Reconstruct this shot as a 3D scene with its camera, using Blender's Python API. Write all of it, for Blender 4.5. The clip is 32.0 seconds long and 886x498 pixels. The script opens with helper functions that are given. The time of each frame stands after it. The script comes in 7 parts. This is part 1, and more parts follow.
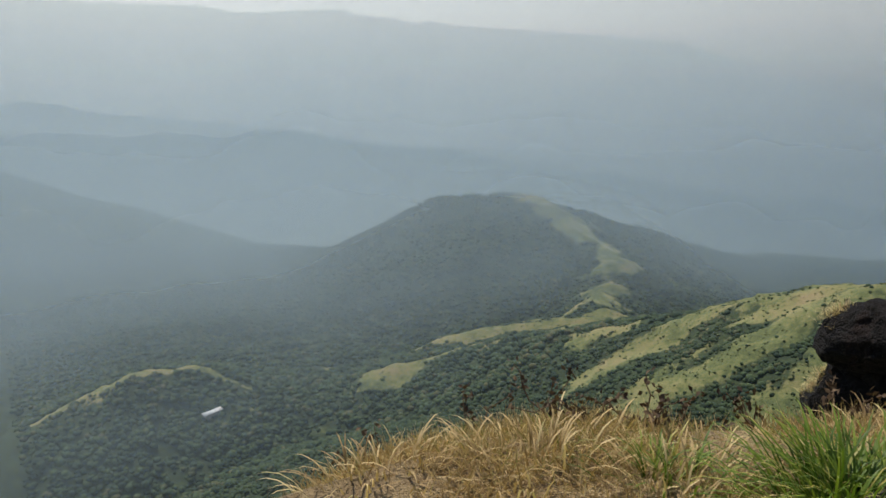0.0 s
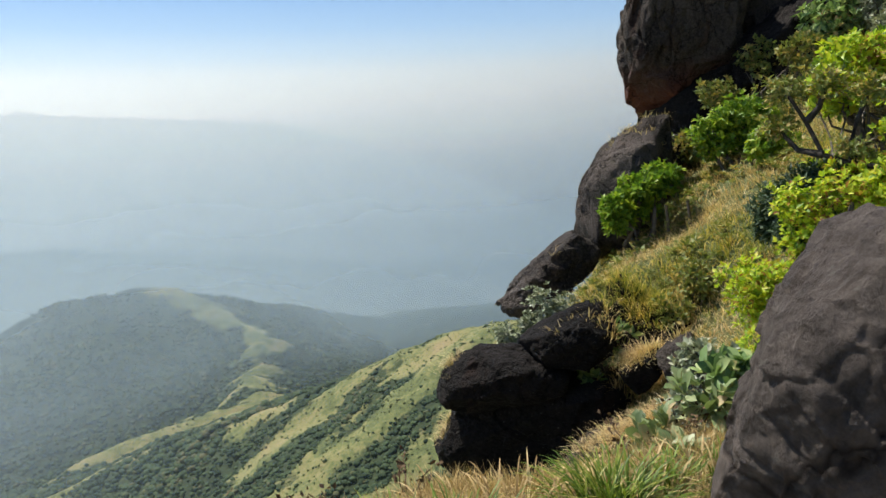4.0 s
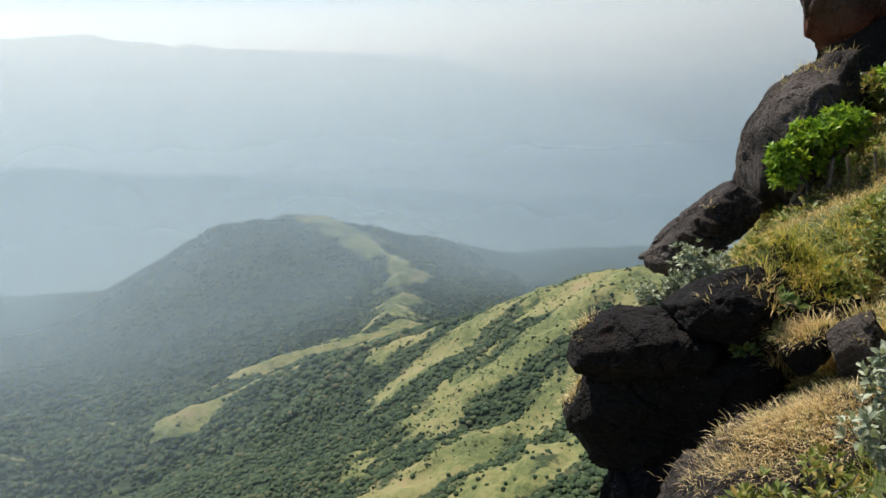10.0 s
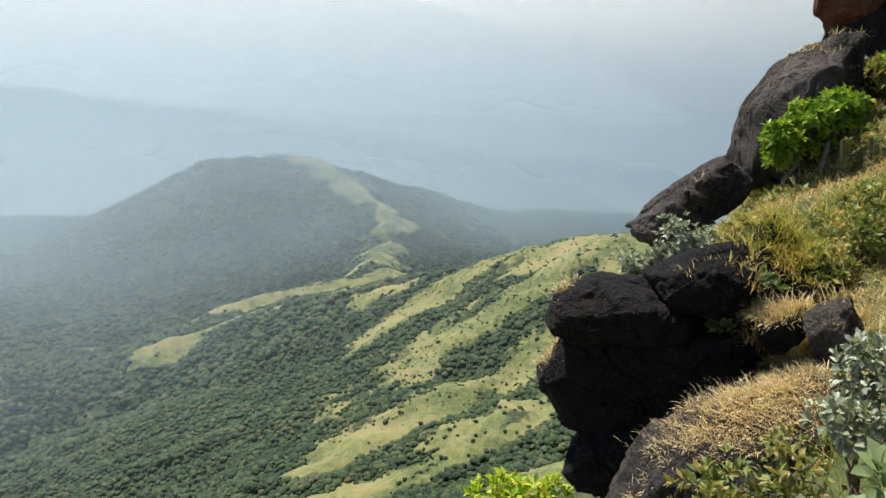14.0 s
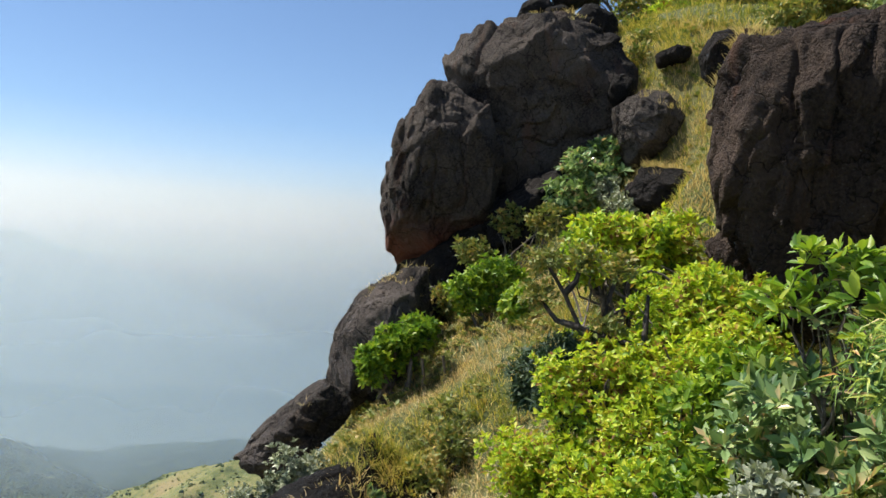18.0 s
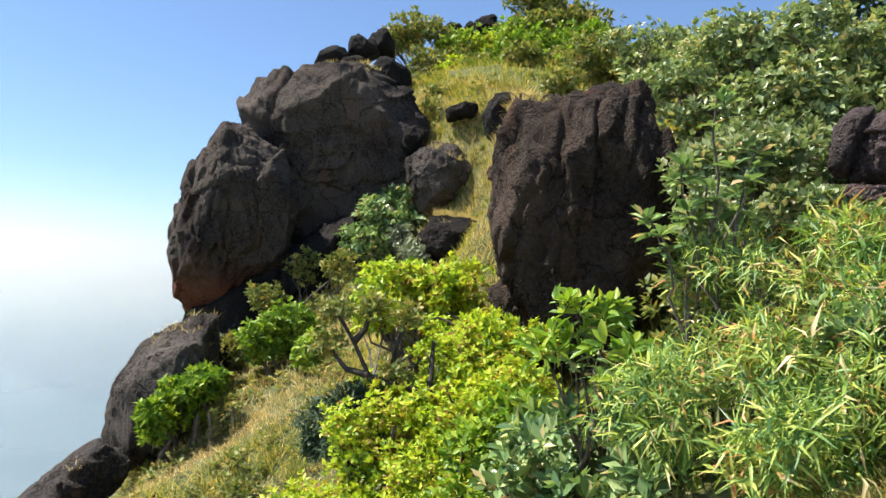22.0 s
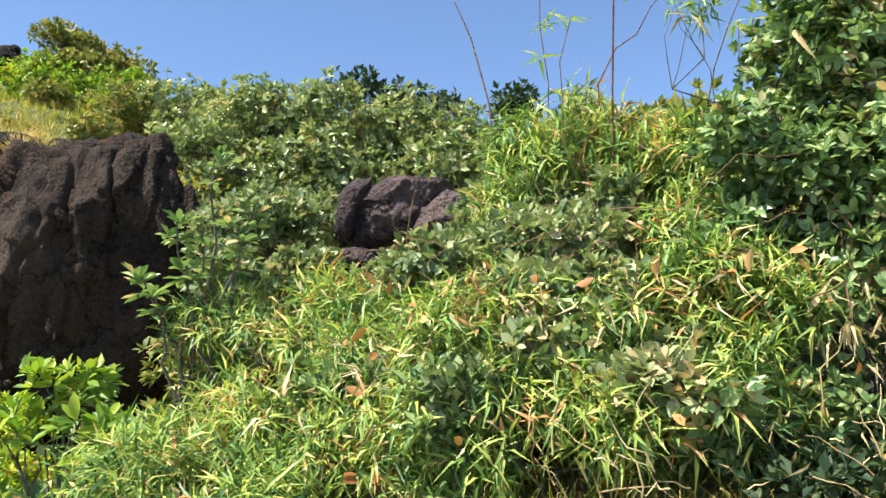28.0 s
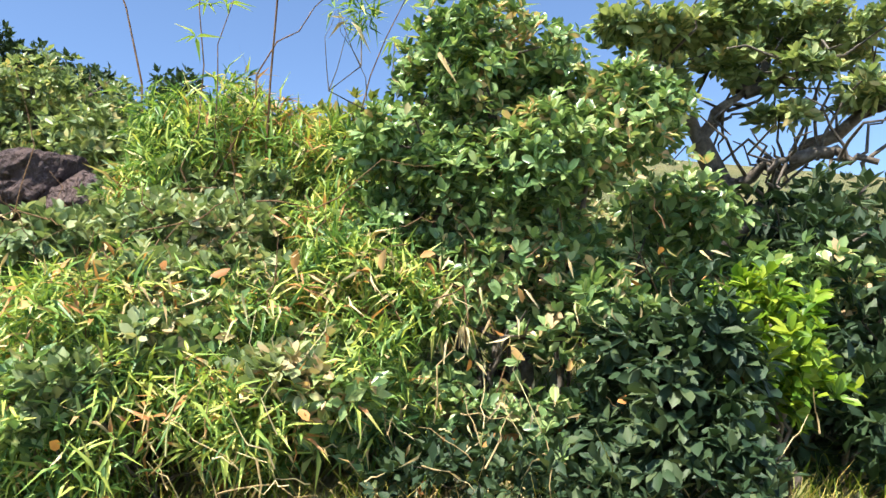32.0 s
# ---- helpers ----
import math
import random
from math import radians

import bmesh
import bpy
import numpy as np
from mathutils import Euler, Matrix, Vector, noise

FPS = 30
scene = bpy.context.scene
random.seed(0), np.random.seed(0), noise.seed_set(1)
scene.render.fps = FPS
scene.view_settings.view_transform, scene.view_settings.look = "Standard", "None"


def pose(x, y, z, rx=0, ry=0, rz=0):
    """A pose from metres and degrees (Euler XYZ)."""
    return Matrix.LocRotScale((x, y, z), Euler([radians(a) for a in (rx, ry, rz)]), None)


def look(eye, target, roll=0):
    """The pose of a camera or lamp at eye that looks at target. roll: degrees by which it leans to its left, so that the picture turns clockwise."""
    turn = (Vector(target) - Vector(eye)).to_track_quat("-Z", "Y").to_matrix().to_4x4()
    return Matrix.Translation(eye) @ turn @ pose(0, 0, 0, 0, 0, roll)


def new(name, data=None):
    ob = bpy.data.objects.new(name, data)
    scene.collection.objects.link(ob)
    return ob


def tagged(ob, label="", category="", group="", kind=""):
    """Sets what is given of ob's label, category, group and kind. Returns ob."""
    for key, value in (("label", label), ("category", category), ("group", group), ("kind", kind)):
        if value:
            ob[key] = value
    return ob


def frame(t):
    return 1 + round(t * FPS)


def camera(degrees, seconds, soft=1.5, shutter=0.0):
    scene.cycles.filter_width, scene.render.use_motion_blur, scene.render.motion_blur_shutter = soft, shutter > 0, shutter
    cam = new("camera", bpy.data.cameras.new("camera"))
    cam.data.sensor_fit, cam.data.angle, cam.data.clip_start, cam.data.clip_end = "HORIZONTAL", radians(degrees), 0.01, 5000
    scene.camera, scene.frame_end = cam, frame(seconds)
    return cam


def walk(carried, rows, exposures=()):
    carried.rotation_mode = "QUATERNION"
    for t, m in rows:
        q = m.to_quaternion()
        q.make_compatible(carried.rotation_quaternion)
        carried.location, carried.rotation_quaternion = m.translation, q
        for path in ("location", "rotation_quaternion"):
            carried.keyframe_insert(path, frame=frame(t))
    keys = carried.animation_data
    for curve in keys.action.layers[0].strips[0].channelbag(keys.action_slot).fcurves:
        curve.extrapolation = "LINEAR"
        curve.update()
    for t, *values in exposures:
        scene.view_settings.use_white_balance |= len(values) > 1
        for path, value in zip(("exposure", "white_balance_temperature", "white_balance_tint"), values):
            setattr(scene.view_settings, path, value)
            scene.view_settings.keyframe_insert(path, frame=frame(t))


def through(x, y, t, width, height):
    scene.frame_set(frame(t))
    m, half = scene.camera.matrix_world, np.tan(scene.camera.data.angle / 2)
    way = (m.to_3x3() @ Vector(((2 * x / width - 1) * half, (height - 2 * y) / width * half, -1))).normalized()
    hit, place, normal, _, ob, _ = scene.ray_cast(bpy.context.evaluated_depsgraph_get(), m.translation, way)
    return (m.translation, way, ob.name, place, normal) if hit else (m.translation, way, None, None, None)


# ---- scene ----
from mathutils.bvhtree import BVHTree

# seconds, x, y, z, yaw, pitch, roll
PATH = [
    (0, -0.390, -0.573, 1.305, 18.89, -14.95, -0.05), (0.5, -0.375, -0.621, 1.313, 14.09, -14.54, -0.91), (1, -0.314, -0.603, 1.318, 4.44, -14.33, -2.13),
    (1.5, -0.239, -0.561, 1.333, -4.89, -12.12, -2.22), (2, -0.199, -0.563, 1.360, -4.93, -9.56, -2.03), (2.5, -0.174, -0.592, 1.379, -6.41, -7.68, -2.72),
    (4.5, -0.158, -0.526, 1.403, -8.71, -10.86, -2.22), (5, -0.154, -0.518, 1.395, -8.11, -12.54, -1.52), (5.5, -0.153, -0.531, 1.397, -4.66, -14.06, -1.54),
    (6, -0.160, -0.538, 1.394, 0.07, -14.49, -1.62), (6.5, -0.152, -0.536, 1.395, 3.03, -13.14, -1.41), (7, -0.160, -0.538, 1.398, 1.00, -12.05, -1.46),
    (7.5, -0.126, -0.454, 1.381, -2.20, -12.39, -1.43), (8, -0.124, -0.366, 1.392, -2.60, -11.90, -1.59), (8.5, -0.090, -0.163, 1.366, -1.76, -12.57, -3.18),
    (9, -0.007, 0.015, 1.377, 0.22, -11.91, -3.31), (9.5, 0.032, 0.136, 1.418, 2.55, -13.13, -2.65), (10, 0.021, 0.241, 1.417, 2.51, -13.87, -2.11),
    (10.5, 0.049, 0.271, 1.408, 5.06, -14.22, 0.45), (11, 0.048, 0.288, 1.417, 4.39, -17.74, 0.51), (11.5, 0.044, 0.309, 1.411, 3.45, -21.22, 1.72),
    (12, 0.042, 0.300, 1.407, 3.53, -23.20, 2.88), (12.5, 0.043, 0.306, 1.398, 4.75, -23.77, 2.47), (13, 0.034, 0.288, 1.408, 5.17, -21.59, 1.49),
    (13.5, 0.040, 0.295, 1.408, 3.80, -19.32, 1.88), (15.5, 0.027, 0.259, 1.495, -8.76, -12.60, 3.05), (16, 0.001, 0.256, 1.489, -13.13, -11.05, 2.60),
    (16.5, 0.026, 0.276, 1.490, -17.44, -8.89, 2.99), (17, 0.023, 0.234, 1.513, -20.94, -5.17, 3.24), (17.5, -0.036, 0.238, 1.509, -24.20, -1.97, 4.01),
    (18, -0.027, 0.222, 1.540, -27.23, 0.87, 3.39), (18.5, -0.083, 0.195, 1.582, -30.86, 3.77, 2.01), (19, -0.058, 0.102, 1.565, -32.84, 6.34, 1.87),
    (19.5, -0.039, 0.093, 1.580, -34.28, 7.31, 1.98), (20, -0.036, 0.076, 1.599, -35.82, 7.36, 2.02), (20.5, -0.044, 0.063, 1.613, -37.69, 7.04, 2.20),
    (21, -0.037, 0.064, 1.611, -39.29, 6.26, 2.52), (21.5, -0.017, 0.066, 1.611, -40.48, 5.38, 2.64), (22, -0.001, 0.070, 1.611, -42.18, 4.92, 2.71),
    (22.5, -0.004, 0.064, 1.605, -44.58, 6.16, 2.53), (23, 0.020, 0.052, 1.638, -46.82, 7.63, 1.82), (23.5, 0.033, 0.055, 1.657, -49.52, 6.21, 0.34),
    (24, 0.040, 0.053, 1.654, -51.66, 4.26, -1.06), (24.5, 0.148, -0.048, 1.698, -53.29, 5.53, -1.18), (25, 0.188, -0.151, 1.689, -55.67, 6.98, -1.19),
    (25.5, 0.156, -0.151, 1.696, -59.55, 6.83, -1.52), (26, 0.135, -0.129, 1.698, -64.25, 7.57, -1.40), (26.5, 0.145, -0.113, 1.699, -68.62, 8.23, -1.28),
    (28.5, 0.435, -0.190, 1.638, -77.87, 10.79, -1.28), (29, 0.441, -0.201, 1.634, -81.63, 11.94, -1.41), (29.5, 0.454, -0.217, 1.628, -85.53, 12.19, -1.67),
    (30, 0.469, -0.232, 1.615, -89.15, 11.81, -2.01), (30.5, 0.487, -0.248, 1.607, -91.97, 11.89, -2.19), (31, 0.503, -0.247, 1.600, -94.41, 12.01, -2.07),
    (31.5, 0.500, -0.252, 1.596, -97.24, 11.41, -1.65), (32, 0.510, -0.259, 1.596, -101.01, 9.87, -1.32),
]
cam = camera(60.90, 32.0)


def row_pose(x, y, z, yaw, pitch, roll):
    return pose(x, y, z) @ pose(0, 0, 0, 0, 0, yaw) @ pose(0, 0, 0, 90 + pitch) @ pose(0, 0, 0, 0, 0, roll)


EXPOSURES = [(0, -0.22), (0.8, -0.2), (1.6, 0.25), (5, 0.35), (10.5, 0.35), (11.5, 0.55), (13.5, 0.6), (15.5, 0.45), (17, 0.45), (19, 0.65), (23, 1.12), (26, 1.25), (29, 1.2), (30.5, 1.24), (32, 1.33)]
walk(cam, [(r[0], row_pose(*r[1:])) for r in PATH], EXPOSURES)

# ---- sky, sun ----
SUN_AZ, SUN_EL = 48.0, 60.0        # degrees to the left of +y, degrees up
world = bpy.data.worlds.new("sky")
scene.world = world
world.use_nodes = True
wn = world.node_tree.nodes
sky = wn.new("ShaderNodeTexSky")
sky.sky_type, sky.sun_disc = "NISHITA", False
sky.sun_elevation, sky.sun_rotation = radians(SUN_EL), radians(-SUN_AZ)
sky.altitude, sky.air_density, sky.dust_density, sky.ozone_density = 1200, 1.0, 0.1, 4.0
world.node_tree.links.new(sky.outputs[0], wn["Background"].inputs[0])
wn["Background"].inputs[1].default_value = 0.105
sun = new("sun", bpy.data.lights.new("sun", "SUN"))
sun.data.energy, sun.data.angle, sun.data.color = 5.0, radians(0.53), (1.0, 0.95, 0.86)
sd = Vector((-math.sin(radians(SUN_AZ)) * math.cos(radians(SUN_EL)), math.cos(radians(SUN_AZ)) * math.cos(radians(SUN_EL)), math.sin(radians(SUN_EL))))
sun.matrix_world = look(sd * 50, (0, 0, 0))


# ---- materials ----
def material(name, rough=0.8):
    m = bpy.data.materials.new(name)
    m.use_nodes = True
    b = m.node_tree.nodes["Principled BSDF"]
    b.inputs["Roughness"].default_value = rough
    return m, m.node_tree.nodes, m.node_tree.links, b


def ramp(nodes, stops, interp="LINEAR"):
    n = nodes.new("ShaderNodeValToRGB")
    n.color_ramp.interpolation = interp
    while len(n.color_ramp.elements) < len(stops):
        n.color_ramp.elements.new(0.5)
    for e, (p, c) in zip(n.color_ramp.elements, stops):
        e.position, e.color = p, (*c, 1.0)
    return n


def noise_tex(nodes, links, coord, scale, detail=4.0, rough=0.55):
    n = nodes.new("ShaderNodeTexNoise")
    n.inputs["Scale"].default_value, n.inputs["Detail"].default_value, n.inputs["Roughness"].default_value = scale, detail, rough
    links.new(coord, n.inputs["Vector"])
    return n


def mix_rgb(nodes, links, fac, a, b, mode="MIX"):
    n = nodes.new("ShaderNodeMix")
    n.data_type, n.blend_type = "RGBA", mode
    for sock, val in ((n.inputs[0], fac), (n.inputs[6], a), (n.inputs[7], b)):
        if isinstance(val, (int, float)):
            sock.default_value = val
        elif isinstance(val, tuple):
            sock.default_value = (*val, 1.0)
        else:
            links.new(val, sock)
    return n.outputs[2]


def maths(nodes, links, op, a, b=0.0):
    n = nodes.new("ShaderNodeMath")
    n.operation = op
    for sock, val in zip(n.inputs, (a, b)):
        if isinstance(val, (int, float)):
            sock.default_value = val
        else:
            links.new(val, sock)
    return n.outputs[0]


def rock_material(name, dark, light, rust, rust_amount=0.35, relief_depth=0.1, red_below=None):
    """Weathered basalt: dark varnish, grey worn crests, rusty streaks, pitted relief."""
    m, n, l, b = material(name, 0.85)
    b.inputs["Specular IOR Level"].default_value = 0.2
    pos = n.new("ShaderNodeNewGeometry").outputs["Position"]
    big = noise_tex(n, l, pos, 0.55, 5)
    fine = noise_tex(n, l, pos, 17.0, 9, 0.75)
    base = ramp(n, [(0.4, dark), (0.55, light), (0.68, tuple(1.6 * c for c in light))])
    l.new(maths(n, l, "ADD", maths(n, l, "MULTIPLY", big.outputs[0], 0.55), maths(n, l, "MULTIPLY", fine.outputs[0], 0.45)), base.inputs[0])
    st = n.new("ShaderNodeMapping")
    st.inputs["Scale"].default_value = (1.6, 1.6, 0.25)
    l.new(pos, st.inputs[0])
    streak = noise_tex(n, l, st.outputs[0], 1.1, 5, 0.6)
    sr = ramp(n, [(0.56, (0, 0, 0)), (0.72, (rust_amount,) * 3)])
    l.new(streak.outputs[0], sr.inputs[0])
    col = mix_rgb(n, l, sr.outputs[0], base.outputs[0], rust)
    if red_below is not None:                             # rust-red mineral stain round the undercut foot
        sep = n.new("ShaderNodeSeparateXYZ")
        l.new(pos, sep.inputs[0])
        level = maths(n, l, "ADD", sep.outputs[2], maths(n, l, "MULTIPLY", big.outputs[0], 2.6))
        foot = n.new("ShaderNodeMapRange")
        foot.inputs["From Min"].default_value, foot.inputs["From Max"].default_value = red_below + 1.9, red_below + 0.9
        foot.inputs["To Max"].default_value = 0.75
        l.new(level, foot.inputs[0])
        col = mix_rgb(n, l, foot.outputs[0], col, (0.17, 0.05, 0.025))
    lich = noise_tex(n, l, pos, 26.0, 3, 0.6)
    lr = ramp(n, [(0.66, (0, 0, 0)), (0.72, (0.35,) * 3)])
    l.new(lich.outputs[0], lr.inputs[0])
    toned = mix_rgb(n, l, lr.outputs[0], col, (0.2, 0.195, 0.17))
    pit = n.new("ShaderNodeTexVoronoi")
    pit.inputs["Scale"].default_value = 30.0
    l.new(pos, pit.inputs["Vector"])
    warp = noise_tex(n, l, pos, 1.7, 4, 0.6)
    moved = n.new("ShaderNodeVectorMath")
    moved.operation = "MULTIPLY_ADD"
    l.new(warp.outputs["Color"], moved.inputs[0])
    moved.inputs[1].default_value = (0.9, 0.9, 0.9)
    l.new(pos, moved.inputs[2])
    crack = n.new("ShaderNodeTexVoronoi")
    crack.feature = "DISTANCE_TO_EDGE"
    crack.inputs["Scale"].default_value = 1.15
    l.new(moved.outputs[0], crack.inputs["Vector"])
    cr = ramp(n, [(0.0, (0, 0, 0)), (0.03, (1, 1, 1))])
    l.new(crack.outputs["Distance"], cr.inputs[0])
    dim = ramp(n, [(0.0, (0.25, 0.23, 0.22)), (0.02, (1, 1, 1))])
    l.new(crack.outputs["Distance"], dim.inputs[0])
    l.new(mix_rgb(n, l, 1.0, toned, dim.outputs[0], "MULTIPLY"), b.inputs["Base Color"])
    mid = noise_tex(n, l, pos, 2.6, 6, 0.68)
    h = maths(n, l, "ADD", maths(n, l, "MULTIPLY", fine.outputs[0], 0.75), maths(n, l, "MULTIPLY", pit.outputs[0], 0.35))
    h = maths(n, l, "ADD", h, maths(n, l, "MULTIPLY", mid.outputs[0], 0.8))
    h = maths(n, l, "ADD", h, maths(n, l, "MULTIPLY", cr.outputs[0], 0.3))
    bump = n.new("ShaderNodeBump")
    bump.inputs["Strength"].default_value, bump.inputs["Distance"].default_value = 1.0, relief_depth
    l.new(h, bump.inputs["Height"])
    l.new(bump.outputs[0], b.inputs["Normal"])
    return m


def leaf_material(name, stops, gloss=0.45, through=0.3, clump=2.2):
    """Leaves: each leaf takes its own tone; light passes through the blade."""
    m, n, l, b = material(name, gloss)
    isl = n.new("ShaderNodeNewGeometry").outputs["Random Per Island"]
    r = ramp(n, stops)
    patch = noise_tex(n, l, n.new("ShaderNodeNewGeometry").outputs["Position"], clump, 2, 0.5)
    l.new(maths(n, l, "ADD", isl, maths(n, l, "MULTIPLY", maths(n, l, "SUBTRACT", patch.outputs[0], 0.5), 1.1)), r.inputs[0])
    l.new(r.outputs[0], b.inputs["Base Color"])
    b.inputs["Specular IOR Level"].default_value = 0.36
    t = n.new("ShaderNodeBsdfTranslucent")
    tint = mix_rgb(n, l, 1.0, r.outputs[0], (1.1, 1.15, 0.66), "MULTIPLY")
    l.new(tint, t.inputs[0])
    mx = n.new("ShaderNodeMixShader")
    mx.inputs[0].default_value = through
    l.new(b.outputs[0], mx.inputs[1])
    l.new(t.outputs[0], mx.inputs[2])
    l.new(mx.outputs[0], n["Material Output"].inputs[0])
    return m


def bark_material(name, a, c):
    m, n, l, b = material(name, 0.9)
    pos = n.new("ShaderNodeNewGeometry").outputs["Position"]
    t = noise_tex(n, l, pos, 18.0, 6, 0.7)
    r = ramp(n, [(0.35, a), (0.65, c)])
    l.new(t.outputs[0], r.inputs[0])
    l.new(r.outputs[0], b.inputs["Base Color"])
    bump = n.new("ShaderNodeBump")
    bump.inputs["Strength"].default_value, bump.inputs["Distance"].default_value = 0.6, 0.02
    l.new(t.outputs[0], bump.inputs["Height"])
    l.new(bump.outputs[0], b.inputs["Normal"])
    return m


# Basalt toned near black, so its colour also carries the overhang's shade.
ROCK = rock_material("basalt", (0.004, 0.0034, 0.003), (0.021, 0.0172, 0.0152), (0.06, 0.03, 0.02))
ROCK_RED = rock_material("basalt with rust", (0.009, 0.0064, 0.0052), (0.062, 0.042, 0.031), (0.15, 0.06, 0.03), 0.6)
ROCK_CRAG = rock_material("basalt with rust-red foot", (0.011, 0.0090, 0.0080), (0.088, 0.070, 0.057), (0.15, 0.07, 0.042), 0.4, 0.1, 2.2)
ROCK_ROSE = rock_material("purple-brown basalt", (0.05, 0.036, 0.035), (0.16, 0.115, 0.11), (0.2, 0.13, 0.1), 0.3, 0.07)
ROCK_PALE = rock_material("pale worn rock", (0.08, 0.07, 0.06), (0.28, 0.24, 0.2), (0.25, 0.18, 0.12), 0.3, 0.08)
ROCK_NEAR = rock_material("pitted grey-brown basalt", (0.035, 0.029, 0.025), (0.15, 0.122, 0.104), (0.17, 0.12, 0.09), 0.3, 0.05)
ROCK_GREY = rock_material("worn grey basalt", (0.018, 0.0155, 0.0140), (0.105, 0.086, 0.073), (0.15, 0.10, 0.07), 0.3)
L_YELLOW = leaf_material("yellow-green leaves", [(0, (0.140, 0.255, 0.024)), (0.35, (0.385, 0.520, 0.038)), (0.8, (0.630, 0.645, 0.055)), (0.96, (0.372, 0.213, 0.047)), (1, (0.248, 0.125, 0.035))], 0.45, 0.4)
L_BRIGHT = leaf_material("bright green leaves", [(0, (0.075, 0.165, 0.020)), (0.6, (0.220, 0.345, 0.032)), (1, (0.400, 0.460, 0.050))], 0.42, 0.38)
L_MID = leaf_material("mid green glossy leaves", [(0, (0.082, 0.155, 0.058)), (0.6, (0.235, 0.345, 0.128)), (0.93, (0.440, 0.510, 0.210)), (1, (0.680, 0.460, 0.260))], 0.28, 0.3)
# Naturally dark leaves, lowered further so the colour stands for thicket shade.
L_DARK = leaf_material("dark green leaves", [(0, (0.020, 0.045, 0.020)), (0.7, (0.048, 0.085, 0.036)), (1, (0.095, 0.130, 0.055))], 0.55, 0.22)
L_SILVER = leaf_material("silvery green leaves", [(0, (0.16, 0.19, 0.12)), (0.6, (0.3, 0.33, 0.22)), (1, (0.48, 0.49, 0.36))], 0.5, 0.2)
L_LANT = leaf_material("grey-green leaves", [(0, (0.100, 0.150, 0.062)), (0.5, (0.220, 0.285, 0.120)), (0.9, (0.400, 0.430, 0.220)), (1, (0.520, 0.400, 0.220))], 0.42, 0.28)
L_BAMBOO = leaf_material("bamboo leaves", [(0, (0.050, 0.120, 0.036)), (0.3, (0.145, 0.262, 0.062)), (0.62, (0.315, 0.430, 0.100)), (0.88, (0.540, 0.585, 0.125)), (0.95, (0.740, 0.640, 0.220)), (0.98, (0.740, 0.600, 0.320)), (1, (0.600, 0.280, 0.110))], 0.4, 0.33)
L_OLIVE = leaf_material("olive scrub leaves", [(0, (0.118, 0.161, 0.043)), (0.6, (0.237, 0.266, 0.068)), (1, (0.445, 0.322, 0.099))], 0.5, 0.3)
G_DRY = leaf_material("dry straw grass", [(0, (0.390, 0.275, 0.131)), (0.5, (0.663, 0.490, 0.247)), (0.85, (0.825, 0.677, 0.401)), (1, (0.317, 0.346, 0.107))], 0.7, 0.25)
G_TAN = leaf_material("tan ledge grass", [(0, (0.30, 0.195, 0.085)), (0.5, (0.56, 0.400, 0.185)), (0.85, (0.74, 0.570, 0.300)), (1, (0.28, 0.280, 0.080))], 0.7, 0.25)
G_GREEN = leaf_material("green grass", [(0, (0.060, 0.110, 0.012)), (0.6, (0.140, 0.215, 0.022)), (0.85, (0.270, 0.320, 0.045)), (1, (0.450, 0.390, 0.110))], 0.5, 0.3)
G_OLIVE = leaf_material("olive hillside grass", [(0, (0.150, 0.195, 0.034)), (0.45, (0.350, 0.350, 0.062)), (0.8, (0.640, 0.490, 0.125)), (1, (0.800, 0.600, 0.230))], 0.6, 0.28)
L_RUST = leaf_material("dead orange leaves", [(0, (0.30, 0.12, 0.04)), (0.6, (0.55, 0.26, 0.08)), (1, (0.66, 0.42, 0.16))], 0.6, 0.25)
G_SEED = leaf_material("brown seed heads", [(0, (0.06, 0.035, 0.02)), (1, (0.16, 0.1, 0.05))], 0.8, 0.1)
L_SCRUB = leaf_material("scrub", [(0, (0.04, 0.06, 0.018)), (0.6, (0.08, 0.1, 0.03)), (1, (0.15, 0.15, 0.05))], 0.8, 0.1, 0.03)
L_LEATHER = leaf_material("leathery olive leaves", [(0, (0.105, 0.165, 0.065)), (0.6, (0.265, 0.325, 0.130)), (0.93, (0.460, 0.490, 0.220)), (1, (0.560, 0.450, 0.190))], 0.3, 0.3)
BARK = bark_material("grey-brown bark", (0.05, 0.038, 0.028), (0.17, 0.14, 0.11))
BARK_DARK = bark_material("dark wet bark", (0.018, 0.014, 0.011), (0.06, 0.048, 0.038))
BARK_RED = bark_material("reddish twig", (0.1, 0.045, 0.02), (0.22, 0.13, 0.06))
FOREST = leaf_material("forest canopy", [(0, (0.020, 0.038, 0.018)), (0.5, (0.037, 0.062, 0.026)), (0.85, (0.062, 0.093, 0.035)), (1, (0.100, 0.102, 0.046))], 0.9, 0.1, 0.02)


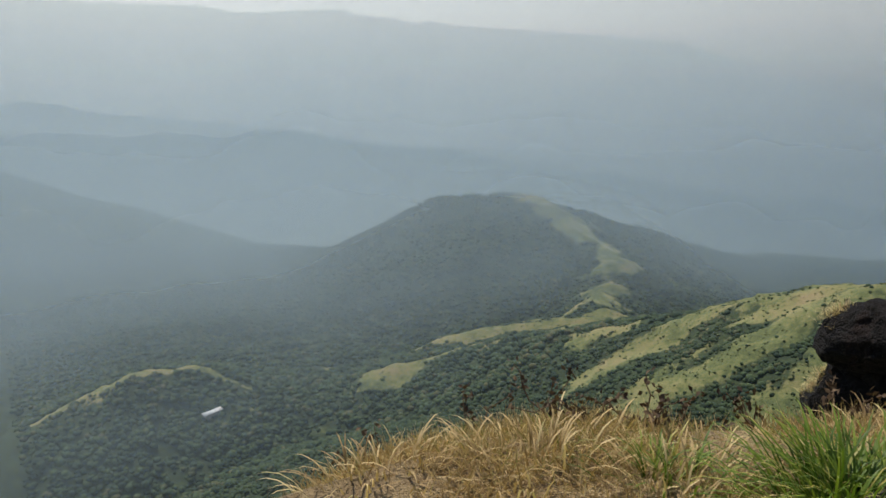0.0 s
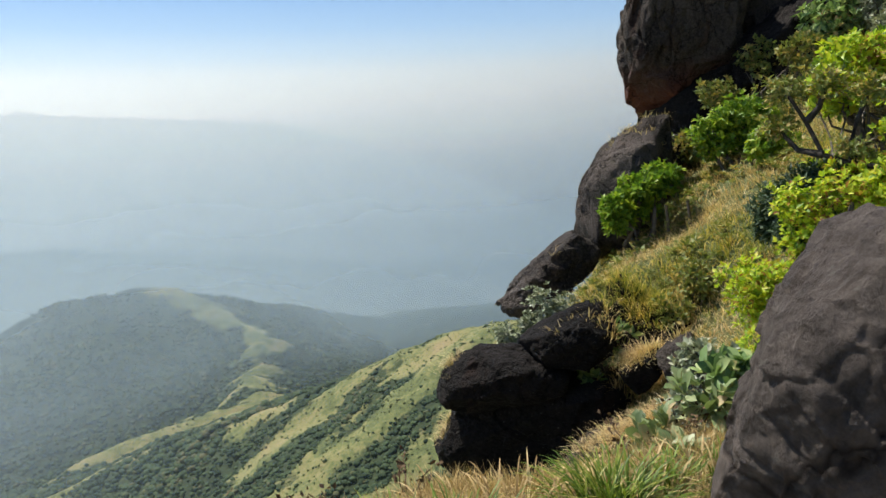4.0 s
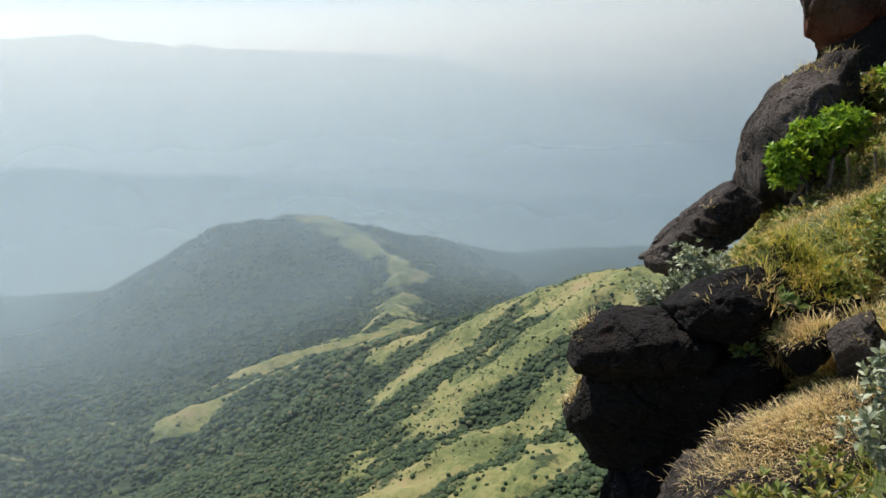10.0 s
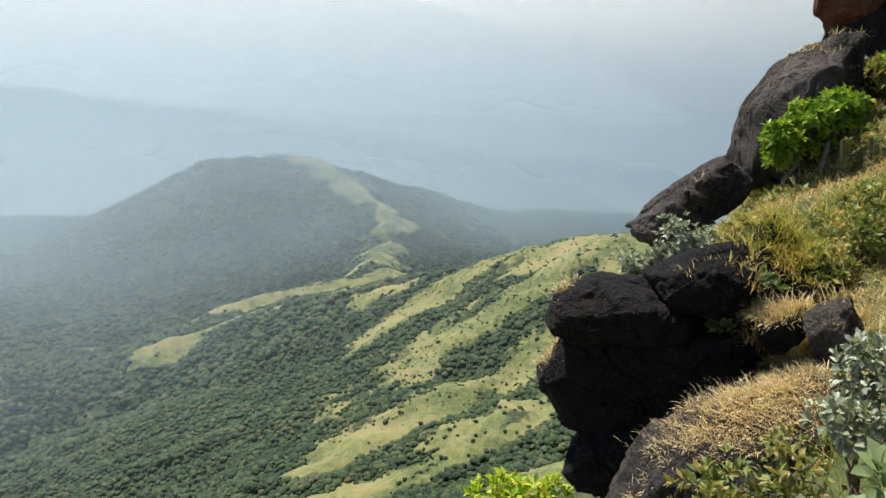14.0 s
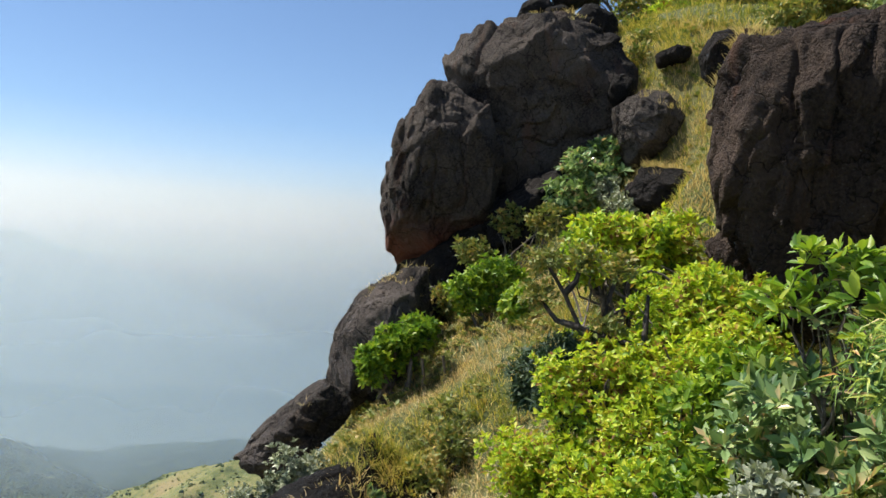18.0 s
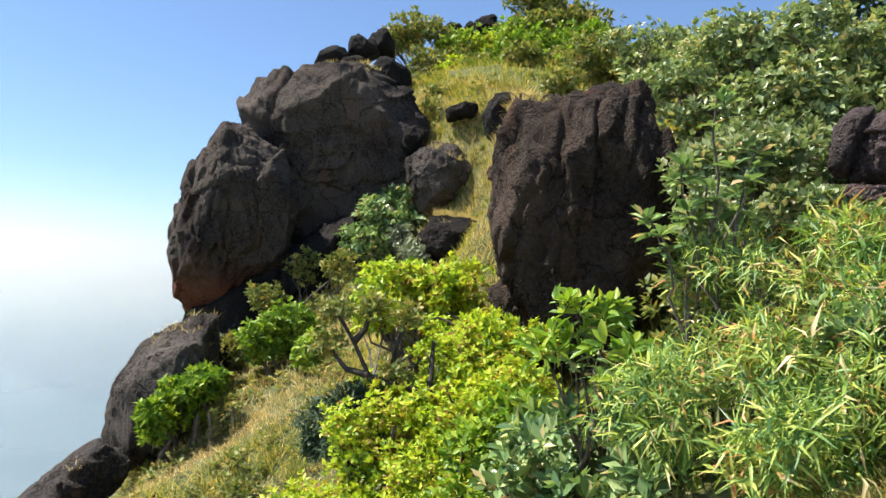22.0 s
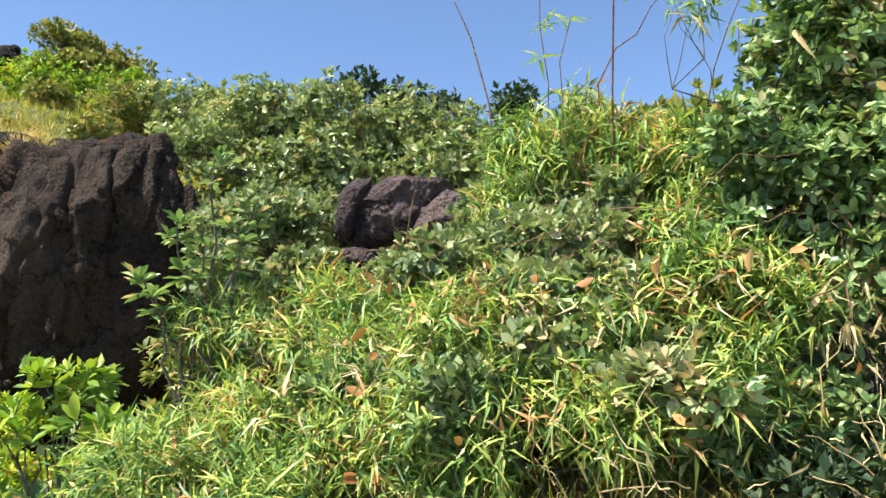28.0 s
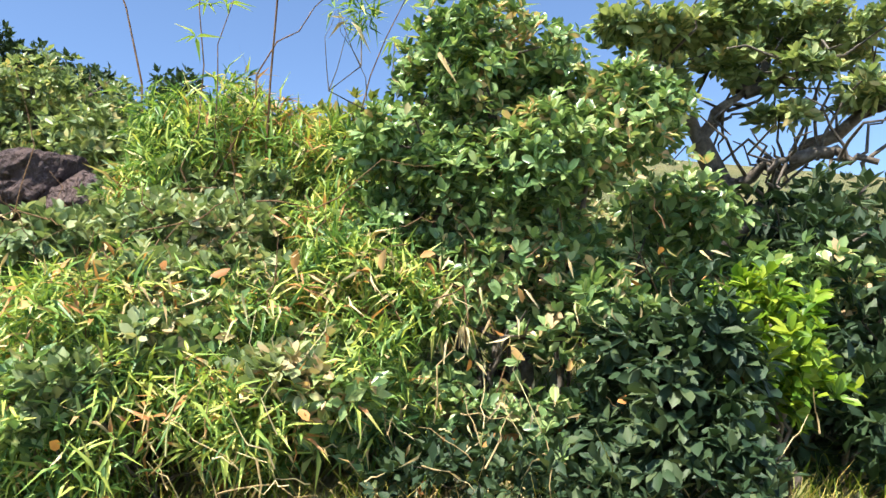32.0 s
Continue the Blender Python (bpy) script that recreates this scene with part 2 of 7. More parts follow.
def ground_material():
    """Straw and soil on the ledge, olive grass on the slopes, woodland floor where trees stand."""
    m, n, l, b = material("hill ground", 0.95)
    pos = n.new("ShaderNodeNewGeometry").outputs["Position"]
    cov = n.new("ShaderNodeAttribute")
    cov.attribute_name = "woods"
    near = n.new("ShaderNodeAttribute")
    near.attribute_name = "ledge"
    g1 = noise_tex(n, l, pos, 0.02, 6, 0.65)
    g2 = noise_tex(n, l, pos, 0.25, 10, 0.82)
    grass = ramp(n, [(0.30, (0.045, 0.062, 0.020)), (0.43, (0.115, 0.135, 0.042)), (0.54, (0.205, 0.195, 0.070)), (0.64, (0.250, 0.205, 0.090)), (0.78, (0.290, 0.220, 0.120))])
    tone = maths(n, l, "ADD", maths(n, l, "MULTIPLY", g1.outputs[0], 1.0), maths(n, l, "MULTIPLY", g2.outputs[0], 0.8))
    l.new(maths(n, l, "SUBTRACT", tone, 0.4), grass.inputs[0])
    wood = ramp(n, [(0.35, (0.016, 0.028, 0.01)), (0.65, (0.04, 0.06, 0.018))])
    l.new(noise_tex(n, l, pos, 0.12, 6, 0.75).outputs[0], wood.inputs[0])
    soil = ramp(n, [(0.3, (0.2, 0.13, 0.06)), (0.6, (0.42, 0.3, 0.15)), (0.8, (0.5, 0.38, 0.2))])
    l.new(noise_tex(n, l, pos, 6.0, 6, 0.7).outputs[0], soil.inputs[0])
    w = maths(n, l, "ADD", cov.outputs["Fac"], maths(n, l, "MULTIPLY", maths(n, l, "SUBTRACT", noise_tex(n, l, pos, 0.06, 5, 0.7).outputs[0], 0.5), 1.2))
    wr = ramp(n, [(0.42, (0, 0, 0)), (0.56, (1, 1, 1))])
    l.new(w, wr.inputs[0])
    c = mix_rgb(n, l, wr.outputs[0], grass.outputs[0], wood.outputs[0])
    c = mix_rgb(n, l, near.outputs["Fac"], c, soil.outputs[0])
    l.new(c, b.inputs["Base Color"])
    bump = n.new("ShaderNodeBump")
    bump.inputs["Strength"].default_value, bump.inputs["Distance"].default_value = 0.9, 0.6
    l.new(g2.outputs[0], bump.inputs["Height"])
    l.new(bump.outputs[0], b.inputs["Normal"])
    return m


GROUND = ground_material()


def haze_material(name, amount, low, high):
    """A tinted see-through sheet standing in for valley haze: thick low down, thin high up, uneven, lit by sun and sky.
    """
    m = bpy.data.materials.new(name)
    m.use_nodes = True
    n, l = m.node_tree.nodes, m.node_tree.links
    n.remove(n["Principled BSDF"])
    pos = n.new("ShaderNodeNewGeometry").outputs["Position"]
    sep = n.new("ShaderNodeSeparateXYZ")
    l.new(pos, sep.inputs[0])
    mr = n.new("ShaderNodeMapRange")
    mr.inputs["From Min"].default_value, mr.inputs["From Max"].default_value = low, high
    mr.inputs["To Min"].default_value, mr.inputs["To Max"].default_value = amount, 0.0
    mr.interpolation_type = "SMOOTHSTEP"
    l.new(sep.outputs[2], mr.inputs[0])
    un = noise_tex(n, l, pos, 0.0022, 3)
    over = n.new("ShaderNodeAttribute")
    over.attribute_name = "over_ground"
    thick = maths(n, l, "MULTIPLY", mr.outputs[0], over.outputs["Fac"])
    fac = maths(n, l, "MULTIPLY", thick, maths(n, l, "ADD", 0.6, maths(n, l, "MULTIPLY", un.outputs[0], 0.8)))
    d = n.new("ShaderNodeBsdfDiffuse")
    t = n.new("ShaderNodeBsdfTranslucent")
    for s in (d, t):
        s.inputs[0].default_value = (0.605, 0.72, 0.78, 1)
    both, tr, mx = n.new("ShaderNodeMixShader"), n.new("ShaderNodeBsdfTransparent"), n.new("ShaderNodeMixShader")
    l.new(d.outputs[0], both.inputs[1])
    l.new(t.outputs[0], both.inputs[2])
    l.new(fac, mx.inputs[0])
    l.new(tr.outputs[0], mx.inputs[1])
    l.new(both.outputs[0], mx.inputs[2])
    l.new(mx.outputs[0], n["Material Output"].inputs[0])
    return m


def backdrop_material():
    """Distance behind the last hills: pale valley haze, painted as emission, that thins out into the sky."""
    m = bpy.data.materials.new("distant haze glow")
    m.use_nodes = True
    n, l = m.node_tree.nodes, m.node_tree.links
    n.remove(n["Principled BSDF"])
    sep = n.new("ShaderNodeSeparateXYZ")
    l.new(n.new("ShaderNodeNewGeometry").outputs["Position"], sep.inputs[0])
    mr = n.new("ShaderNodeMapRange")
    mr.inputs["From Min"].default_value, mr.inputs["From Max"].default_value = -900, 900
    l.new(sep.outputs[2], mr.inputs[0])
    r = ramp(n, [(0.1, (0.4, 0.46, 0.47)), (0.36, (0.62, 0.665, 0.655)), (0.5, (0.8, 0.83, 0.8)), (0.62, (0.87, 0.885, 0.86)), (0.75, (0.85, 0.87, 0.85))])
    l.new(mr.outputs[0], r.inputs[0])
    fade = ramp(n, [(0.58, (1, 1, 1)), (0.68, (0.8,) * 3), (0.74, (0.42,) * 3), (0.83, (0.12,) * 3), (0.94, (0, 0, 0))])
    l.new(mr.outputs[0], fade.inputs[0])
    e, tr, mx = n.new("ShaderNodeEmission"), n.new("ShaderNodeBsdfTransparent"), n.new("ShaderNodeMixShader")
    side = n.new("ShaderNodeMapRange")                    # painted glow: haze is brighter towards the sun
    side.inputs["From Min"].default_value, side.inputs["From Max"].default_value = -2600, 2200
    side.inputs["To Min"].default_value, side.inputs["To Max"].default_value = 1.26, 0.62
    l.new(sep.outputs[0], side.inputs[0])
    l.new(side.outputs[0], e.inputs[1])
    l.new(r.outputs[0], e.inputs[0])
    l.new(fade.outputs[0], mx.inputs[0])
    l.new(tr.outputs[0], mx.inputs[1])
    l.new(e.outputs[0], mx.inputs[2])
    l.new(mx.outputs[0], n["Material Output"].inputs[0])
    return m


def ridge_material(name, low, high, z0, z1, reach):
    """A far ridge, so deep in haze that only its tone is left: the haze is a glowing colour, paler towards its foot."""
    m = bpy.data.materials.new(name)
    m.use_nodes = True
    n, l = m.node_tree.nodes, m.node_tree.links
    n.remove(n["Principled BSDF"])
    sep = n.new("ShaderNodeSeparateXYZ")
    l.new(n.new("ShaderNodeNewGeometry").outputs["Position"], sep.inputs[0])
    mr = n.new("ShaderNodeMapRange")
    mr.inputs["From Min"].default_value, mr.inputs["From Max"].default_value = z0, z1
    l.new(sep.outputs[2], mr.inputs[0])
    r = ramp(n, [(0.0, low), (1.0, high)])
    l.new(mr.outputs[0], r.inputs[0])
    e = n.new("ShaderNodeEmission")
    # sunward brightening of the haze, painted into the emission strength
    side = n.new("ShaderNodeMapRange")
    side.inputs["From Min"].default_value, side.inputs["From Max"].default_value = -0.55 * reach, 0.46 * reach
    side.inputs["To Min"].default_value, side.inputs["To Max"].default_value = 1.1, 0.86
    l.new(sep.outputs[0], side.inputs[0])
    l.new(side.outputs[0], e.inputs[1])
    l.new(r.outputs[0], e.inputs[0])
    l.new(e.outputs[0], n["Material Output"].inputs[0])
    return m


# ---- mesh helpers ----
rng = np.random.default_rng(7)


def mesh_from(name, verts, faces, mat, smooth=False):
    """verts (N, 3) and faces (M, k) with k = 3 or 4, as numpy arrays."""
    me = bpy.data.meshes.new(name)
    verts, faces = np.asarray(verts, np.float32), np.asarray(faces, np.int32)
    k = faces.shape[1]
    me.vertices.add(len(verts))
    me.vertices.foreach_set("co", verts.ravel())
    me.loops.add(faces.size)
    me.loops.foreach_set("vertex_index", faces.ravel())
    me.polygons.add(len(faces))
    me.polygons.foreach_set("loop_start", np.arange(0, faces.size, k, dtype=np.int32))
    me.polygons.foreach_set("loop_total", np.full(len(faces), k, np.int32))
    if smooth:
        me.polygons.foreach_set("use_smooth", np.ones(len(faces), bool))
    me.materials.append(mat)
    me.update(calc_edges=True)
    return me


def part(name, me, parent, label=""):
    ob = new(name, me)
    ob.parent = parent
    return tagged(ob, label)


def unit(v):
    return v / np.maximum(np.linalg.norm(v, axis=-1, keepdims=True), 1e-9)


def scatter(tv, tf, p, along, face, size, width=None):
    """Lays a template (y along, x across, z up) at each p."""
    y = unit(along)
    x = unit(np.cross(y, face))
    z = np.cross(x, y)
    size = np.broadcast_to(np.asarray(size, float), (len(p),))
    width = size if width is None else np.broadcast_to(np.asarray(width, float), (len(p),))
    v = (p[:, None] + x[:, None] * (tv[None, :, :1] * width[:, None, None]) + y[:, None] * (tv[None, :, 1:2] * size[:, None, None])
         + z[:, None] * (tv[None, :, 2:] * size[:, None, None]))
    f = tf[None] + (np.arange(len(p)) * len(tv))[:, None, None]
    return v.reshape(-1, 3), f.reshape(-1, tf.shape[1])


LEAF_V = np.array([(0, 0, 0), (-0.48, 0.52, 0.1), (0.48, 0.52, 0.1), (0, 1, -0.06)], float)
LEAF_F = np.array([(0, 2, 3), (0, 3, 1)])
LONG_F = np.array([(0, 2, 3), (0, 3, 1), (3, 2, 4), (3, 4, 1)])
LONG_V = np.array([(0, 0, 0), (-0.5, 0.3, 0.06), (0.5, 0.3, 0.06), (0, 0.4, 0.02), (0, 1, -0.3)], float)
BROAD_V = np.array([(0, 0, 0), (-0.42, 0.32, 0.07), (0.42, 0.32, 0.07), (-0.44, 0.72, 0.06), (0.44, 0.72, 0.06), (0, 0.5, 0.0), (0, 1, -0.08)], float)
BROAD_F = np.array([(0, 2, 5), (0, 5, 1), (5, 2, 4), (5, 4, 6), (5, 6, 3), (5, 3, 1)])
SHAPES = {4: LEAF_F, 5: LONG_F, 7: BROAD_F}
BLADE_V = np.array([(-0.5, 0, 0), (0.5, 0, 0), (-0.4, 0.55, -0.06), (0.4, 0.55, -0.06), (0, 1, -0.35)], float)
BLADE_F = np.array([(0, 1, 3), (0, 3, 2), (2, 3, 4)])
ARCH_V = np.array([(-0.5, 0, 0), (0.5, 0, 0), (-0.45, 0.35, 0.03), (0.45, 0.35, 0.03), (-0.38, 0.66, -0.04), (0.38, 0.66, -0.04), (-0.25, 0.88, -0.2), (0.25, 0.88, -0.2), (0, 0.98, -0.38)], float)
ARCH_F = np.array([(0, 1, 3), (0, 3, 2), (2, 3, 5), (2, 5, 4), (4, 5, 7), (4, 7, 6), (6, 7, 8)])


def rand_dirs(n):
    return unit(rng.normal(size=(n, 3)))


def fbm(p, scale, octaves=4, seed=0.0):
    """Noise of each row of p, about -1 to 1."""
    out = np.empty(len(p))
    off = Vector((seed * 13.1, seed * 7.7, seed * 3.3))
    for i, q in enumerate(p):
        out[i] = noise.fractal(Vector(q) * scale + off, 1.0, 2.0, octaves)
    return out


ICO = {}
ROCKS = []


def ico(n):
    if n not in ICO:
        b = bmesh.new()
        bmesh.ops.create_icosphere(b, subdivisions=n, radius=1.0)
        ICO[n] = (np.array([v.co for v in b.verts]), np.array([[v.index for v in f.verts] for f in b.faces]))
        b.free()
    return ICO[n]


# ---- the ground: one sheet from the ledge to the last hills ----
LEDGE = [(-0.6, -0.2, 0.05), (0.21, 0.37, 0.28), (-0.59, 0.85, 0.28), (0.45, 1.09, 0.36), (0.13, 1.62, 0.31), (0.93, 1.68, 0.36), (1.73, 1.17, 0.4), (-0.75, 1.56, 0.18), (-1.4, 0.85, 0.18), (-1.2, 1.3, 0.1), (0.21, 1.95, -0.2),
         (1.01, 2.29, -0.52), (2.0, 0.0, 0.0), (2.6, -1.5, 0.05), (1.0, -2.5, 0.0), (0.0, -5.0, 0.0), (3.0, -4.5, 0.3), (-0.19, 2.29, -0.76)]
SLOPE = [(7.2, 16.6, -0.8), (8.2, 18.5, 0.0), (5.2, 13.2, -1.6), (4.4, 12.4, -1.9), (10.5, 19.8, 2.0), (12.5, 21.2, 4.0), (5.6, 15.0, -1.8),
         (2.6, 6.3, -3.0), (3.4, 8.2, -3.1), (3.6, 11.6, -2.0), (6.2, 12.4, -0.9), (6.4, 14.6, -0.9), (8.8, 14.6, 0.6), (12.6, 13.4, 2.7), (12.0, 15.0, 2.7), (9.6, 17.2, 0.8),
         (6.3, 6.5, -0.6), (4.6, 7.6, -1.4), (7.9, 9.1, 0.5), (8.6, 6.8, 0.6), (13.4, 15.2, 4.1), (14.2, 15.3, 7.0), (14.0, 13.6, 5.6), (10.6, 9.9, 4.5), (15.0, 21.6, 8.6),
         (23.4, 20.4, 11.8), (31.0, 22.0, 14.4), (5.0, 9.6, -1.6), (10.0, 11.6, 1.6)]
RIGHT = [(13.0, 5.8, 4.6), (16.0, 5.4, 6.2), (9.0, 2.6, 2.6), (4.2, 0.4, 1.1), (4.6, -1.2, 1.2), (4.2, -2.4, 1.1), (2.9, 1.0, 0.7), (3.3, 0.2, 0.85), (3.5, -1.0, 0.95), (3.5, -2.2, 0.9), (6.0, -3.7, 1.5), (6.2, 2.6, 1.1), (5.0, 4.6, -0.1), (8.0, -8.0, 3.0),
         (20.0, -6.0, 8.0), (21.0, 5.0, 8.6), (28.0, 10.0, 11.5), (20.0, 13.0, 9.0), (3.0, 3.2, -0.2), (40.0, 0.0, 13.0), (40.0, 30.0, 13.0), (30.0, -20.0, 9.0), (3.1, 1.8, 0.5)]
DROP = [(-4.0, 2.0, -4.5), (-6.0, -3.0, -6.0), (-2.5, 5.0, -7.0), (0.0, 5.0, -6.0), (0.0, 9.0, -12.0), (0.8, 13.0, -16.0), (2.0, 17.0, -20.0), (4.5, 21.0, -24.0), (8.0, 26.0, -26.0), (16.0, 31.0, -14.0),
        (-12.0, 8.0, -18.0), (-10.0, -12.0, -12.0), (-8.0, 20.0, -30.0), (6.0, 34.0, -38.0), (25.0, 40.0, -6.0), (-14.0, -30.0, -20.0), (5.0, -30.0, 2.0), (1.8, 13.6, -9.0), (3.4, 17.6, -10.0), (5.4, 21.0, -11.0), (1.2, 9.8, -8.5)]
CTRL = np.array(LEDGE + SLOPE + RIGHT + DROP)
GAP = np.linalg.norm(CTRL[:, None, :2] - CTRL[None, :, :2], axis=-1)
WEIGHT = np.linalg.solve(np.block([[GAP, np.ones((len(CTRL), 1))], [np.ones((1, len(CTRL))), np.zeros((1, 1))]]), np.r_[CTRL[:, 2], 0])


def near_z(xy):
    d = np.linalg.norm(xy[:, None] - CTRL[None, :, :2], axis=-1)
    return d @ WEIGHT[:-1] + WEIGHT[-1]


# crest lines of the valley's hills: points on the crest, side slope
CRESTS = [([(520, 260, -40), (420, 330, -62), (300, 420, -98), (180, 455, -121), (114, 497, -140), (97, 551, -162), (73, 625, -201), (50, 688, -236), (24, 759, -278), (-2, 830, -311), (-39, 899, -324), (-93, 975, -347), (-123, 1053, -352), (-123, 1123, -349), (-121, 1224, -326), (-182, 1277, -309), (-229, 1320, -276), (-284, 1340, -257)], 0.6, 46),
          ([(-284, 1340, -257), (-342, 1328, -256), (-393, 1328, -264), (-454, 1324, -273), (-499, 1329, -295), (-563, 1325, -328), (-701, 1307, -395)], 0.55, 0), ([(-284, 1340, -257), (-248, 1367, -274), (-201, 1405, -297), (-150, 1442, -323), (-88, 1514, -352), (94, 1641, -423)], 0.5, 0),
          ([(-93, 975, -347), (-196, 924, -358), (-276, 882, -364)], 0.5, 24), ([(-2, 830, -311), (-92, 804, -322), (-191, 776, -329), (-265, 744, -334), (-320, 706, -345)], 0.5, 26), ([(-92, 804, -322), (-133, 738, -328), (-179, 686, -341)], 0.5, 17),
          ([(50, 688, -236), (-15, 645, -272), (-82, 600, -287)], 0.45, 17), ([(73, 625, -201), (36, 562, -233), (-24, 537, -257), (-70, 520, -265)], 0.45, 17), ([(97, 551, -162), (61, 480, -203), (-1, 455, -226), (-75, 422, -243)], 0.45, 17),
          ([(114, 497, -140), (69, 419, -192), (9, 392, -208), (-39, 368, -227), (-75, 352, -240)], 0.45, 17), ([(153, 476, -129), (75, 366, -187), (16, 343, -200), (-40, 322, -220), (-96, 294, -234)], 0.45, 17), ([(180, 455, -121), (65, 293, -189), (-8, 290, -210), (-58, 273, -218), (-116, 249, -226)], 0.45, 8),
          ([(-640, 520, -385), (-560, 565, -350), (-528, 580, -329), (-490, 612, -323), (-462, 622, -335), (-427, 628, -358)], 0.5, 4.5), ([(-1700, 1100, -215), (-1427, 1228, -262), (-1317, 1265, -305), (-1155, 1328, -382), (-981, 1387, -420), (-742, 1467, -433)], 0.45, 0)]


def stripes(xy):
    """Gullies that run down the open slope side by side."""
    u, v = -0.93 * xy[:, 0] - 0.37 * xy[:, 1], 0.37 * xy[:, 0] - 0.93 * xy[:, 1]
    return fbm(np.c_[u / 240, v / 20, np.zeros(len(xy))], 1.0, 4, 11.0)


def far_z(xy):
    """Valley floor, crests with sloping sides, gullies; the near mountain falls away to it."""
    r = np.hypot(xy[:, 0], xy[:, 1])
    z = -455 + 25 * np.sin(xy[:, 0] / 310) * np.cos(xy[:, 1] / 270) + 0.012 * np.maximum(r - 900, 0) - 0.3 * np.maximum(r - 1750, 0)
    for pts, side, _ in CRESTS:
        p = np.array(pts, float)
        for a, b in zip(p[:-1], p[1:]):
            ab = b[:2] - a[:2]
            t = np.clip(((xy - a[:2]) @ ab) / (ab @ ab), 0, 1)
            d = np.linalg.norm(xy - a[:2] - t[:, None] * ab, axis=1)
            h = a[2] + t * (b[2] - a[2]) - side * (np.sqrt(d * d + 12.0**2) - 12.0)
            k = 14.0
            z = np.maximum(z, h) + k * 0.05 * np.exp(-np.abs(z - h) / k)
    return z


def relief(xy):
    p = np.c_[xy, np.zeros(len(xy))]
    return 7 * fbm(p, 1 / 170.0, 5, 2.0) - 9 * np.abs(fbm(p, 1 / 80.0, 4, 5.0)) - 3.5 * stripes(xy) + 1.5 + 2.0 * fbm(p, 1 / 15.0, 4, 21.0)


def ground_heights(xy):
    r = np.hypot(xy[:, 0] - 6, xy[:, 1] - 6)
    z = np.zeros(len(xy))
    a = r < 55
    z[a] = near_z(xy[a])
    b = r > 30
    az = np.degrees(np.arctan2(-xy[b, 0], xy[b, 1]))
    f = far_z(xy[b]) + relief(xy[b]) * np.clip((r[b] - 60) / 250, 0, 1)
    fall = -1.05 * (r[b] - 30) - 30                      # the mountainside below the ledge
    up = np.clip((-az - 30) / 14, 0, 1) * np.clip((az + 175) / 30, 0, 1)
    mount = fall * (1 - up) + up * (14 - 0.32 * (r[b] - 30))
    f = np.maximum(f, mount)
    w = np.clip((r[b] - 30) / 25, 0, 1)
    w = w * w * (3 - 2 * w)
    z[b] = z[b] * (1 - w) + f * w
    return z


def build_ground():
    az = np.radians(np.concatenate([np.arange(-180, -120, 4), np.arange(-120, -16, 1.0), np.arange(-16, 54, 0.4), np.arange(54, 180, 4)]))
    rr = np.concatenate([np.r_[0.01, np.arange(0.25, 12, 0.3)], np.geomspace(12, 60, 60), np.geomspace(62, 250, 40), np.geomspace(255, 1700, 190), np.geomspace(1740, 4700, 26)])
    A, R = np.meshgrid(az, rr, indexing="ij")
    c = np.exp(-R / 40)
    xy = np.c_[(-np.sin(A) * R + 3 * c).ravel(), (np.cos(A) * R + 3 * c).ravel()]
    z = ground_heights(xy)
    v = np.c_[xy, z]
    na, nr = len(az), len(rr)
    i = (np.arange(na)[:, None] * nr + np.arange(nr - 1)[None]).ravel()
    j = (((np.arange(na) + 1) % na)[:, None] * nr + np.arange(nr - 1)[None]).ravel()
    me = mesh_from("ground", v, np.c_[i, i + 1, j + 1, j], GROUND, True)
    r = np.hypot(xy[:, 0], xy[:, 1])
    woods = np.where(r < 60, 0.0, np.clip(0.5 + (far_bare(xy, z)), 0, 1))
    me.attributes.new("woods", "FLOAT", "POINT").data.foreach_set("value", woods.astype(np.float32))
    ledge = np.clip(1.6 - np.hypot(xy[:, 0] - 0.6, xy[:, 1] - 0.6) / 3.0, 0, 1)
    me.attributes.new("ledge", "FLOAT", "POINT").data.foreach_set("value", ledge.astype(np.float32))
    tagged(new("ground", me), "grassy mountain ledge above hazy forested valley hills", "ground", kind="structure")


def far_bare(xy, z):
    """Below 0: open grass on the crests and spurs; above 0: woods in gullies and on the floor."""
    best = np.full(len(xy), 1e9)
    for n, (pts, side, grassy) in enumerate(CRESTS):
        if not grassy:
            continue
        p = np.array(pts, float)
        for a, b in zip(p[:-1], p[1:]):
            ab = b[:2] - a[:2]
            t = np.clip(((xy - a[:2]) @ ab) / (ab @ ab), 0, 1)
            d = np.linalg.norm(xy - a[:2] - t[:, None] * ab, axis=1)
            best = np.minimum(best, d / (grassy if n or a[1] < 890 else 26))
    p = np.c_[xy, np.zeros(len(xy))]
    best = np.where(np.hypot(xy[:, 0], xy[:, 1]) > 1700, 3.0, best)
    gully = fbm(p, 1 / 42.0, 4, 9.0)
    return np.clip((best - 1.0) * 0.35, -0.28, 0.5) + 0.34 * gully + 0.5 * stripes(xy)


build_ground()


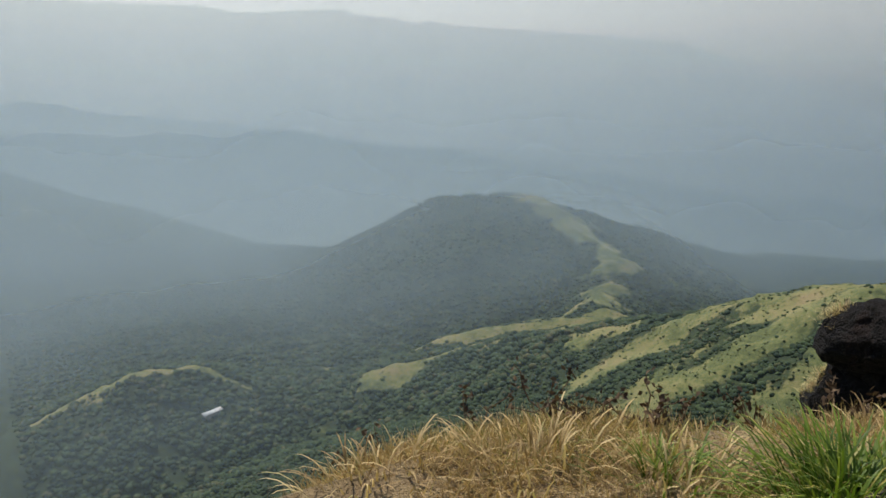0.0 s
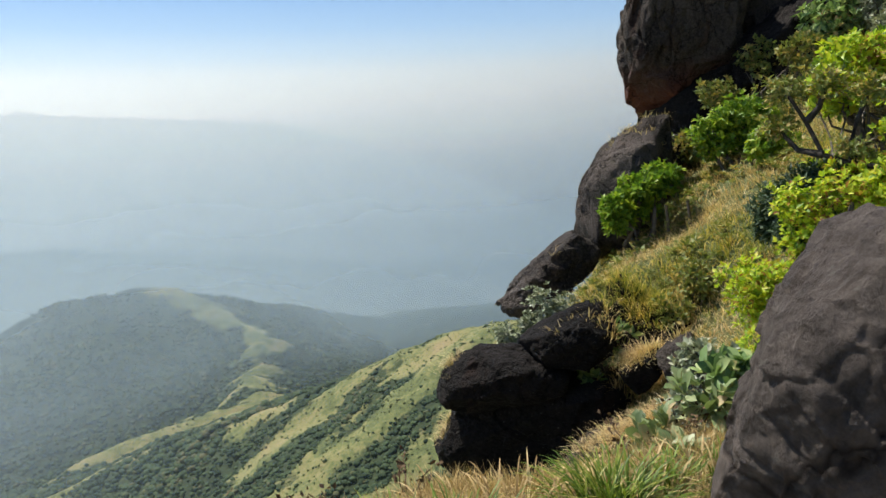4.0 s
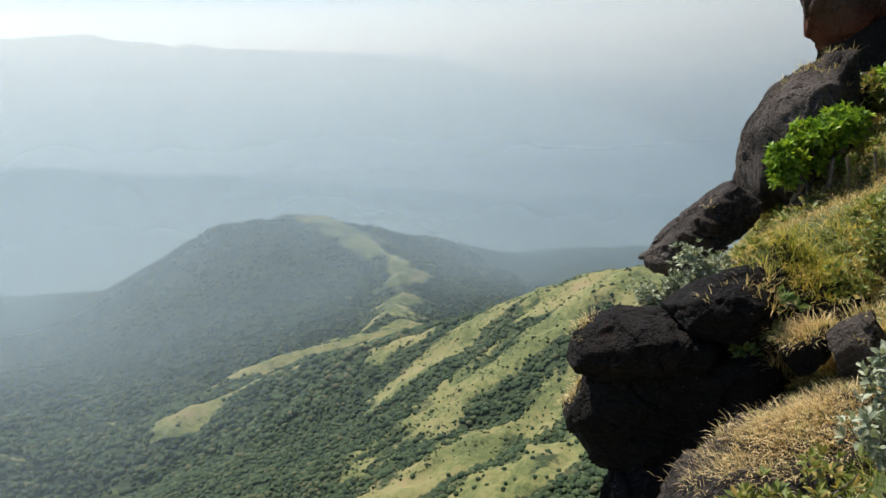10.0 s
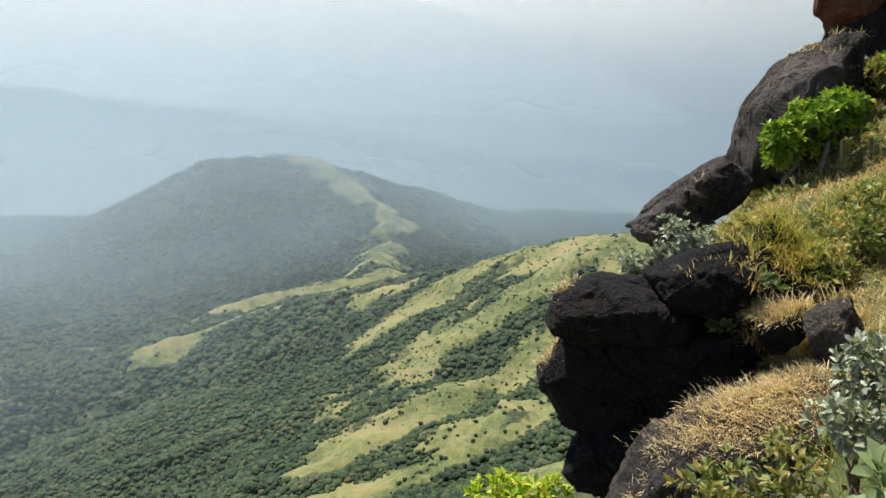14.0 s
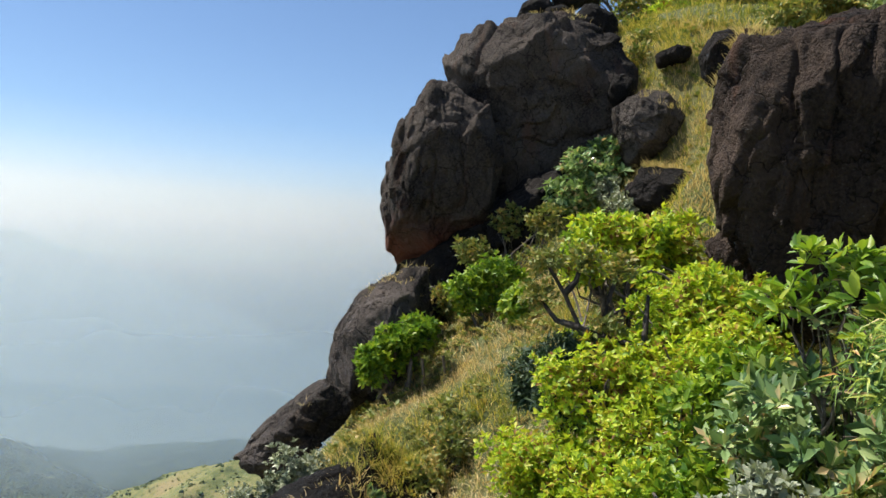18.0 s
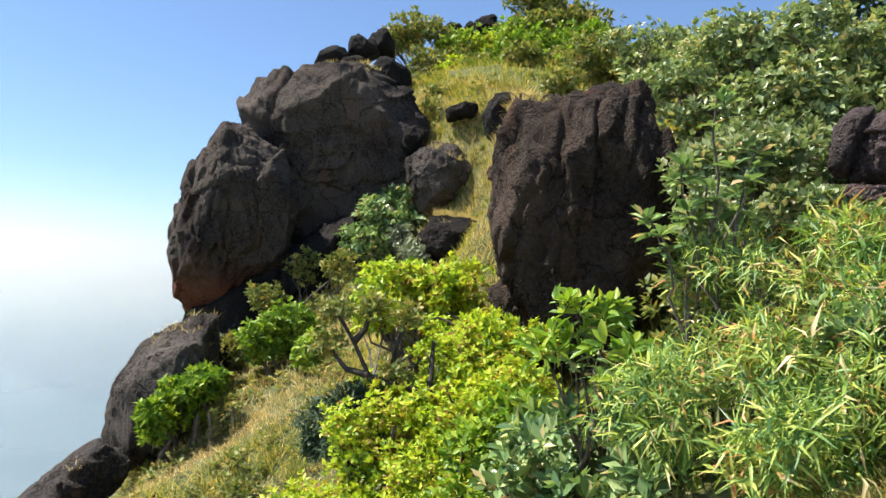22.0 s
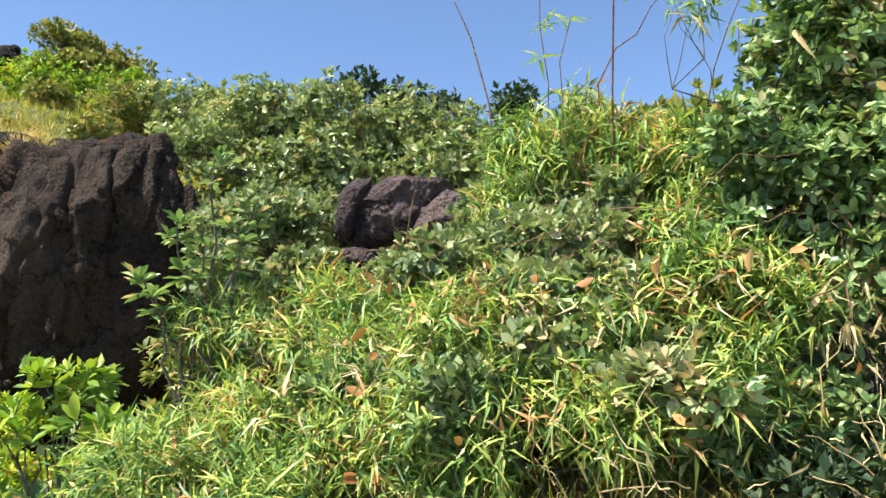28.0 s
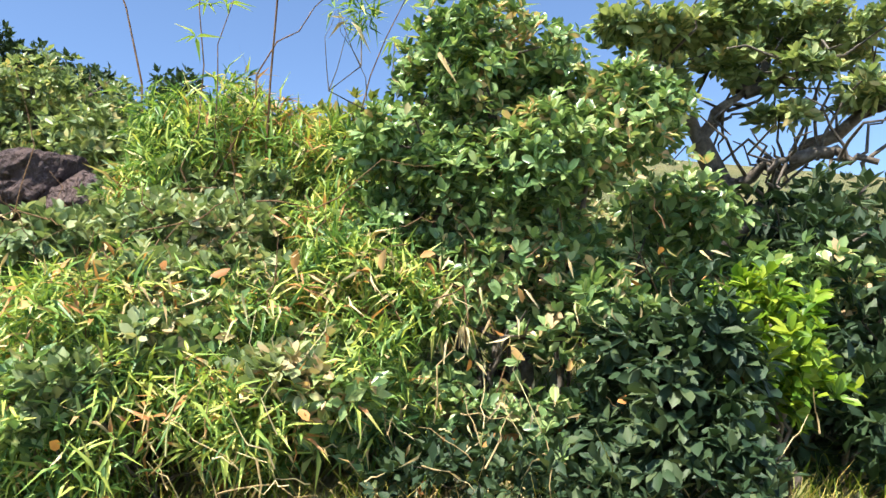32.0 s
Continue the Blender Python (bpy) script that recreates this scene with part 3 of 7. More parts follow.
def build_forest(name, n, r0, r1, sub, big):
    """Crowns of the valley's woods, one lumpy dome each."""
    az = np.radians(rng.uniform(-19, 51, n * 3))
    r = r0 * (r1 / r0) ** (rng.random(n * 3) ** 0.85)
    xy = np.c_[-np.sin(az) * r, np.cos(az) * r]
    b = far_bare(xy, None)
    keep = ((b + rng.normal(0, 0.09, len(b))) > 0.0) | (rng.random(len(b)) < 0.01)
    xy = xy[keep][:n]
    b = b[keep][:n]
    z = ground_heights(xy)
    tv, tf = ico(sub)
    s = rng.uniform(0.5, 1.3, len(xy)) * big * np.where(b > 0.06, 1.0, 0.6)
    up = np.tile((0, 0, 1.0), (len(xy), 1)) + rng.normal(0, 0.22, (len(xy), 3))
    tf = tf[tv[tf].mean(1)[:, 1] > -0.5]
    tv = tv * np.array([1, 0.7, 1])
    v, f = scatter(tv, tf, np.c_[xy, z + s * 0.2], up, rand_dirs(len(xy)), s)
    v = v + rng.normal(0, 0.1 * big, v.shape)
    tagged(new(name, mesh_from(name, v, f, FOREST, True)), "dense dark green forest canopy on the valley slopes", "forest", kind="stuff")


build_forest("forest", 6000, 95, 230, 2, 1.3)
build_forest("forest", 30000, 215, 640, 2, 1.9)
build_forest("forest", 40000, 600, 1650, 1, 3.6)


def build_scrub(n=5000):
    """Low tussocks and bushes dotted over the open slopes."""
    az = np.radians(rng.uniform(-19, 30, n * 3))
    r = 380 * (1300 / 380) ** rng.random(n * 3)
    xy = np.c_[-np.sin(az) * r, np.cos(az) * r]
    b = far_bare(xy, None)
    xy = xy[b < 0.05][:n]
    s = rng.uniform(0.3, 1.0, len(xy)) ** 1.5 * (0.7 + np.hypot(xy[:, 0], xy[:, 1]) / 1200)
    tv, tf = ico(1)
    tf = tf[tv[tf].mean(1)[:, 1] > -0.45]
    v, f = scatter(tv * np.array([1, 0.7, 1]), tf, np.c_[xy, ground_heights(xy) + 0.15 * s], np.tile((0, 0, 1.0), (len(xy), 1)) + rng.normal(0, 0.2, (len(xy), 3)), rand_dirs(len(xy)), s)
    v = v + rng.normal(0, 0.12, v.shape)
    tagged(new("scrub", mesh_from("scrub", v, f, L_SCRUB)), "low green scrub dotted over the open grass slopes", "scrub", kind="stuff")


build_scrub()


def build_shed(x, y, turn, long=20.0, wide=6.0, high=4.0):
    """A long white-roofed shed in a clearing of the valley woods."""
    root = new("shed")
    root.matrix_world = pose(x, y, float(ground_heights(np.array([[x, y]]))[0]), 0, 0, turn)
    tagged(root, "long white-roofed shed among the valley trees", "shed")
    for sx, sy, w, d in ((0, -1, long, 0.3), (0, 1, long, 0.3), (-1, 0, 0.3, wide - 0.6), (1, 0, 0.3, wide - 0.6)):
        b = bmesh.new()
        bmesh.ops.create_cube(b, size=1.0, matrix=Matrix.Translation((sx * (long - 0.3) / 2, sy * (wide - 0.3) / 2, high / 2 - 1)) @ Matrix.Diagonal((w, d, high + 2, 1)))
        me = bpy.data.meshes.new("wall")
        b.to_mesh(me)
        b.free()
        me.materials.append(SHED_WALL)
        part("wall", me, root)
    u = np.linspace(-1, 1, 13)
    arch = np.c_[(u * (wide / 2 + 0.5)), high + 1.6 * (1 - u * u)]
    v = np.concatenate([np.c_[np.full(13, e * (long / 2 + 0.8)), arch] for e in (-1, 1)] + [np.c_[np.full(13, e * (long / 2 + 0.8)), arch - (0, 0.2)] for e in (-1, 1)])
    k = np.arange(12)
    f = np.concatenate([np.c_[k, k + 13, k + 14, k + 1], np.c_[k + 26, k + 27, k + 40, k + 39], np.c_[k, k + 1, k + 27, k + 26], np.c_[k + 13, k + 39, k + 40, k + 14]])
    part("roof", mesh_from("roof", v, f, SHED_ROOF, False), root, "white arched sheet roof")


SHED_ROOF = bark_material("white sheet roof", (0.7, 0.68, 0.66), (0.85, 0.84, 0.82))
SHED_WALL = bark_material("limewashed wall", (0.45, 0.38, 0.33), (0.6, 0.54, 0.48))
build_shed(-441, 574, 68)


# ---- haze and distance ----
def haze_wall(name, r, amount, low, high, fade):
    """One stand-in sheet of haze, standing on the ground and thin where it meets it."""
    a = np.radians(np.arange(-62, 84, 1.0))
    ring = np.c_[-np.sin(a) * r, np.cos(a) * r]
    foot = ground_heights(ring)
    foot = np.where(np.abs(np.degrees(a) - 16) < 40, foot, -300)
    steps = np.array([-0.1, 0, 0.15, 0.3, 0.5, 0.75, 1.0, 2.0, 3.5, 6.0]) * fade
    v = np.concatenate([np.c_[ring, foot + h] for h in steps[:-1]] + [np.c_[ring, np.full(len(a), 420.0)]])
    n = len(a)
    i = (np.arange(len(steps) - 1)[:, None] * n + np.arange(n - 1)[None]).ravel()
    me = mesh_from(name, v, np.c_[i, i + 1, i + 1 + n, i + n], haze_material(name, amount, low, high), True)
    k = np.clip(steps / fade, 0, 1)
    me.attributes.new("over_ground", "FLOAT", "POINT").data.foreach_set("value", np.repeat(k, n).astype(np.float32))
    tagged(new(name, me), "thin see-through sheet standing in for bluish valley haze", "haze", "valley haze", "structure")


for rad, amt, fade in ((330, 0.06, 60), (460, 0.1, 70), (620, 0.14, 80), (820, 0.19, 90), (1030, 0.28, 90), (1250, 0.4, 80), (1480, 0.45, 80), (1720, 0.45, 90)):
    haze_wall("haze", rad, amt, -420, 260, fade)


def far_ridge(name, r, crest, depth, low, high, top, seed):
    """A long ridge across the distance: crest as (azimuth, height), rolling foot."""
    c = np.array(crest[::-1], float)
    az = np.linspace(84, -46, 400)
    h = np.interp(az, c[:, 0], c[:, 1])
    p = np.c_[az * 3, np.zeros((400, 2))]
    h = h + 0.0022 * r * fbm(p, 0.5, 5, seed)
    rad = np.radians(az)
    rows = []
    for k, (dr, f) in enumerate(((0, 1.0), (-depth * 0.35, 0.55), (-depth, 0.0))):
        rr_ = r + dr + (0 if k == 0 else 0.012 * r * fbm(p, 0.2, 3, seed + k))
        rows.append(np.c_[-np.sin(rad) * rr_, np.cos(rad) * rr_, -950 + (h + 950) * f])
    v = np.concatenate(rows)
    i = np.concatenate([np.arange(399) + 400 * k for k in range(2)])
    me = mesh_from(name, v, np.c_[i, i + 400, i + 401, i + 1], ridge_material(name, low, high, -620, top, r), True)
    tagged(new(name, me), "distant mountain ridge in painted blue haze tones", "mountain ridge", kind="structure")


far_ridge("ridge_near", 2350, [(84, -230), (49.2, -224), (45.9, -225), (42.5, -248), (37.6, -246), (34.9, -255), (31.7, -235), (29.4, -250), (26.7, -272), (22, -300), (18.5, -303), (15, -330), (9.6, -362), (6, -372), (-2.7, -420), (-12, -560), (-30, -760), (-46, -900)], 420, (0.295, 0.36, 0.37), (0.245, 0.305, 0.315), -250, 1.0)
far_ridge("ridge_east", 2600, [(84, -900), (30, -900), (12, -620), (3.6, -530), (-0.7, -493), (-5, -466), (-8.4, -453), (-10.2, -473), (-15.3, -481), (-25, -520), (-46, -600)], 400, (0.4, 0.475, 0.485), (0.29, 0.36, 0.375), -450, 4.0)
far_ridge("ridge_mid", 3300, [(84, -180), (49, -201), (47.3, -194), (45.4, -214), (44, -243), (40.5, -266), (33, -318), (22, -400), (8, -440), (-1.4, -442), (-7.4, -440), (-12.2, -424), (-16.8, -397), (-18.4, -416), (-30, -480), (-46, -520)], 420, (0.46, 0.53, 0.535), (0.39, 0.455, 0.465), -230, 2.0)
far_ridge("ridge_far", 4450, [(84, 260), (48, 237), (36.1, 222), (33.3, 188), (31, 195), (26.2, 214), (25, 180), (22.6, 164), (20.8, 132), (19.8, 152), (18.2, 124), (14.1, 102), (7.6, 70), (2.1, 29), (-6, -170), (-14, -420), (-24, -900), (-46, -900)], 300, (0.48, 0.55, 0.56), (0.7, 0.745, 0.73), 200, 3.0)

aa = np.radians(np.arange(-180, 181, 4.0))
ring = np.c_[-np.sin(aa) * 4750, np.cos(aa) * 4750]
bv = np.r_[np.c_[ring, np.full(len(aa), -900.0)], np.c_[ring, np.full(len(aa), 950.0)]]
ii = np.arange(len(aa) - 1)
tagged(new("backdrop", mesh_from("backdrop", bv, np.c_[ii, ii + 1, ii + 1 + len(aa), ii + len(aa)], backdrop_material(), True)), "glowing backdrop that paints pale haze along the horizon", "haze", kind="structure")


# ---- rocks ----
def rock_mesh(outline, depth, seed, detail, mat, rough=0.06, grain=(1, 1, 1), facets=30, sheer=False):
    """A boulder from the profile it shows: bulging front, rounded back, then broken by cracks and pits. Local x right, y away, z up."""
    from_hull = bmesh.new()
    o = np.array(outline, float)
    c = o.mean(0)
    section = ((-0.5, 0.45), (-0.36, 0.8), (0.0, 1.0), (0.35, 0.85), (0.55, 0.4))
    if sheer:                                             # a brow that leans out over a flat face
        section = ((-0.5, 0.8), (-0.42, 0.94), (0.0, 1.0), (0.35, 0.85), (0.55, 0.4))
    tall = max(float(np.ptp(o[:, 1])), 1e-6)
    for v, s in section:
        for u, w in c + (o - c) * s:
            lean = 0.28 * (o[:, 1].max() - w) / tall * depth if sheer and v < 0 else 0.0
            from_hull.verts.new((u, v * depth + lean, w))
    res = bmesh.ops.convex_hull(from_hull, input=from_hull.verts)
    from_hull.faces.ensure_lookup_table()
    tree = BVHTree.FromBMesh(from_hull)
    from_hull.free()
    d, faces = ico(detail)
    mid = Vector((c[0], 0, c[1]))
    size = float(np.linalg.norm(o.max(0) - o.min(0)))
    r = np.empty(len(d))
    for i, q in enumerate(d):
        hit = tree.ray_cast(mid, Vector(q))
        r[i] = hit[3] if hit[3] else size * 0.3
    corner = np.array([(u, v_ * depth, w) for v_, k in ((-0.5, 0.45), (-0.36, 0.8), (0.0, 1.0), (0.35, 0.85)) for u, w in c + (o - c) * k]) - np.array(mid)
    own = np.random.default_rng(int(seed * 10))
    n = unit(own.normal(size=(facets, 3)) * np.array([0.75, 1.1, 0.75]) + np.array([0, -0.5, -0.7 if sheer else 0.1]))
    h = (n @ corner.T).max(1) * own.uniform(0.8, 0.99, facets)
    dot = d @ n.T
    cut = np.where(dot > 0.05, h[None] / np.maximum(dot, 0.05), 1e9).min(1)
    r = np.minimum(r, cut)
    g = np.array(grain, float)
    v = d * r[:, None] + np.array(mid)
    # fractured blocks: each patch of the skin is its own slightly tilted plane
    cells = max(22, int(len(d) / 420))
    seeds = v[own.integers(0, len(v), cells)]
    warp = v + 0.05 * size * np.c_[fbm(v / size, 4.0, 3, seed + 2), fbm(v / size, 4.0, 3, seed + 3), fbm(v / size, 4.0, 3, seed + 4)]
    near = (((warp[:, None] - seeds[None]) * g / size) ** 2).sum(-1).argmin(1)
    lift, tilt = own.uniform(-1, 1, cells), own.normal(0, 1, (cells, 3))
    block = lift[near] * 0.016 + (tilt[near] * (v - seeds[near]) / size).sum(1) * 0.1
    block = block * min(1.0, rough / 0.05)
    v = v + d * (size * block)[:, None]
    p = v * g / size
    lump = fbm(p, 2.4, 4, seed)
    crack = np.abs(fbm(p, 2.6, 3, seed + 5))
    crag = np.abs(fbm(p, 6.5, 3, seed + 7))
    fine = fbm(p, 17.0, 4, seed + 9)
    push = size * rough * (0.45 * lump - 0.55 * np.exp(-crack * 40) - 0.25 * np.exp(-crag * 18) + 0.3 * fine)
    v = (v - np.array(mid)) * 1.06 + np.array(mid) + d * push[:, None]
    return mesh_from("rock", v, faces, mat, True)


def rock(name, label, c, az, outline, depth, seed, detail=5, mat=None, rough=0.06, grain=(1, 1, 1), group="", sheer=False):
    ob = new(name, rock_mesh(outline, depth, seed, detail, mat or ROCK, rough, grain, 30, sheer))
    ob.matrix_world = pose(c[0], c[1], c[2], 0, 0, az)
    ROCKS.append(ob)
    return tagged(ob, label, "rock", group)


rock("cliff_rock", "towering dark basalt crag with vertical cracks and rusty foot", (9.27, 18.69, 3.83), -26.4,
     [(-1.53, -0.92), (-1.49, -0.2), (-0.91, 1.86), (-0.29, 2.74), (0.1, 2.48), (0.66, 2.17), (1.18, 1.93), (1.51, 0.46), (0.67, -1.68), (-0.89, -2.74), (-1.3, -2.19)],
     3.2, 1.5, 7, ROCK_CRAG, 0.036, (1.3, 1.3, 0.6))
rock("cliff_rock", "dark basalt buttress with rusty red underside", (9.53, 17.79, 3.9), -28.2,
     [(-0.96, -0.4), (-0.56, 0.48), (-0.06, 1.09), (0.51, 1.78), (0.96, 0.45), (0.74, -1.38), (-0.26, -1.78)],
     2.0, 2.5, 6, ROCK_CRAG, 0.036, (1.2, 1.2, 0.7), sheer=True)
rock("cliff_dome", "huge rounded black basalt dome on the hillside", (12.34, 18.54, 5.55), -33.7,
     [(-2.75, 1.66), (-2.28, 2.45), (-0.98, 2.88), (0.62, 3.11), (1.82, 2.57), (2.57, 1.56), (2.55, -0.62), (1.45, -2.03), (-0.3, -3.11), (-1.66, -1.86), (-2.19, 0.54)],
     4.2, 3.5, 7, ROCK_CRAG, 0.036, (1, 1, 0.8), sheer=True)
rock("rock_slab", "sloping grey-black rock slab below the crag", (6.79, 16.46, -0.23), -22.3,
     [(-1.05, -0.36), (-0.92, 0.13), (-0.48, 0.79), (0.02, 1.16), (0.51, 1.36), (1.35, 1.12), (1.48, 0.74), (1.02, 0.04), (0.3, -0.87), (-0.45, -1.62), (-0.91, -1.7), (-1.09, -1.02)],
     2.4, 4.5, 6, ROCK_GREY, 0.04, (1.4, 1.4, 0.7))
rock("boulder", "tall dark brown basalt boulder with pitted face and rust streaks", (8.59, 6.57, 2.85), -52.8,
     [(-1.16, 1.22), (-1.06, 1.46), (-0.58, 1.96), (-0.06, 2.08), (0.7, 2.14), (0.96, 1.48), (1.12, 1.16), (1.29, 0.37), (1.11, -0.83), (0.32, -1.34), (-0.14, -2.14), (-0.55, -1.84), (-0.98, -1.05), (-1.24, 0.17)],
     2.4, 5.5, 7, ROCK_RED, 0.046, (1.5, 1.5, 0.55), sheer=True)
rock("boulder", "rough dark rock at the foot of the tall boulder", (8.32, 7.5, 1.54), -48.1,
     [(-0.51, 0.49), (-0.18, 0.71), (0.25, 0.27), (0.51, -0.54), (0.19, -0.71), (-0.37, 0.08)],
     1.0, 6.5, 6, ROCK_RED, 0.06, (1, 1, 1))
rock("boulder", "small dark boulder on the grassy slope", (13.03, 15.86, 6.35), -39.6,
     [(-0.34, -0.17), (-0.24, 0.28), (0.07, 0.42), (0.37, 0.17), (0.28, -0.15), (-0.14, -0.54)],
     0.9, 7.5, 5, ROCK, 0.03, (1, 1, 1))
rock("boulder", "upright grey-black boulder on the grassy slope", (13.3, 15.1, 5.24), -41.6,
     [(-0.86, 0.55), (-0.29, 1.0), (0.44, 0.9), (0.95, 0.3), (0.73, -0.32), (0.14, -0.89), (-0.45, -1.03), (-0.66, -0.49)],
     1.6, 8.5, 6, ROCK_GREY, 0.035, (1, 1, 1))
rock("boulder", "dark boulder under dry straw grass", (12.53, 13.5, 3.41), -43.1,
     [(-0.88, -0.03), (-0.57, 0.59), (0.2, 0.57), (0.91, 0.43), (0.87, -0.07), (0.35, -0.58), (-0.2, -0.55), (-0.7, -0.35)],
     1.6, 9.5, 6, ROCK, 0.035, (1, 1, 1))
rock("boulder", "flat black rock in the grass", (14.22, 15.21, 7.3), -43.3,
     [(-0.46, 0.03), (0.04, 0.23), (0.48, 0.18), (0.31, -0.15), (-0.38, -0.29)],
     0.9, 10.5, 5, ROCK, 0.04, (1, 1, 1))
rock("boulder", "dark boulder behind the tall boulder", (10.13, 9.84, 5.4), -46.1,
     [(-0.33, 0.01), (-0.17, 0.4), (0.17, 0.45), (0.47, 0.24), (0.19, -0.25), (-0.06, -0.51), (-0.27, -0.34)],
     1.0, 11.5, 6, ROCK, 0.03, (1, 1, 1))
rock("boulder", "dark slab leaning behind the tall boulder", (8.91, 8.21, 4.64), -47.7,
     [(-0.37, -0.21), (-0.16, 0.13), (0.26, 0.5), (0.44, 0.5), (0.34, 0.17), (-0.01, -0.13), (-0.15, -0.5), (-0.35, -0.47)],
     0.9, 12.5, 6, ROCK, 0.03, (1, 1, 1))
rock("boulder", "reddish-brown rounded rock among shrubs", (8.81, 2.48, 3.71), -74.5,
     [(-0.59, -0.5), (-0.67, 0.03), (-0.43, 0.2), (-0.12, 0.32), (0.4, 0.35), (0.63, 0.35), (0.54, 0.17), (0.3, -0.05), (0.08, -0.38), (-0.22, -0.51)],
     1.0, 13.5, 6, ROCK_ROSE, 0.045, (1, 1, 1))
rock("boulder", "dark split rock flake beside the reddish rock", (8.51, 3.08, 3.66), -70.3,
     [(-0.19, -0.29), (-0.14, 0.16), (0.05, 0.34), (0.27, 0.35), (0.12, 0.24), (0.03, 0.05), (-0.01, -0.45), (-0.13, -0.4)],
     0.6, 14.5, 6, ROCK_ROSE, 0.025, (1, 1, 1))
rock("boulder", "pointed brown rock half hidden in shrubs", (8.64, 1.93, 3.49), -77.7,
     [(-0.46, -0.23), (-0.28, 0.11), (0.0, 0.32), (0.21, 0.23), (0.28, 0.01), (0.25, -0.17), (-0.03, -0.28)],
     0.8, 15.5, 6, ROCK_ROSE, 0.025, (1, 1, 1))
rock("boulder", "low dark rock under the reddish rocks", (8.35, 2.94, 3.02), -70.8,
     [(-0.35, 0.11), (-0.0, 0.11), (0.46, 0.06), (0.34, -0.13), (-0.16, -0.16), (-0.31, -0.0)],
     0.7, 16.5, 6, ROCK_ROSE, 0.04, (1, 1, 1))
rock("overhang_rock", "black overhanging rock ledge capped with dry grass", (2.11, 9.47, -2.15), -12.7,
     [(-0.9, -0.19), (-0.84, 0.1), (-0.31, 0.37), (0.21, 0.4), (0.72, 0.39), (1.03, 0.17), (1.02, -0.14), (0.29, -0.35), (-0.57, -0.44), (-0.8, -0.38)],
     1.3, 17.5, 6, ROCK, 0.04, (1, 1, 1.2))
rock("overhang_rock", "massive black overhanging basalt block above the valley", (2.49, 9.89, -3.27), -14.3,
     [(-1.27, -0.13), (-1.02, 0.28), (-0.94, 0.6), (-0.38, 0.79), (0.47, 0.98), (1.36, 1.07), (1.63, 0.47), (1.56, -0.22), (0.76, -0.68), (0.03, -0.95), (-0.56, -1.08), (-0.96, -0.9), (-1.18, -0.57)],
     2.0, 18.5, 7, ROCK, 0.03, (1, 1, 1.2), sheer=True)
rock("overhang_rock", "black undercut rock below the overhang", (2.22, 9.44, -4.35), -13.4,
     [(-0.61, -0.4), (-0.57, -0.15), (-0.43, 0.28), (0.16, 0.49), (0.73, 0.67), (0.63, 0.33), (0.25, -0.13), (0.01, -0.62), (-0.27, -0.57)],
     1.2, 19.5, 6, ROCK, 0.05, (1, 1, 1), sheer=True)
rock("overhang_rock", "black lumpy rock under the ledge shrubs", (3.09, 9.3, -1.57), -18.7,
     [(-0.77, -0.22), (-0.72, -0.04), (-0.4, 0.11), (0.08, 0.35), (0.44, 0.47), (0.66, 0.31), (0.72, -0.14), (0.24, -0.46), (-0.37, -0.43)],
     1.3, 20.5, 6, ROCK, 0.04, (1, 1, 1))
rock("rock_ledge", "brown layered rock jutting from the cliff edge", (4.12, 14.01, -1.79), -16.5,
     [(-0.95, -0.58), (-0.89, -0.34), (-0.55, -0.16), (-0.32, 0.25), (0.19, 0.71), (0.64, 1.01), (1.22, 0.65), (1.06, 0.2), (0.41, -0.27), (-0.15, -0.69), (-0.78, -0.87)],
     1.8, 21.5, 6, ROCK_GREY, 0.07, (0.7, 0.7, 1.4))
rock("rock_slab", "tilted black rock slab on the cliff edge", (6.22, 14.9, -0.22), -23.0,
     [(-1.0, -0.41), (-0.92, 0.11), (-0.58, 0.73), (0.02, 1.33), (0.7, 1.36), (1.01, -0.02), (0.17, -1.11), (-0.63, -1.36), (-0.94, -0.72)],
     2.6, 22.5, 6, ROCK_GREY, 0.045, (1.3, 1.3, 0.6))
rock("boulder", "angular dark rock hanging below dry grass", (3.77, 8.49, -1.96), -24.5,
     [(-0.3, 0.06), (-0.08, 0.18), (0.23, 0.36), (0.26, -0.01), (0.12, -0.19), (-0.04, -0.27), (-0.2, -0.13)],
     0.7, 23.5, 5, ROCK, 0.04, (1, 1, 1), sheer=True)
rock("boulder", "blocky dark rock hanging below dry grass", (4.1, 7.88, -1.69), -28.2,
     [(-0.34, 0.12), (-0.19, 0.29), (0.04, 0.38), (0.23, 0.08), (0.31, -0.22), (0.1, -0.34), (-0.15, -0.33)],
     0.8, 24.5, 6, ROCK_GREY, 0.03, (1, 1, 1), sheer=True)
rock("boulder", "dark cleft rock between grass tufts", (4.2, 10.2, -1.85), -23.0,
     [(-0.48, 0.11), (-0.24, 0.53), (0.25, 0.56), (0.48, -0.22), (0.11, -0.56), (-0.25, -0.34)],
     0.6, 25.5, 5, ROCK, 0.06, (1, 1, 1))
rock("rock_slab", "dark sloping rock slab capped with straw grass", (2.71, 7.09, -2.94), -21.5,
     [(-1.12, -1.12), (-1.06, -0.82), (-0.88, -0.31), (-0.52, 0.24), (-0.27, 0.56), (0.36, 0.87), (0.81, 1.06), (1.08, 1.14), (1.25, 0.46), (0.64, -0.44), (-0.1, -1.03), (-0.92, -1.37)],
     2.0, 26.5, 6, ROCK_GREY, 0.04, (1, 1, 1))
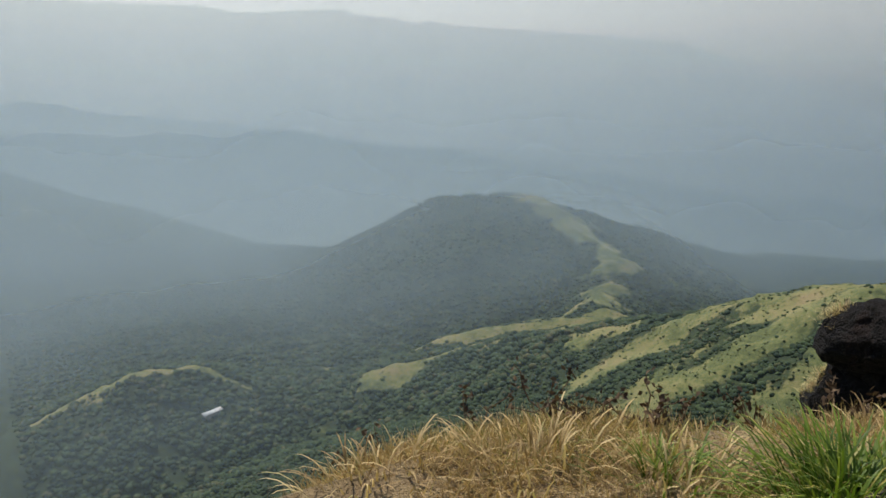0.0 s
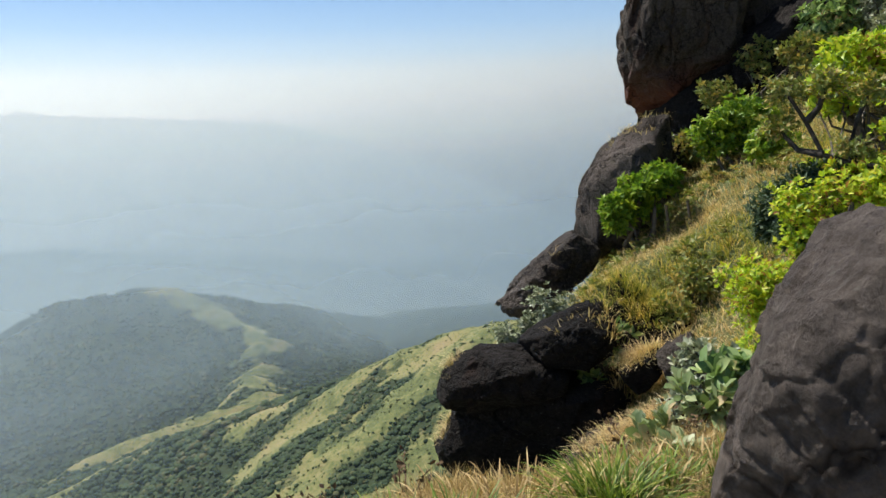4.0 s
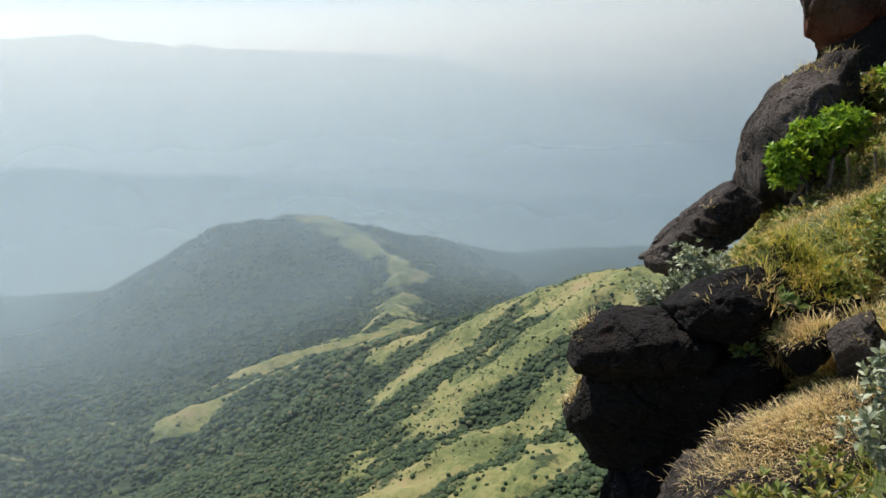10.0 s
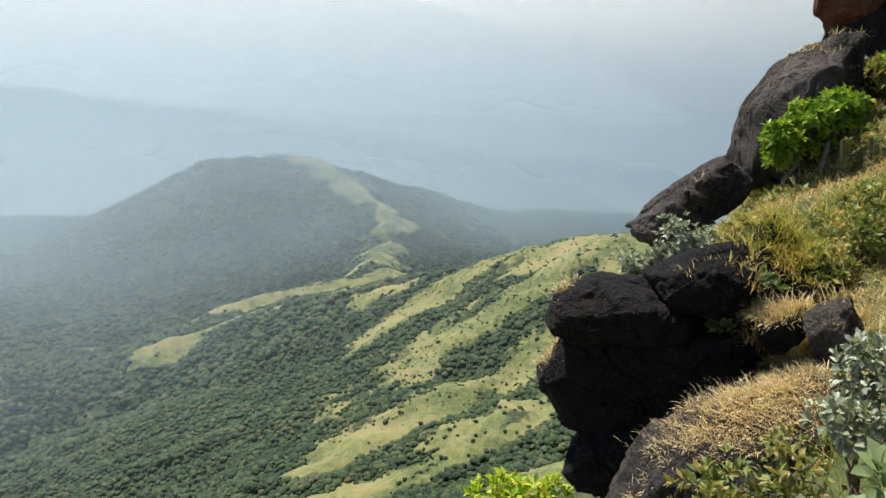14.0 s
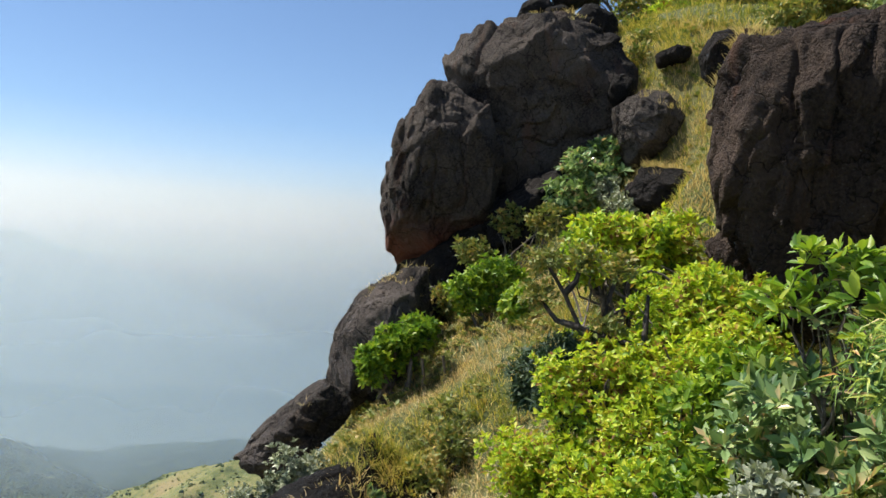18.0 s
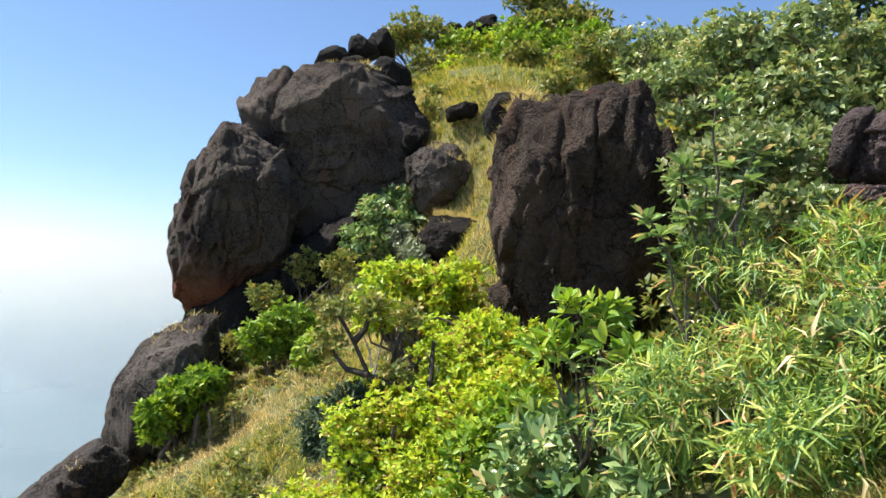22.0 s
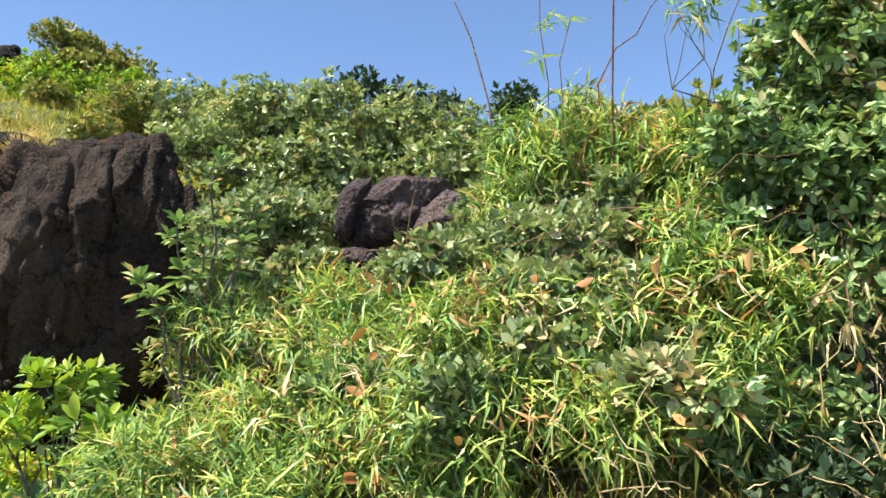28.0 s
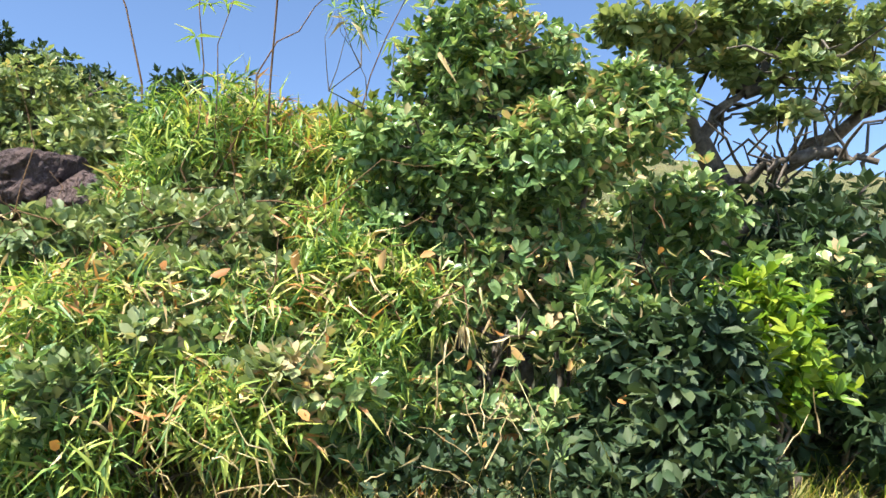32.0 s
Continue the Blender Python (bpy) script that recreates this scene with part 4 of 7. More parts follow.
rock("boulder", "flat dark rock lying on the straw-topped slab", (2.99, 6.54, -2.28), -25.3,
     [(-0.35, -0.3), (-0.26, -0.1), (-0.05, 0.12), (0.24, 0.3), (0.28, 0.21), (0.17, -0.04), (-0.08, -0.23)],
     0.5, 27.5, 5, ROCK, 0.06, (1, 1, 1))
rock("boulder", "rough pitted grey rock standing beside the path", (0.66, 0.39, 0.91), -41.2,
     [(-0.26, -0.13), (-0.23, 0.01), (-0.18, 0.19), (-0.13, 0.32), (-0.07, 0.35), (0.07, 0.33), (0.18, 0.17), (0.24, -0.23), (-0.16, -0.35)],
     0.35, 28.5, 7, ROCK_NEAR, 0.022, (1, 1, 1))
# near-black rock fills the recesses and clefts, adding to their shade
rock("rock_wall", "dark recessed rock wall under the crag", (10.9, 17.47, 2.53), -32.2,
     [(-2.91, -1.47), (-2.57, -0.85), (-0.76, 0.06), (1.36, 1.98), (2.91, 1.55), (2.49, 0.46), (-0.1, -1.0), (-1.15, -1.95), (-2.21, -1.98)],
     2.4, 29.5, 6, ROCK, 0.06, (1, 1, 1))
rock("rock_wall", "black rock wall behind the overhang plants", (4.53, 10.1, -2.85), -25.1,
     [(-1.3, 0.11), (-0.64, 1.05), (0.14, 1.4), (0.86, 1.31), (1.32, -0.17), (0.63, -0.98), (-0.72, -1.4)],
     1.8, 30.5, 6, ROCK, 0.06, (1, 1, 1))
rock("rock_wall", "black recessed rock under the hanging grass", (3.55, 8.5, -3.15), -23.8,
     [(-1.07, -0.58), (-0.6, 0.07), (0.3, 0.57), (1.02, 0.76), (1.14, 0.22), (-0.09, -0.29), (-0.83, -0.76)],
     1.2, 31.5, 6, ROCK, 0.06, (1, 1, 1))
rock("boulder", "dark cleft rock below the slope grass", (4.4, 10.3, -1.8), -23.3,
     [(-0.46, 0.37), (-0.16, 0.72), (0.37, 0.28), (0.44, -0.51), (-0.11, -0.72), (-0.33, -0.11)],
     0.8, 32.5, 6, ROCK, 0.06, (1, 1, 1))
rock("boulder", "small dark rock on the ledge", (0.08, 0.8, 0.4), -14.9,
     [(-0.104, 0.016), (-0.064, 0.048), (0.024, 0.072), (0.096, 0.04), (0.12, -0.04), (-0.096, -0.072)],
     0.3, 33.5, 5, ROCK_NEAR, 0.08, (1, 1, 1))
rock("boulder", "small dark lumpy rock in the ledge grass", (0.1, 0.91, 0.37), -14.7,
     [(-0.144, 0.04), (-0.104, 0.08), (-0.04, 0.104), (0.064, 0.104), (0.112, 0.024), (0.152, -0.064), (-0.128, -0.104)],
     0.3, 34.5, 5, ROCK_NEAR, 0.08, (1, 1, 1))
rock("rock", "flat grey weathered rock at the edge of the path", (2.7, 1.06, 0.87), -69.2,
     [(-0.33, 0.02), (-0.24, 0.1), (-0.12, 0.16), (0.04, 0.14), (0.2, 0.09), (0.36, 0.06), (0.35, -0.11), (-0.37, -0.16)],
     0.5, 77.5, 6, ROCK_PALE, 0.05, (1, 1, 1))


# ---- round boulders along the hilltop ----
LUMP = [(-0.5, -0.4), (-0.5, 0.1), (-0.2, 0.5), (0.25, 0.48), (0.5, 0.1), (0.45, -0.45)]
for n, (x, y, z, w, h, turn) in enumerate(((16.8, 22.7, 11.7, 1.0, 1.0, -36), (22.3, 22.5, 14.0, 1.1, 0.9, -45), (21.3, 23.6, 13.8, 0.9, 0.6, -42), (22.1, 23.4, 14.0, 0.6, 0.8, -43), (17.4, 19.4, 9.2, 1.8, 1.5, -42))):
    rock("boulder", "rounded dark boulder on the hilltop skyline", (x, y, z), turn, [(u * w * 1.08, v * h * 1.08) for u, v in LUMP], w, 40.5 + n, 5, ROCK, 0.06, (1, 1, 1), "hilltop boulders")

rock("boulder", "rounded dark boulder on the hilltop skyline", (13.54, 21.06, 9.96), -32.9,
     [(-0.52, -0.19), (-0.36, 0.17), (0.01, 0.39), (0.47, 0.37), (0.67, 0.04), (0.13, -0.32), (-0.4, -0.46)],
     1.2, 60.5, 5, ROCK, 0.035, (1, 1, 1), "hilltop boulders")
rock("boulder", "rounded dark boulder on the hilltop skyline", (14.62, 20.81, 10.51), -35.2,
     [(-0.51, -0.23), (-0.39, 0.39), (-0.05, 0.53), (0.43, 0.19), (0.61, -0.15), (0.3, -0.36), (-0.39, -0.38)],
     1.2, 61.5, 5, ROCK, 0.035, (1, 1, 1), "hilltop boulders")
rock("boulder", "rounded dark boulder on the hilltop skyline", (13.95, 20.3, 9.6), -34.6,
     [(-0.63, -0.08), (-0.35, 0.19), (0.17, 0.35), (0.52, 0.22), (0.61, -0.3), (-0.32, -0.37)],
     1.2, 62.5, 5, ROCK, 0.035, (1, 1, 1), "hilltop boulders")
rock("boulder", "rounded dark boulder on the hilltop skyline", (14.81, 19.43, 9.33), -37.5,
     [(-0.67, 0.01), (-0.52, 0.55), (-0.07, 0.61), (0.62, 0.23), (0.84, -0.55), (0.28, -0.55), (-0.48, -0.29)],
     1.2, 63.5, 5, ROCK, 0.035, (1, 1, 1), "hilltop boulders")
rock("boulder", "rounded dark boulder on the hilltop skyline", (15.55, 20.87, 11.02), -36.8,
     [(-0.34, -0.03), (-0.23, 0.39), (0.09, 0.45), (0.34, 0.1), (0.34, -0.48), (-0.19, -0.43)],
     1.2, 64.5, 5, ROCK, 0.035, (1, 1, 1), "hilltop boulders")


# ---- plants ----
def tube(points, r0, r1, sides=6):
    pts = np.array(points, float)
    n = len(pts)
    tang = unit(np.gradient(pts, axis=0))
    side = unit(np.cross(tang, (0.31, 0.2, 0.93)))
    other = np.cross(tang, side)
    rad = np.linspace(r0, r1, n)
    a = np.linspace(0, 2 * np.pi, sides, endpoint=False)
    v = (pts[:, None] + rad[:, None, None] * (np.cos(a)[None, :, None] * side[:, None] + np.sin(a)[None, :, None] * other[:, None])).reshape(-1, 3)
    i = np.arange(n - 1)[:, None] * sides + np.arange(sides)[None]
    j = np.arange(n - 1)[:, None] * sides + (np.arange(sides)[None] + 1) % sides
    return v, np.stack([i, j, j + sides, i + sides], -1).reshape(-1, 4)


def bend(a, b, sag=0.15, wiggle=0.1, n=7):
    a, b = np.array(a, float), np.array(b, float)
    t = np.linspace(0, 1, n)[:, None]
    L = np.linalg.norm(b - a)
    k = rng.normal(0, wiggle * L, (n, 3)) * np.sin(np.pi * t)
    return a + (b - a) * t + np.array([0, 0, 1]) * sag * L * np.sin(np.pi * t) + k


def blob_points(blobs, n, inner=0.5, low=-0.9):
    """Points near the surface of lumpy blobs (x, y, z, rx, ry, rz), with the way out of each."""
    b = np.array(blobs, float)
    area = b[:, 3] * b[:, 4] + b[:, 4] * b[:, 5] + b[:, 3] * b[:, 5]
    k = rng.choice(len(b), n * 2, p=area / area.sum())
    d = rand_dirs(n * 2)
    ok = d[:, 2] > low
    k, d = k[ok][:n], d[ok][:n]
    lump = fbm(d * 1.7 + k[:, None] * 3.1, 2.4, 3, 4.0)
    f = rng.uniform(inner, 1.0, len(k)) * (1 + 0.55 * lump)
    p = b[k, :3] + d * b[k, 3:] * f[:, None]
    return p, unit(d / b[k, 3:])


def clumped(blobs, k=7, size=0.46):
    """Each mass of foliage broken up into smaller tufts, with gaps between them."""
    out = []
    for b in blobs:
        c, r = np.array(b[:3], float), np.array(b[3:], float)
        d = rand_dirs(k)
        d[:, 2] = d[:, 2] * 0.8 + 0.15
        for q, s in zip(d, rng.uniform(0.7, 1.25, k) * size):
            out.append((*(c + q * r * 0.66), *(r * s)))
    return out


def leaves(blobs, clusters, per, length, width, droop=0.0, spread=0.9, tv=LEAF_V, inner=0.5, low=-0.9, up=0.35, whorl=False):
    p, out = blob_points(blobs, clusters, inner, low)
    p, out = np.repeat(p, per, 0), np.repeat(out, per, 0)
    along = unit(out * 0.6 + np.array([0, 0, up - droop]) + rand_dirs(len(p)) * spread)
    face = unit(np.array([0, 0, 1.0]) + out * 0.7 + rand_dirs(len(p)) * 0.5)
    if whorl:                                             # leaves stand in a rosette round each twig's tip
        axis = np.repeat(unit(out[::per] + np.array([0, 0, 0.9]) + rand_dirs(len(p) // per) * 0.45), per, 0)
        side = unit(np.cross(axis, (0.3, 0.2, 0.93)))
        turn = rng.uniform(0, 2 * np.pi, len(p))[:, None]
        open_ = np.radians(rng.uniform(28, 82, len(p)))[:, None]
        along = unit(axis * np.cos(open_) + (side * np.cos(turn) + np.cross(axis, side) * np.sin(turn)) * np.sin(open_))
        face = unit(axis + rand_dirs(len(p)) * 0.25)
    s = length * rng.uniform(0.5, 1.3, len(p))
    return scatter(tv, SHAPES[len(tv)], p + along * length * 0.1, along, face, s, s * width)


def plant(name, label, category, base, blobs, clusters, per, length, width, mat, bark=None, stem=0.03, group="", forks=2, tufts=12, **kw):
    """A shrub or tree: stems from the base into each mass of foliage, and its leaves."""
    root = new(name)
    root.location = base
    tagged(root, label, category, group)
    off = np.array(base, float)
    for b in blobs:
        c = np.array(b[:3], float) - off
        line = bend((rng.normal(0, stem), rng.normal(0, stem), -0.05), c, 0.05, 0.06)
        v, f = tube(line, stem, stem * 0.5)
        st = part("stem", mesh_from("stem", v, f, bark or BARK, True), root)
        vs, fs, n0 = [], [], 0
        for _ in range(forks * 2):
            d = rand_dirs(1)[0]
            d[2] = abs(d[2]) * 0.8
            tv_, tf_ = tube(bend(line[rng.integers(3, 7)], c + d * np.array(b[3:]) * 0.85, 0.05, 0.07, 5), stem * 0.45, stem * 0.12, 5)
            vs.append(tv_)
            fs.append(tf_ + n0)
            n0 += len(tv_)
        if vs:
            tagged(part("branchwork", mesh_from("branchwork", np.concatenate(vs), np.concatenate(fs), bark or BARK, True), st), kind="stuff")
    v, f = leaves(clumped([(b[0] - off[0], b[1] - off[1], b[2] - off[2], *b[3:]) for b in blobs], tufts), clusters, per, length, width, **kw)
    part("foliage", mesh_from("foliage", v, f, mat), root)
    if name == "bamboo_clump":
        v, f = leaves([(b[0] - off[0], b[1] - off[1], b[2] - off[2], *b[3:]) for b in blobs], max(12, clusters // 60), 3, length * 1.15, 0.14, droop=0.45, tv=LONG_V)
        part("withered_foliage", mesh_from("withered_foliage", v, f, G_DRY), root, "withered straw-coloured leaves")
    return root


def grass(name, label, xy, length, width, mat, lean=0.5, per=1, z=None, kind="stuff", spread=0.05, wind=(0, 0, 0)):
    """Blades rooted at each place."""
    xy = np.repeat(xy, per, 0) + rng.normal(0, spread, (len(xy) * per, 2))
    h = ground_heights(xy) if z is None else np.repeat(z, per)
    p = np.c_[xy, h - 0.01]
    along = unit(np.array([0, 0, 1.0]) + rng.normal(0, lean, p.shape) * np.array([1, 1, 0.3]) + np.array(wind))
    s = length * rng.uniform(0.45, 1.2, len(p))
    v, f = scatter(BLADE_V, BLADE_F, p, along, unit(np.cross(along, rand_dirs(len(p)))), s, width)
    return tagged(new(name, mesh_from(name, v, f, mat)), label, "grass", kind=kind)


def in_box(x0, x1, y0, y1, n):
    return np.c_[rng.uniform(x0, x1, n), rng.uniform(y0, y1, n)]


plant("shrub", "green scrub on the upper hillside", "shrub", (20.12, 16.83, 8.39),
      [(18.31, 18.1, 9.88, 1.05, 1.05, 0.57), (20.55, 16.86, 10.53, 1.27, 1.27, 0.67), (21.49, 15.53, 10.72, 0.91, 0.91, 0.5), (18.31, 18.1, 9.45, 0.89, 0.89, 0.46), (20.55, 16.86, 10.03, 1.08, 1.08, 0.54), (21.49, 15.53, 10.35, 0.77, 0.77, 0.4)],
      1120, 7, 0.215, 0.45, L_BRIGHT, stem=0.05, tv=LEAF_V, whorl=True)
plant("shrub", "olive scrub between the hilltop boulders", "shrub", (16.71, 19.21, 7.55),
      [(16.28, 17.62, 8.79, 0.81, 0.81, 0.41), (16.18, 18.94, 9.21, 0.69, 0.69, 0.43), (17.67, 21.07, 10.96, 0.77, 0.77, 0.48), (16.28, 17.62, 8.48, 0.69, 0.69, 0.33), (16.18, 18.94, 8.89, 0.59, 0.59, 0.34), (17.67, 21.07, 10.6, 0.65, 0.65, 0.38)],
      480, 7, 0.196, 0.45, L_OLIVE, stem=0.05, tv=LEAF_V)
plant("shrub", "yellow-green spreading shrub with dark crooked branches", "shrub", (5.05, 5.81, -1.46),
      [(4.9, 6.26, 0.32, 0.66, 0.66, 0.35), (6.48, 6.56, 1.05, 0.78, 0.78, 0.47), (5.68, 6.13, 0.45, 0.66, 0.66, 0.43), (4.33, 4.97, -0.25, 0.58, 0.58, 0.37), (4.36, 6.23, -0.39, 0.51, 0.51, 0.31), (3.84, 5.01, -0.51, 0.47, 0.47, 0.29), (5.75, 5.54, 0.77, 0.6, 0.6, 0.47), (4.9, 6.26, 0.06, 0.56, 0.56, 0.28), (6.48, 6.56, 0.7, 0.66, 0.66, 0.38), (5.68, 6.13, 0.13, 0.56, 0.56, 0.34), (4.33, 4.97, -0.53, 0.49, 0.49, 0.3), (4.36, 6.23, -0.62, 0.43, 0.43, 0.25), (3.84, 5.01, -0.73, 0.4, 0.4, 0.23), (5.75, 5.54, 0.42, 0.51, 0.51, 0.38)],
      5200, 9, 0.0680, 0.5, L_YELLOW, stem=0.06, tv=LEAF_V, whorl=True)
plant("shrub", "bright leafy shrub between the yellow shrubs", "shrub", (5.20, 5.60, -1.23),
      [(2.93, 3.39, -0.3, 0.35, 0.35, 0.28), (3.21, 3.5, -0.14, 0.29, 0.29, 0.29), (8.35, 10.27, 1.92, 0.91, 0.91, 0.44), (8.26, 9.02, 1.6, 0.71, 0.71, 0.4), (4.68, 4.54, 0.39, 0.47, 0.47, 0.31), (4.12, 4.09, -0.03, 0.43, 0.43, 0.3), (4.88, 4.39, 0.68, 0.42, 0.42, 0.38), (2.93, 3.39, -0.51, 0.3, 0.3, 0.22), (3.21, 3.5, -0.36, 0.25, 0.25, 0.23), (8.35, 10.27, 1.59, 0.77, 0.77, 0.35), (8.26, 9.02, 1.3, 0.6, 0.6, 0.32), (4.68, 4.54, 0.16, 0.4, 0.4, 0.25), (4.12, 4.09, -0.26, 0.37, 0.37, 0.24), (4.88, 4.39, 0.4, 0.36, 0.36, 0.3)],
      2086, 8, 0.0978, 0.5, L_BRIGHT, stem=0.04, tv=LEAF_V, whorl=True)
plant("shrub", "pale silvery-leaved shrub beside the path", "shrub", (3.29, 2.90, -0.37),
      [(3.21, 2.88, 0.24, 0.26, 0.26, 0.21), (3.38, 2.92, 0.41, 0.19, 0.19, 0.16)],
      204, 8, 0.063, 0.5, L_SILVER, stem=0.02, tv=BROAD_V)
plant("shrub", "dense leafy shrub under the gnarled tree", "shrub", (4.84, -2.76, 1.16),
      [(5.04, -2.65, 2.56, 0.47, 0.47, 0.35), (4.75, -2.88, 2.08, 0.44, 0.44, 0.3), (4.69, -3.34, 2.07, 0.43, 0.43, 0.31), (4.88, -2.16, 2.24, 0.4, 0.4, 0.4)],
      804, 8, 0.0968, 0.5, L_MID, stem=0.03, tv=BROAD_V, whorl=True)
plant("shrub", "tangled green shrub behind the thicket", "shrub", (5.86, -0.07, 0.62),
      [(6.41, -0.66, 3.4, 0.55, 0.55, 0.45), (5.81, -0.94, 2.45, 0.49, 0.49, 0.49), (5.86, -0.38, 2.38, 0.48, 0.48, 0.45), (6.6, 0.3, 3.4, 0.42, 0.42, 0.32), (5.3, 0.1, 1.81, 0.66, 0.66, 0.47), (5.18, 0.85, 1.75, 0.6, 0.6, 0.47), (6.41, -0.66, 3.05, 0.5, 0.5, 0.45), (5.81, -0.94, 2.08, 0.42, 0.42, 0.39), (5.86, -0.38, 2.04, 0.41, 0.41, 0.36), (6.6, 0.63, 3.06, 0.39, 0.39, 0.3), (5.3, 0.1, 1.46, 0.56, 0.56, 0.38), (5.18, 0.85, 1.4, 0.51, 0.51, 0.38)],
      1547, 8, 0.0978, 0.5, L_OLIVE, stem=0.03, tv=LEAF_V)
plant("shrub", "leafy undergrowth behind the bamboo", "shrub", (5.65, 1.82, 0.23),
      [(5.69, 2.0, 1.5, 0.81, 0.81, 0.54), (5.67, 3.0, 1.6, 0.66, 0.66, 0.48), (5.6, 0.89, 1.65, 0.78, 0.78, 0.59), (5.49, 0.12, 1.85, 0.68, 0.68, 0.65), (6.39, 1.72, 2.05, 0.68, 0.68, 0.35), (5.07, 3.17, 1.19, 0.49, 0.49, 0.36), (5.69, 2.0, 1.09, 0.69, 0.69, 0.43), (5.67, 3.0, 1.24, 0.56, 0.56, 0.38), (5.6, 0.89, 1.21, 0.66, 0.66, 0.47), (5.49, 0.12, 1.36, 0.58, 0.58, 0.52), (6.39, 1.72, 2.03, 0.62, 0.62, 0.32), (5.07, 3.17, 0.92, 0.42, 0.42, 0.29)],
      2055, 8, 0.0978, 0.5, L_OLIVE, stem=0.03, tv=LEAF_V)
plant("shrub", "tall glossy broad-leaved shrub", "shrub", (4.53, -1.33, 1.41),
      [(4.62, -1.34, 3.38, 0.53, 0.53, 0.38), (4.59, -0.99, 2.78, 0.47, 0.47, 0.42), (4.38, -1.55, 2.64, 0.51, 0.51, 0.44), (4.42, -2.02, 2.99, 0.44, 0.44, 0.44), (4.4, -1.38, 2.29, 0.46, 0.46, 0.28), (4.76, -0.7, 2.39, 0.36, 0.36, 0.36)],
      3900, 8, 0.0700, 0.5, L_MID, stem=0.04, tv=BROAD_V, whorl=True)
plant("shrub", "shaded leafy undergrowth with bare stems", "shrub", (4.29, -1.36, 0.64),
      [(4.38, -1.29, 1.8, 0.5, 0.5, 0.39), (4.23, -1.71, 1.91, 0.37, 0.37, 0.42), (4.36, -0.92, 1.44, 0.41, 0.41, 0.32), (4.2, -1.51, 1.26, 0.39, 0.39, 0.32)],
      1073, 7, 0.0735, 0.5, L_MID, stem=0.03, tv=BROAD_V, whorl=True)
plant("shrub", "dark drooping broad-leaved shrub in shade", "shrub", (3.75, -1.95, 0.74),
      [(3.78, -2.02, 1.63, 0.4, 0.4, 0.36), (3.72, -1.88, 1.36, 0.4, 0.4, 0.32)],
      651, 7, 0.0945, 0.5, L_DARK, stem=0.03, tv=BROAD_V, droop=0.7)
plant("shrub", "fresh yellow-green shrub beside the dark shrub", "shrub", (4.00, -2.62, 0.76),
      [(4.01, -2.59, 1.79, 0.33, 0.33, 0.27), (3.98, -2.64, 1.51, 0.28, 0.28, 0.25)],
      316, 7, 0.0931, 0.45, L_BRIGHT, stem=0.03, tv=BROAD_V, whorl=True)
plant("shrub", "dense dark small-leaved hedge plant", "shrub", (4.86, -3.47, 0.06),
      [(4.81, -3.79, 2.34, 0.56, 0.56, 0.59), (4.57, -3.52, 1.72, 0.54, 0.54, 0.51), (4.12, -3.1, 1.2, 0.49, 0.49, 0.41), (5.65, -3.95, 2.62, 0.52, 0.52, 0.34), (5.17, -2.97, 2.05, 0.45, 0.45, 0.32), (4.81, -3.79, 1.9, 0.48, 0.48, 0.47), (4.57, -3.52, 1.34, 0.46, 0.46, 0.41), (4.12, -3.1, 0.89, 0.42, 0.42, 0.33), (5.65, -3.95, 2.37, 0.44, 0.44, 0.27), (5.17, -2.97, 1.81, 0.38, 0.38, 0.26)],
      1147, 7, 0.114, 0.5, L_DARK, stem=0.03, tv=LEAF_V)
plant("shrub", "grey-green small-leaved shrub in the thicket", "shrub", (5.09, 0.55, 1.38),
      [(5.29, 0.6, 2.4, 0.46, 0.46, 0.36), (5.0, 0.38, 2.41, 0.42, 0.42, 0.34), (4.89, 0.98, 2.26, 0.38, 0.38, 0.28), (5.2, 0.01, 2.6, 0.38, 0.38, 0.32)],
      1216, 7, 0.0784, 0.6, L_LANT, stem=0.02, tv=BROAD_V)
plant("bamboo_clump", "arching bamboo with slender yellow-green leaves", "bamboo", (5.18, -0.27, 1.39),
      [(5.46, 0.04, 3.05, 0.5, 0.5, 0.4), (4.83, -0.55, 2.39, 0.37, 0.37, 0.4), (5.26, -0.3, 2.83, 0.39, 0.39, 0.37)],
      1137, 5, 0.153, 0.115, L_BAMBOO, stem=0.012, tv=LONG_V, droop=0.3, spread=1.3)
plant("bamboo_clump", "dense slender bamboo leaves beside the path", "bamboo", (4.17, 0.13, 0.72),
      [(4.27, 0.76, 1.82, 0.42, 0.42, 0.35), (4.36, 0.27, 1.91, 0.43, 0.43, 0.32), (4.41, -0.24, 1.88, 0.39, 0.39, 0.32), (3.9, 0.59, 1.43, 0.41, 0.41, 0.31), (4.0, -0.01, 1.45, 0.39, 0.39, 0.31), (4.1, -0.58, 1.53, 0.32, 0.32, 0.32)],
      2093, 5, 0.142, 0.115, L_BAMBOO, stem=0.012, tv=LONG_V, droop=0.3, spread=1.3)
plant("bamboo_clump", "tuft of pale bamboo leaves against the sky", "bamboo", (4.83, -0.70, 2.46),
      [(5.46, 0.2, 3.45, 0.14, 0.14, 0.3), (4.45, -1.12, 3.38, 0.26, 0.26, 0.12), (4.79, -0.62, 3.76, 0.21, 0.21, 0.09), (4.63, -1.36, 3.82, 0.18, 0.18, 0.07)],
      126, 5, 0.153, 0.115, L_BAMBOO, stem=0.008, tv=LONG_V, droop=0.45)
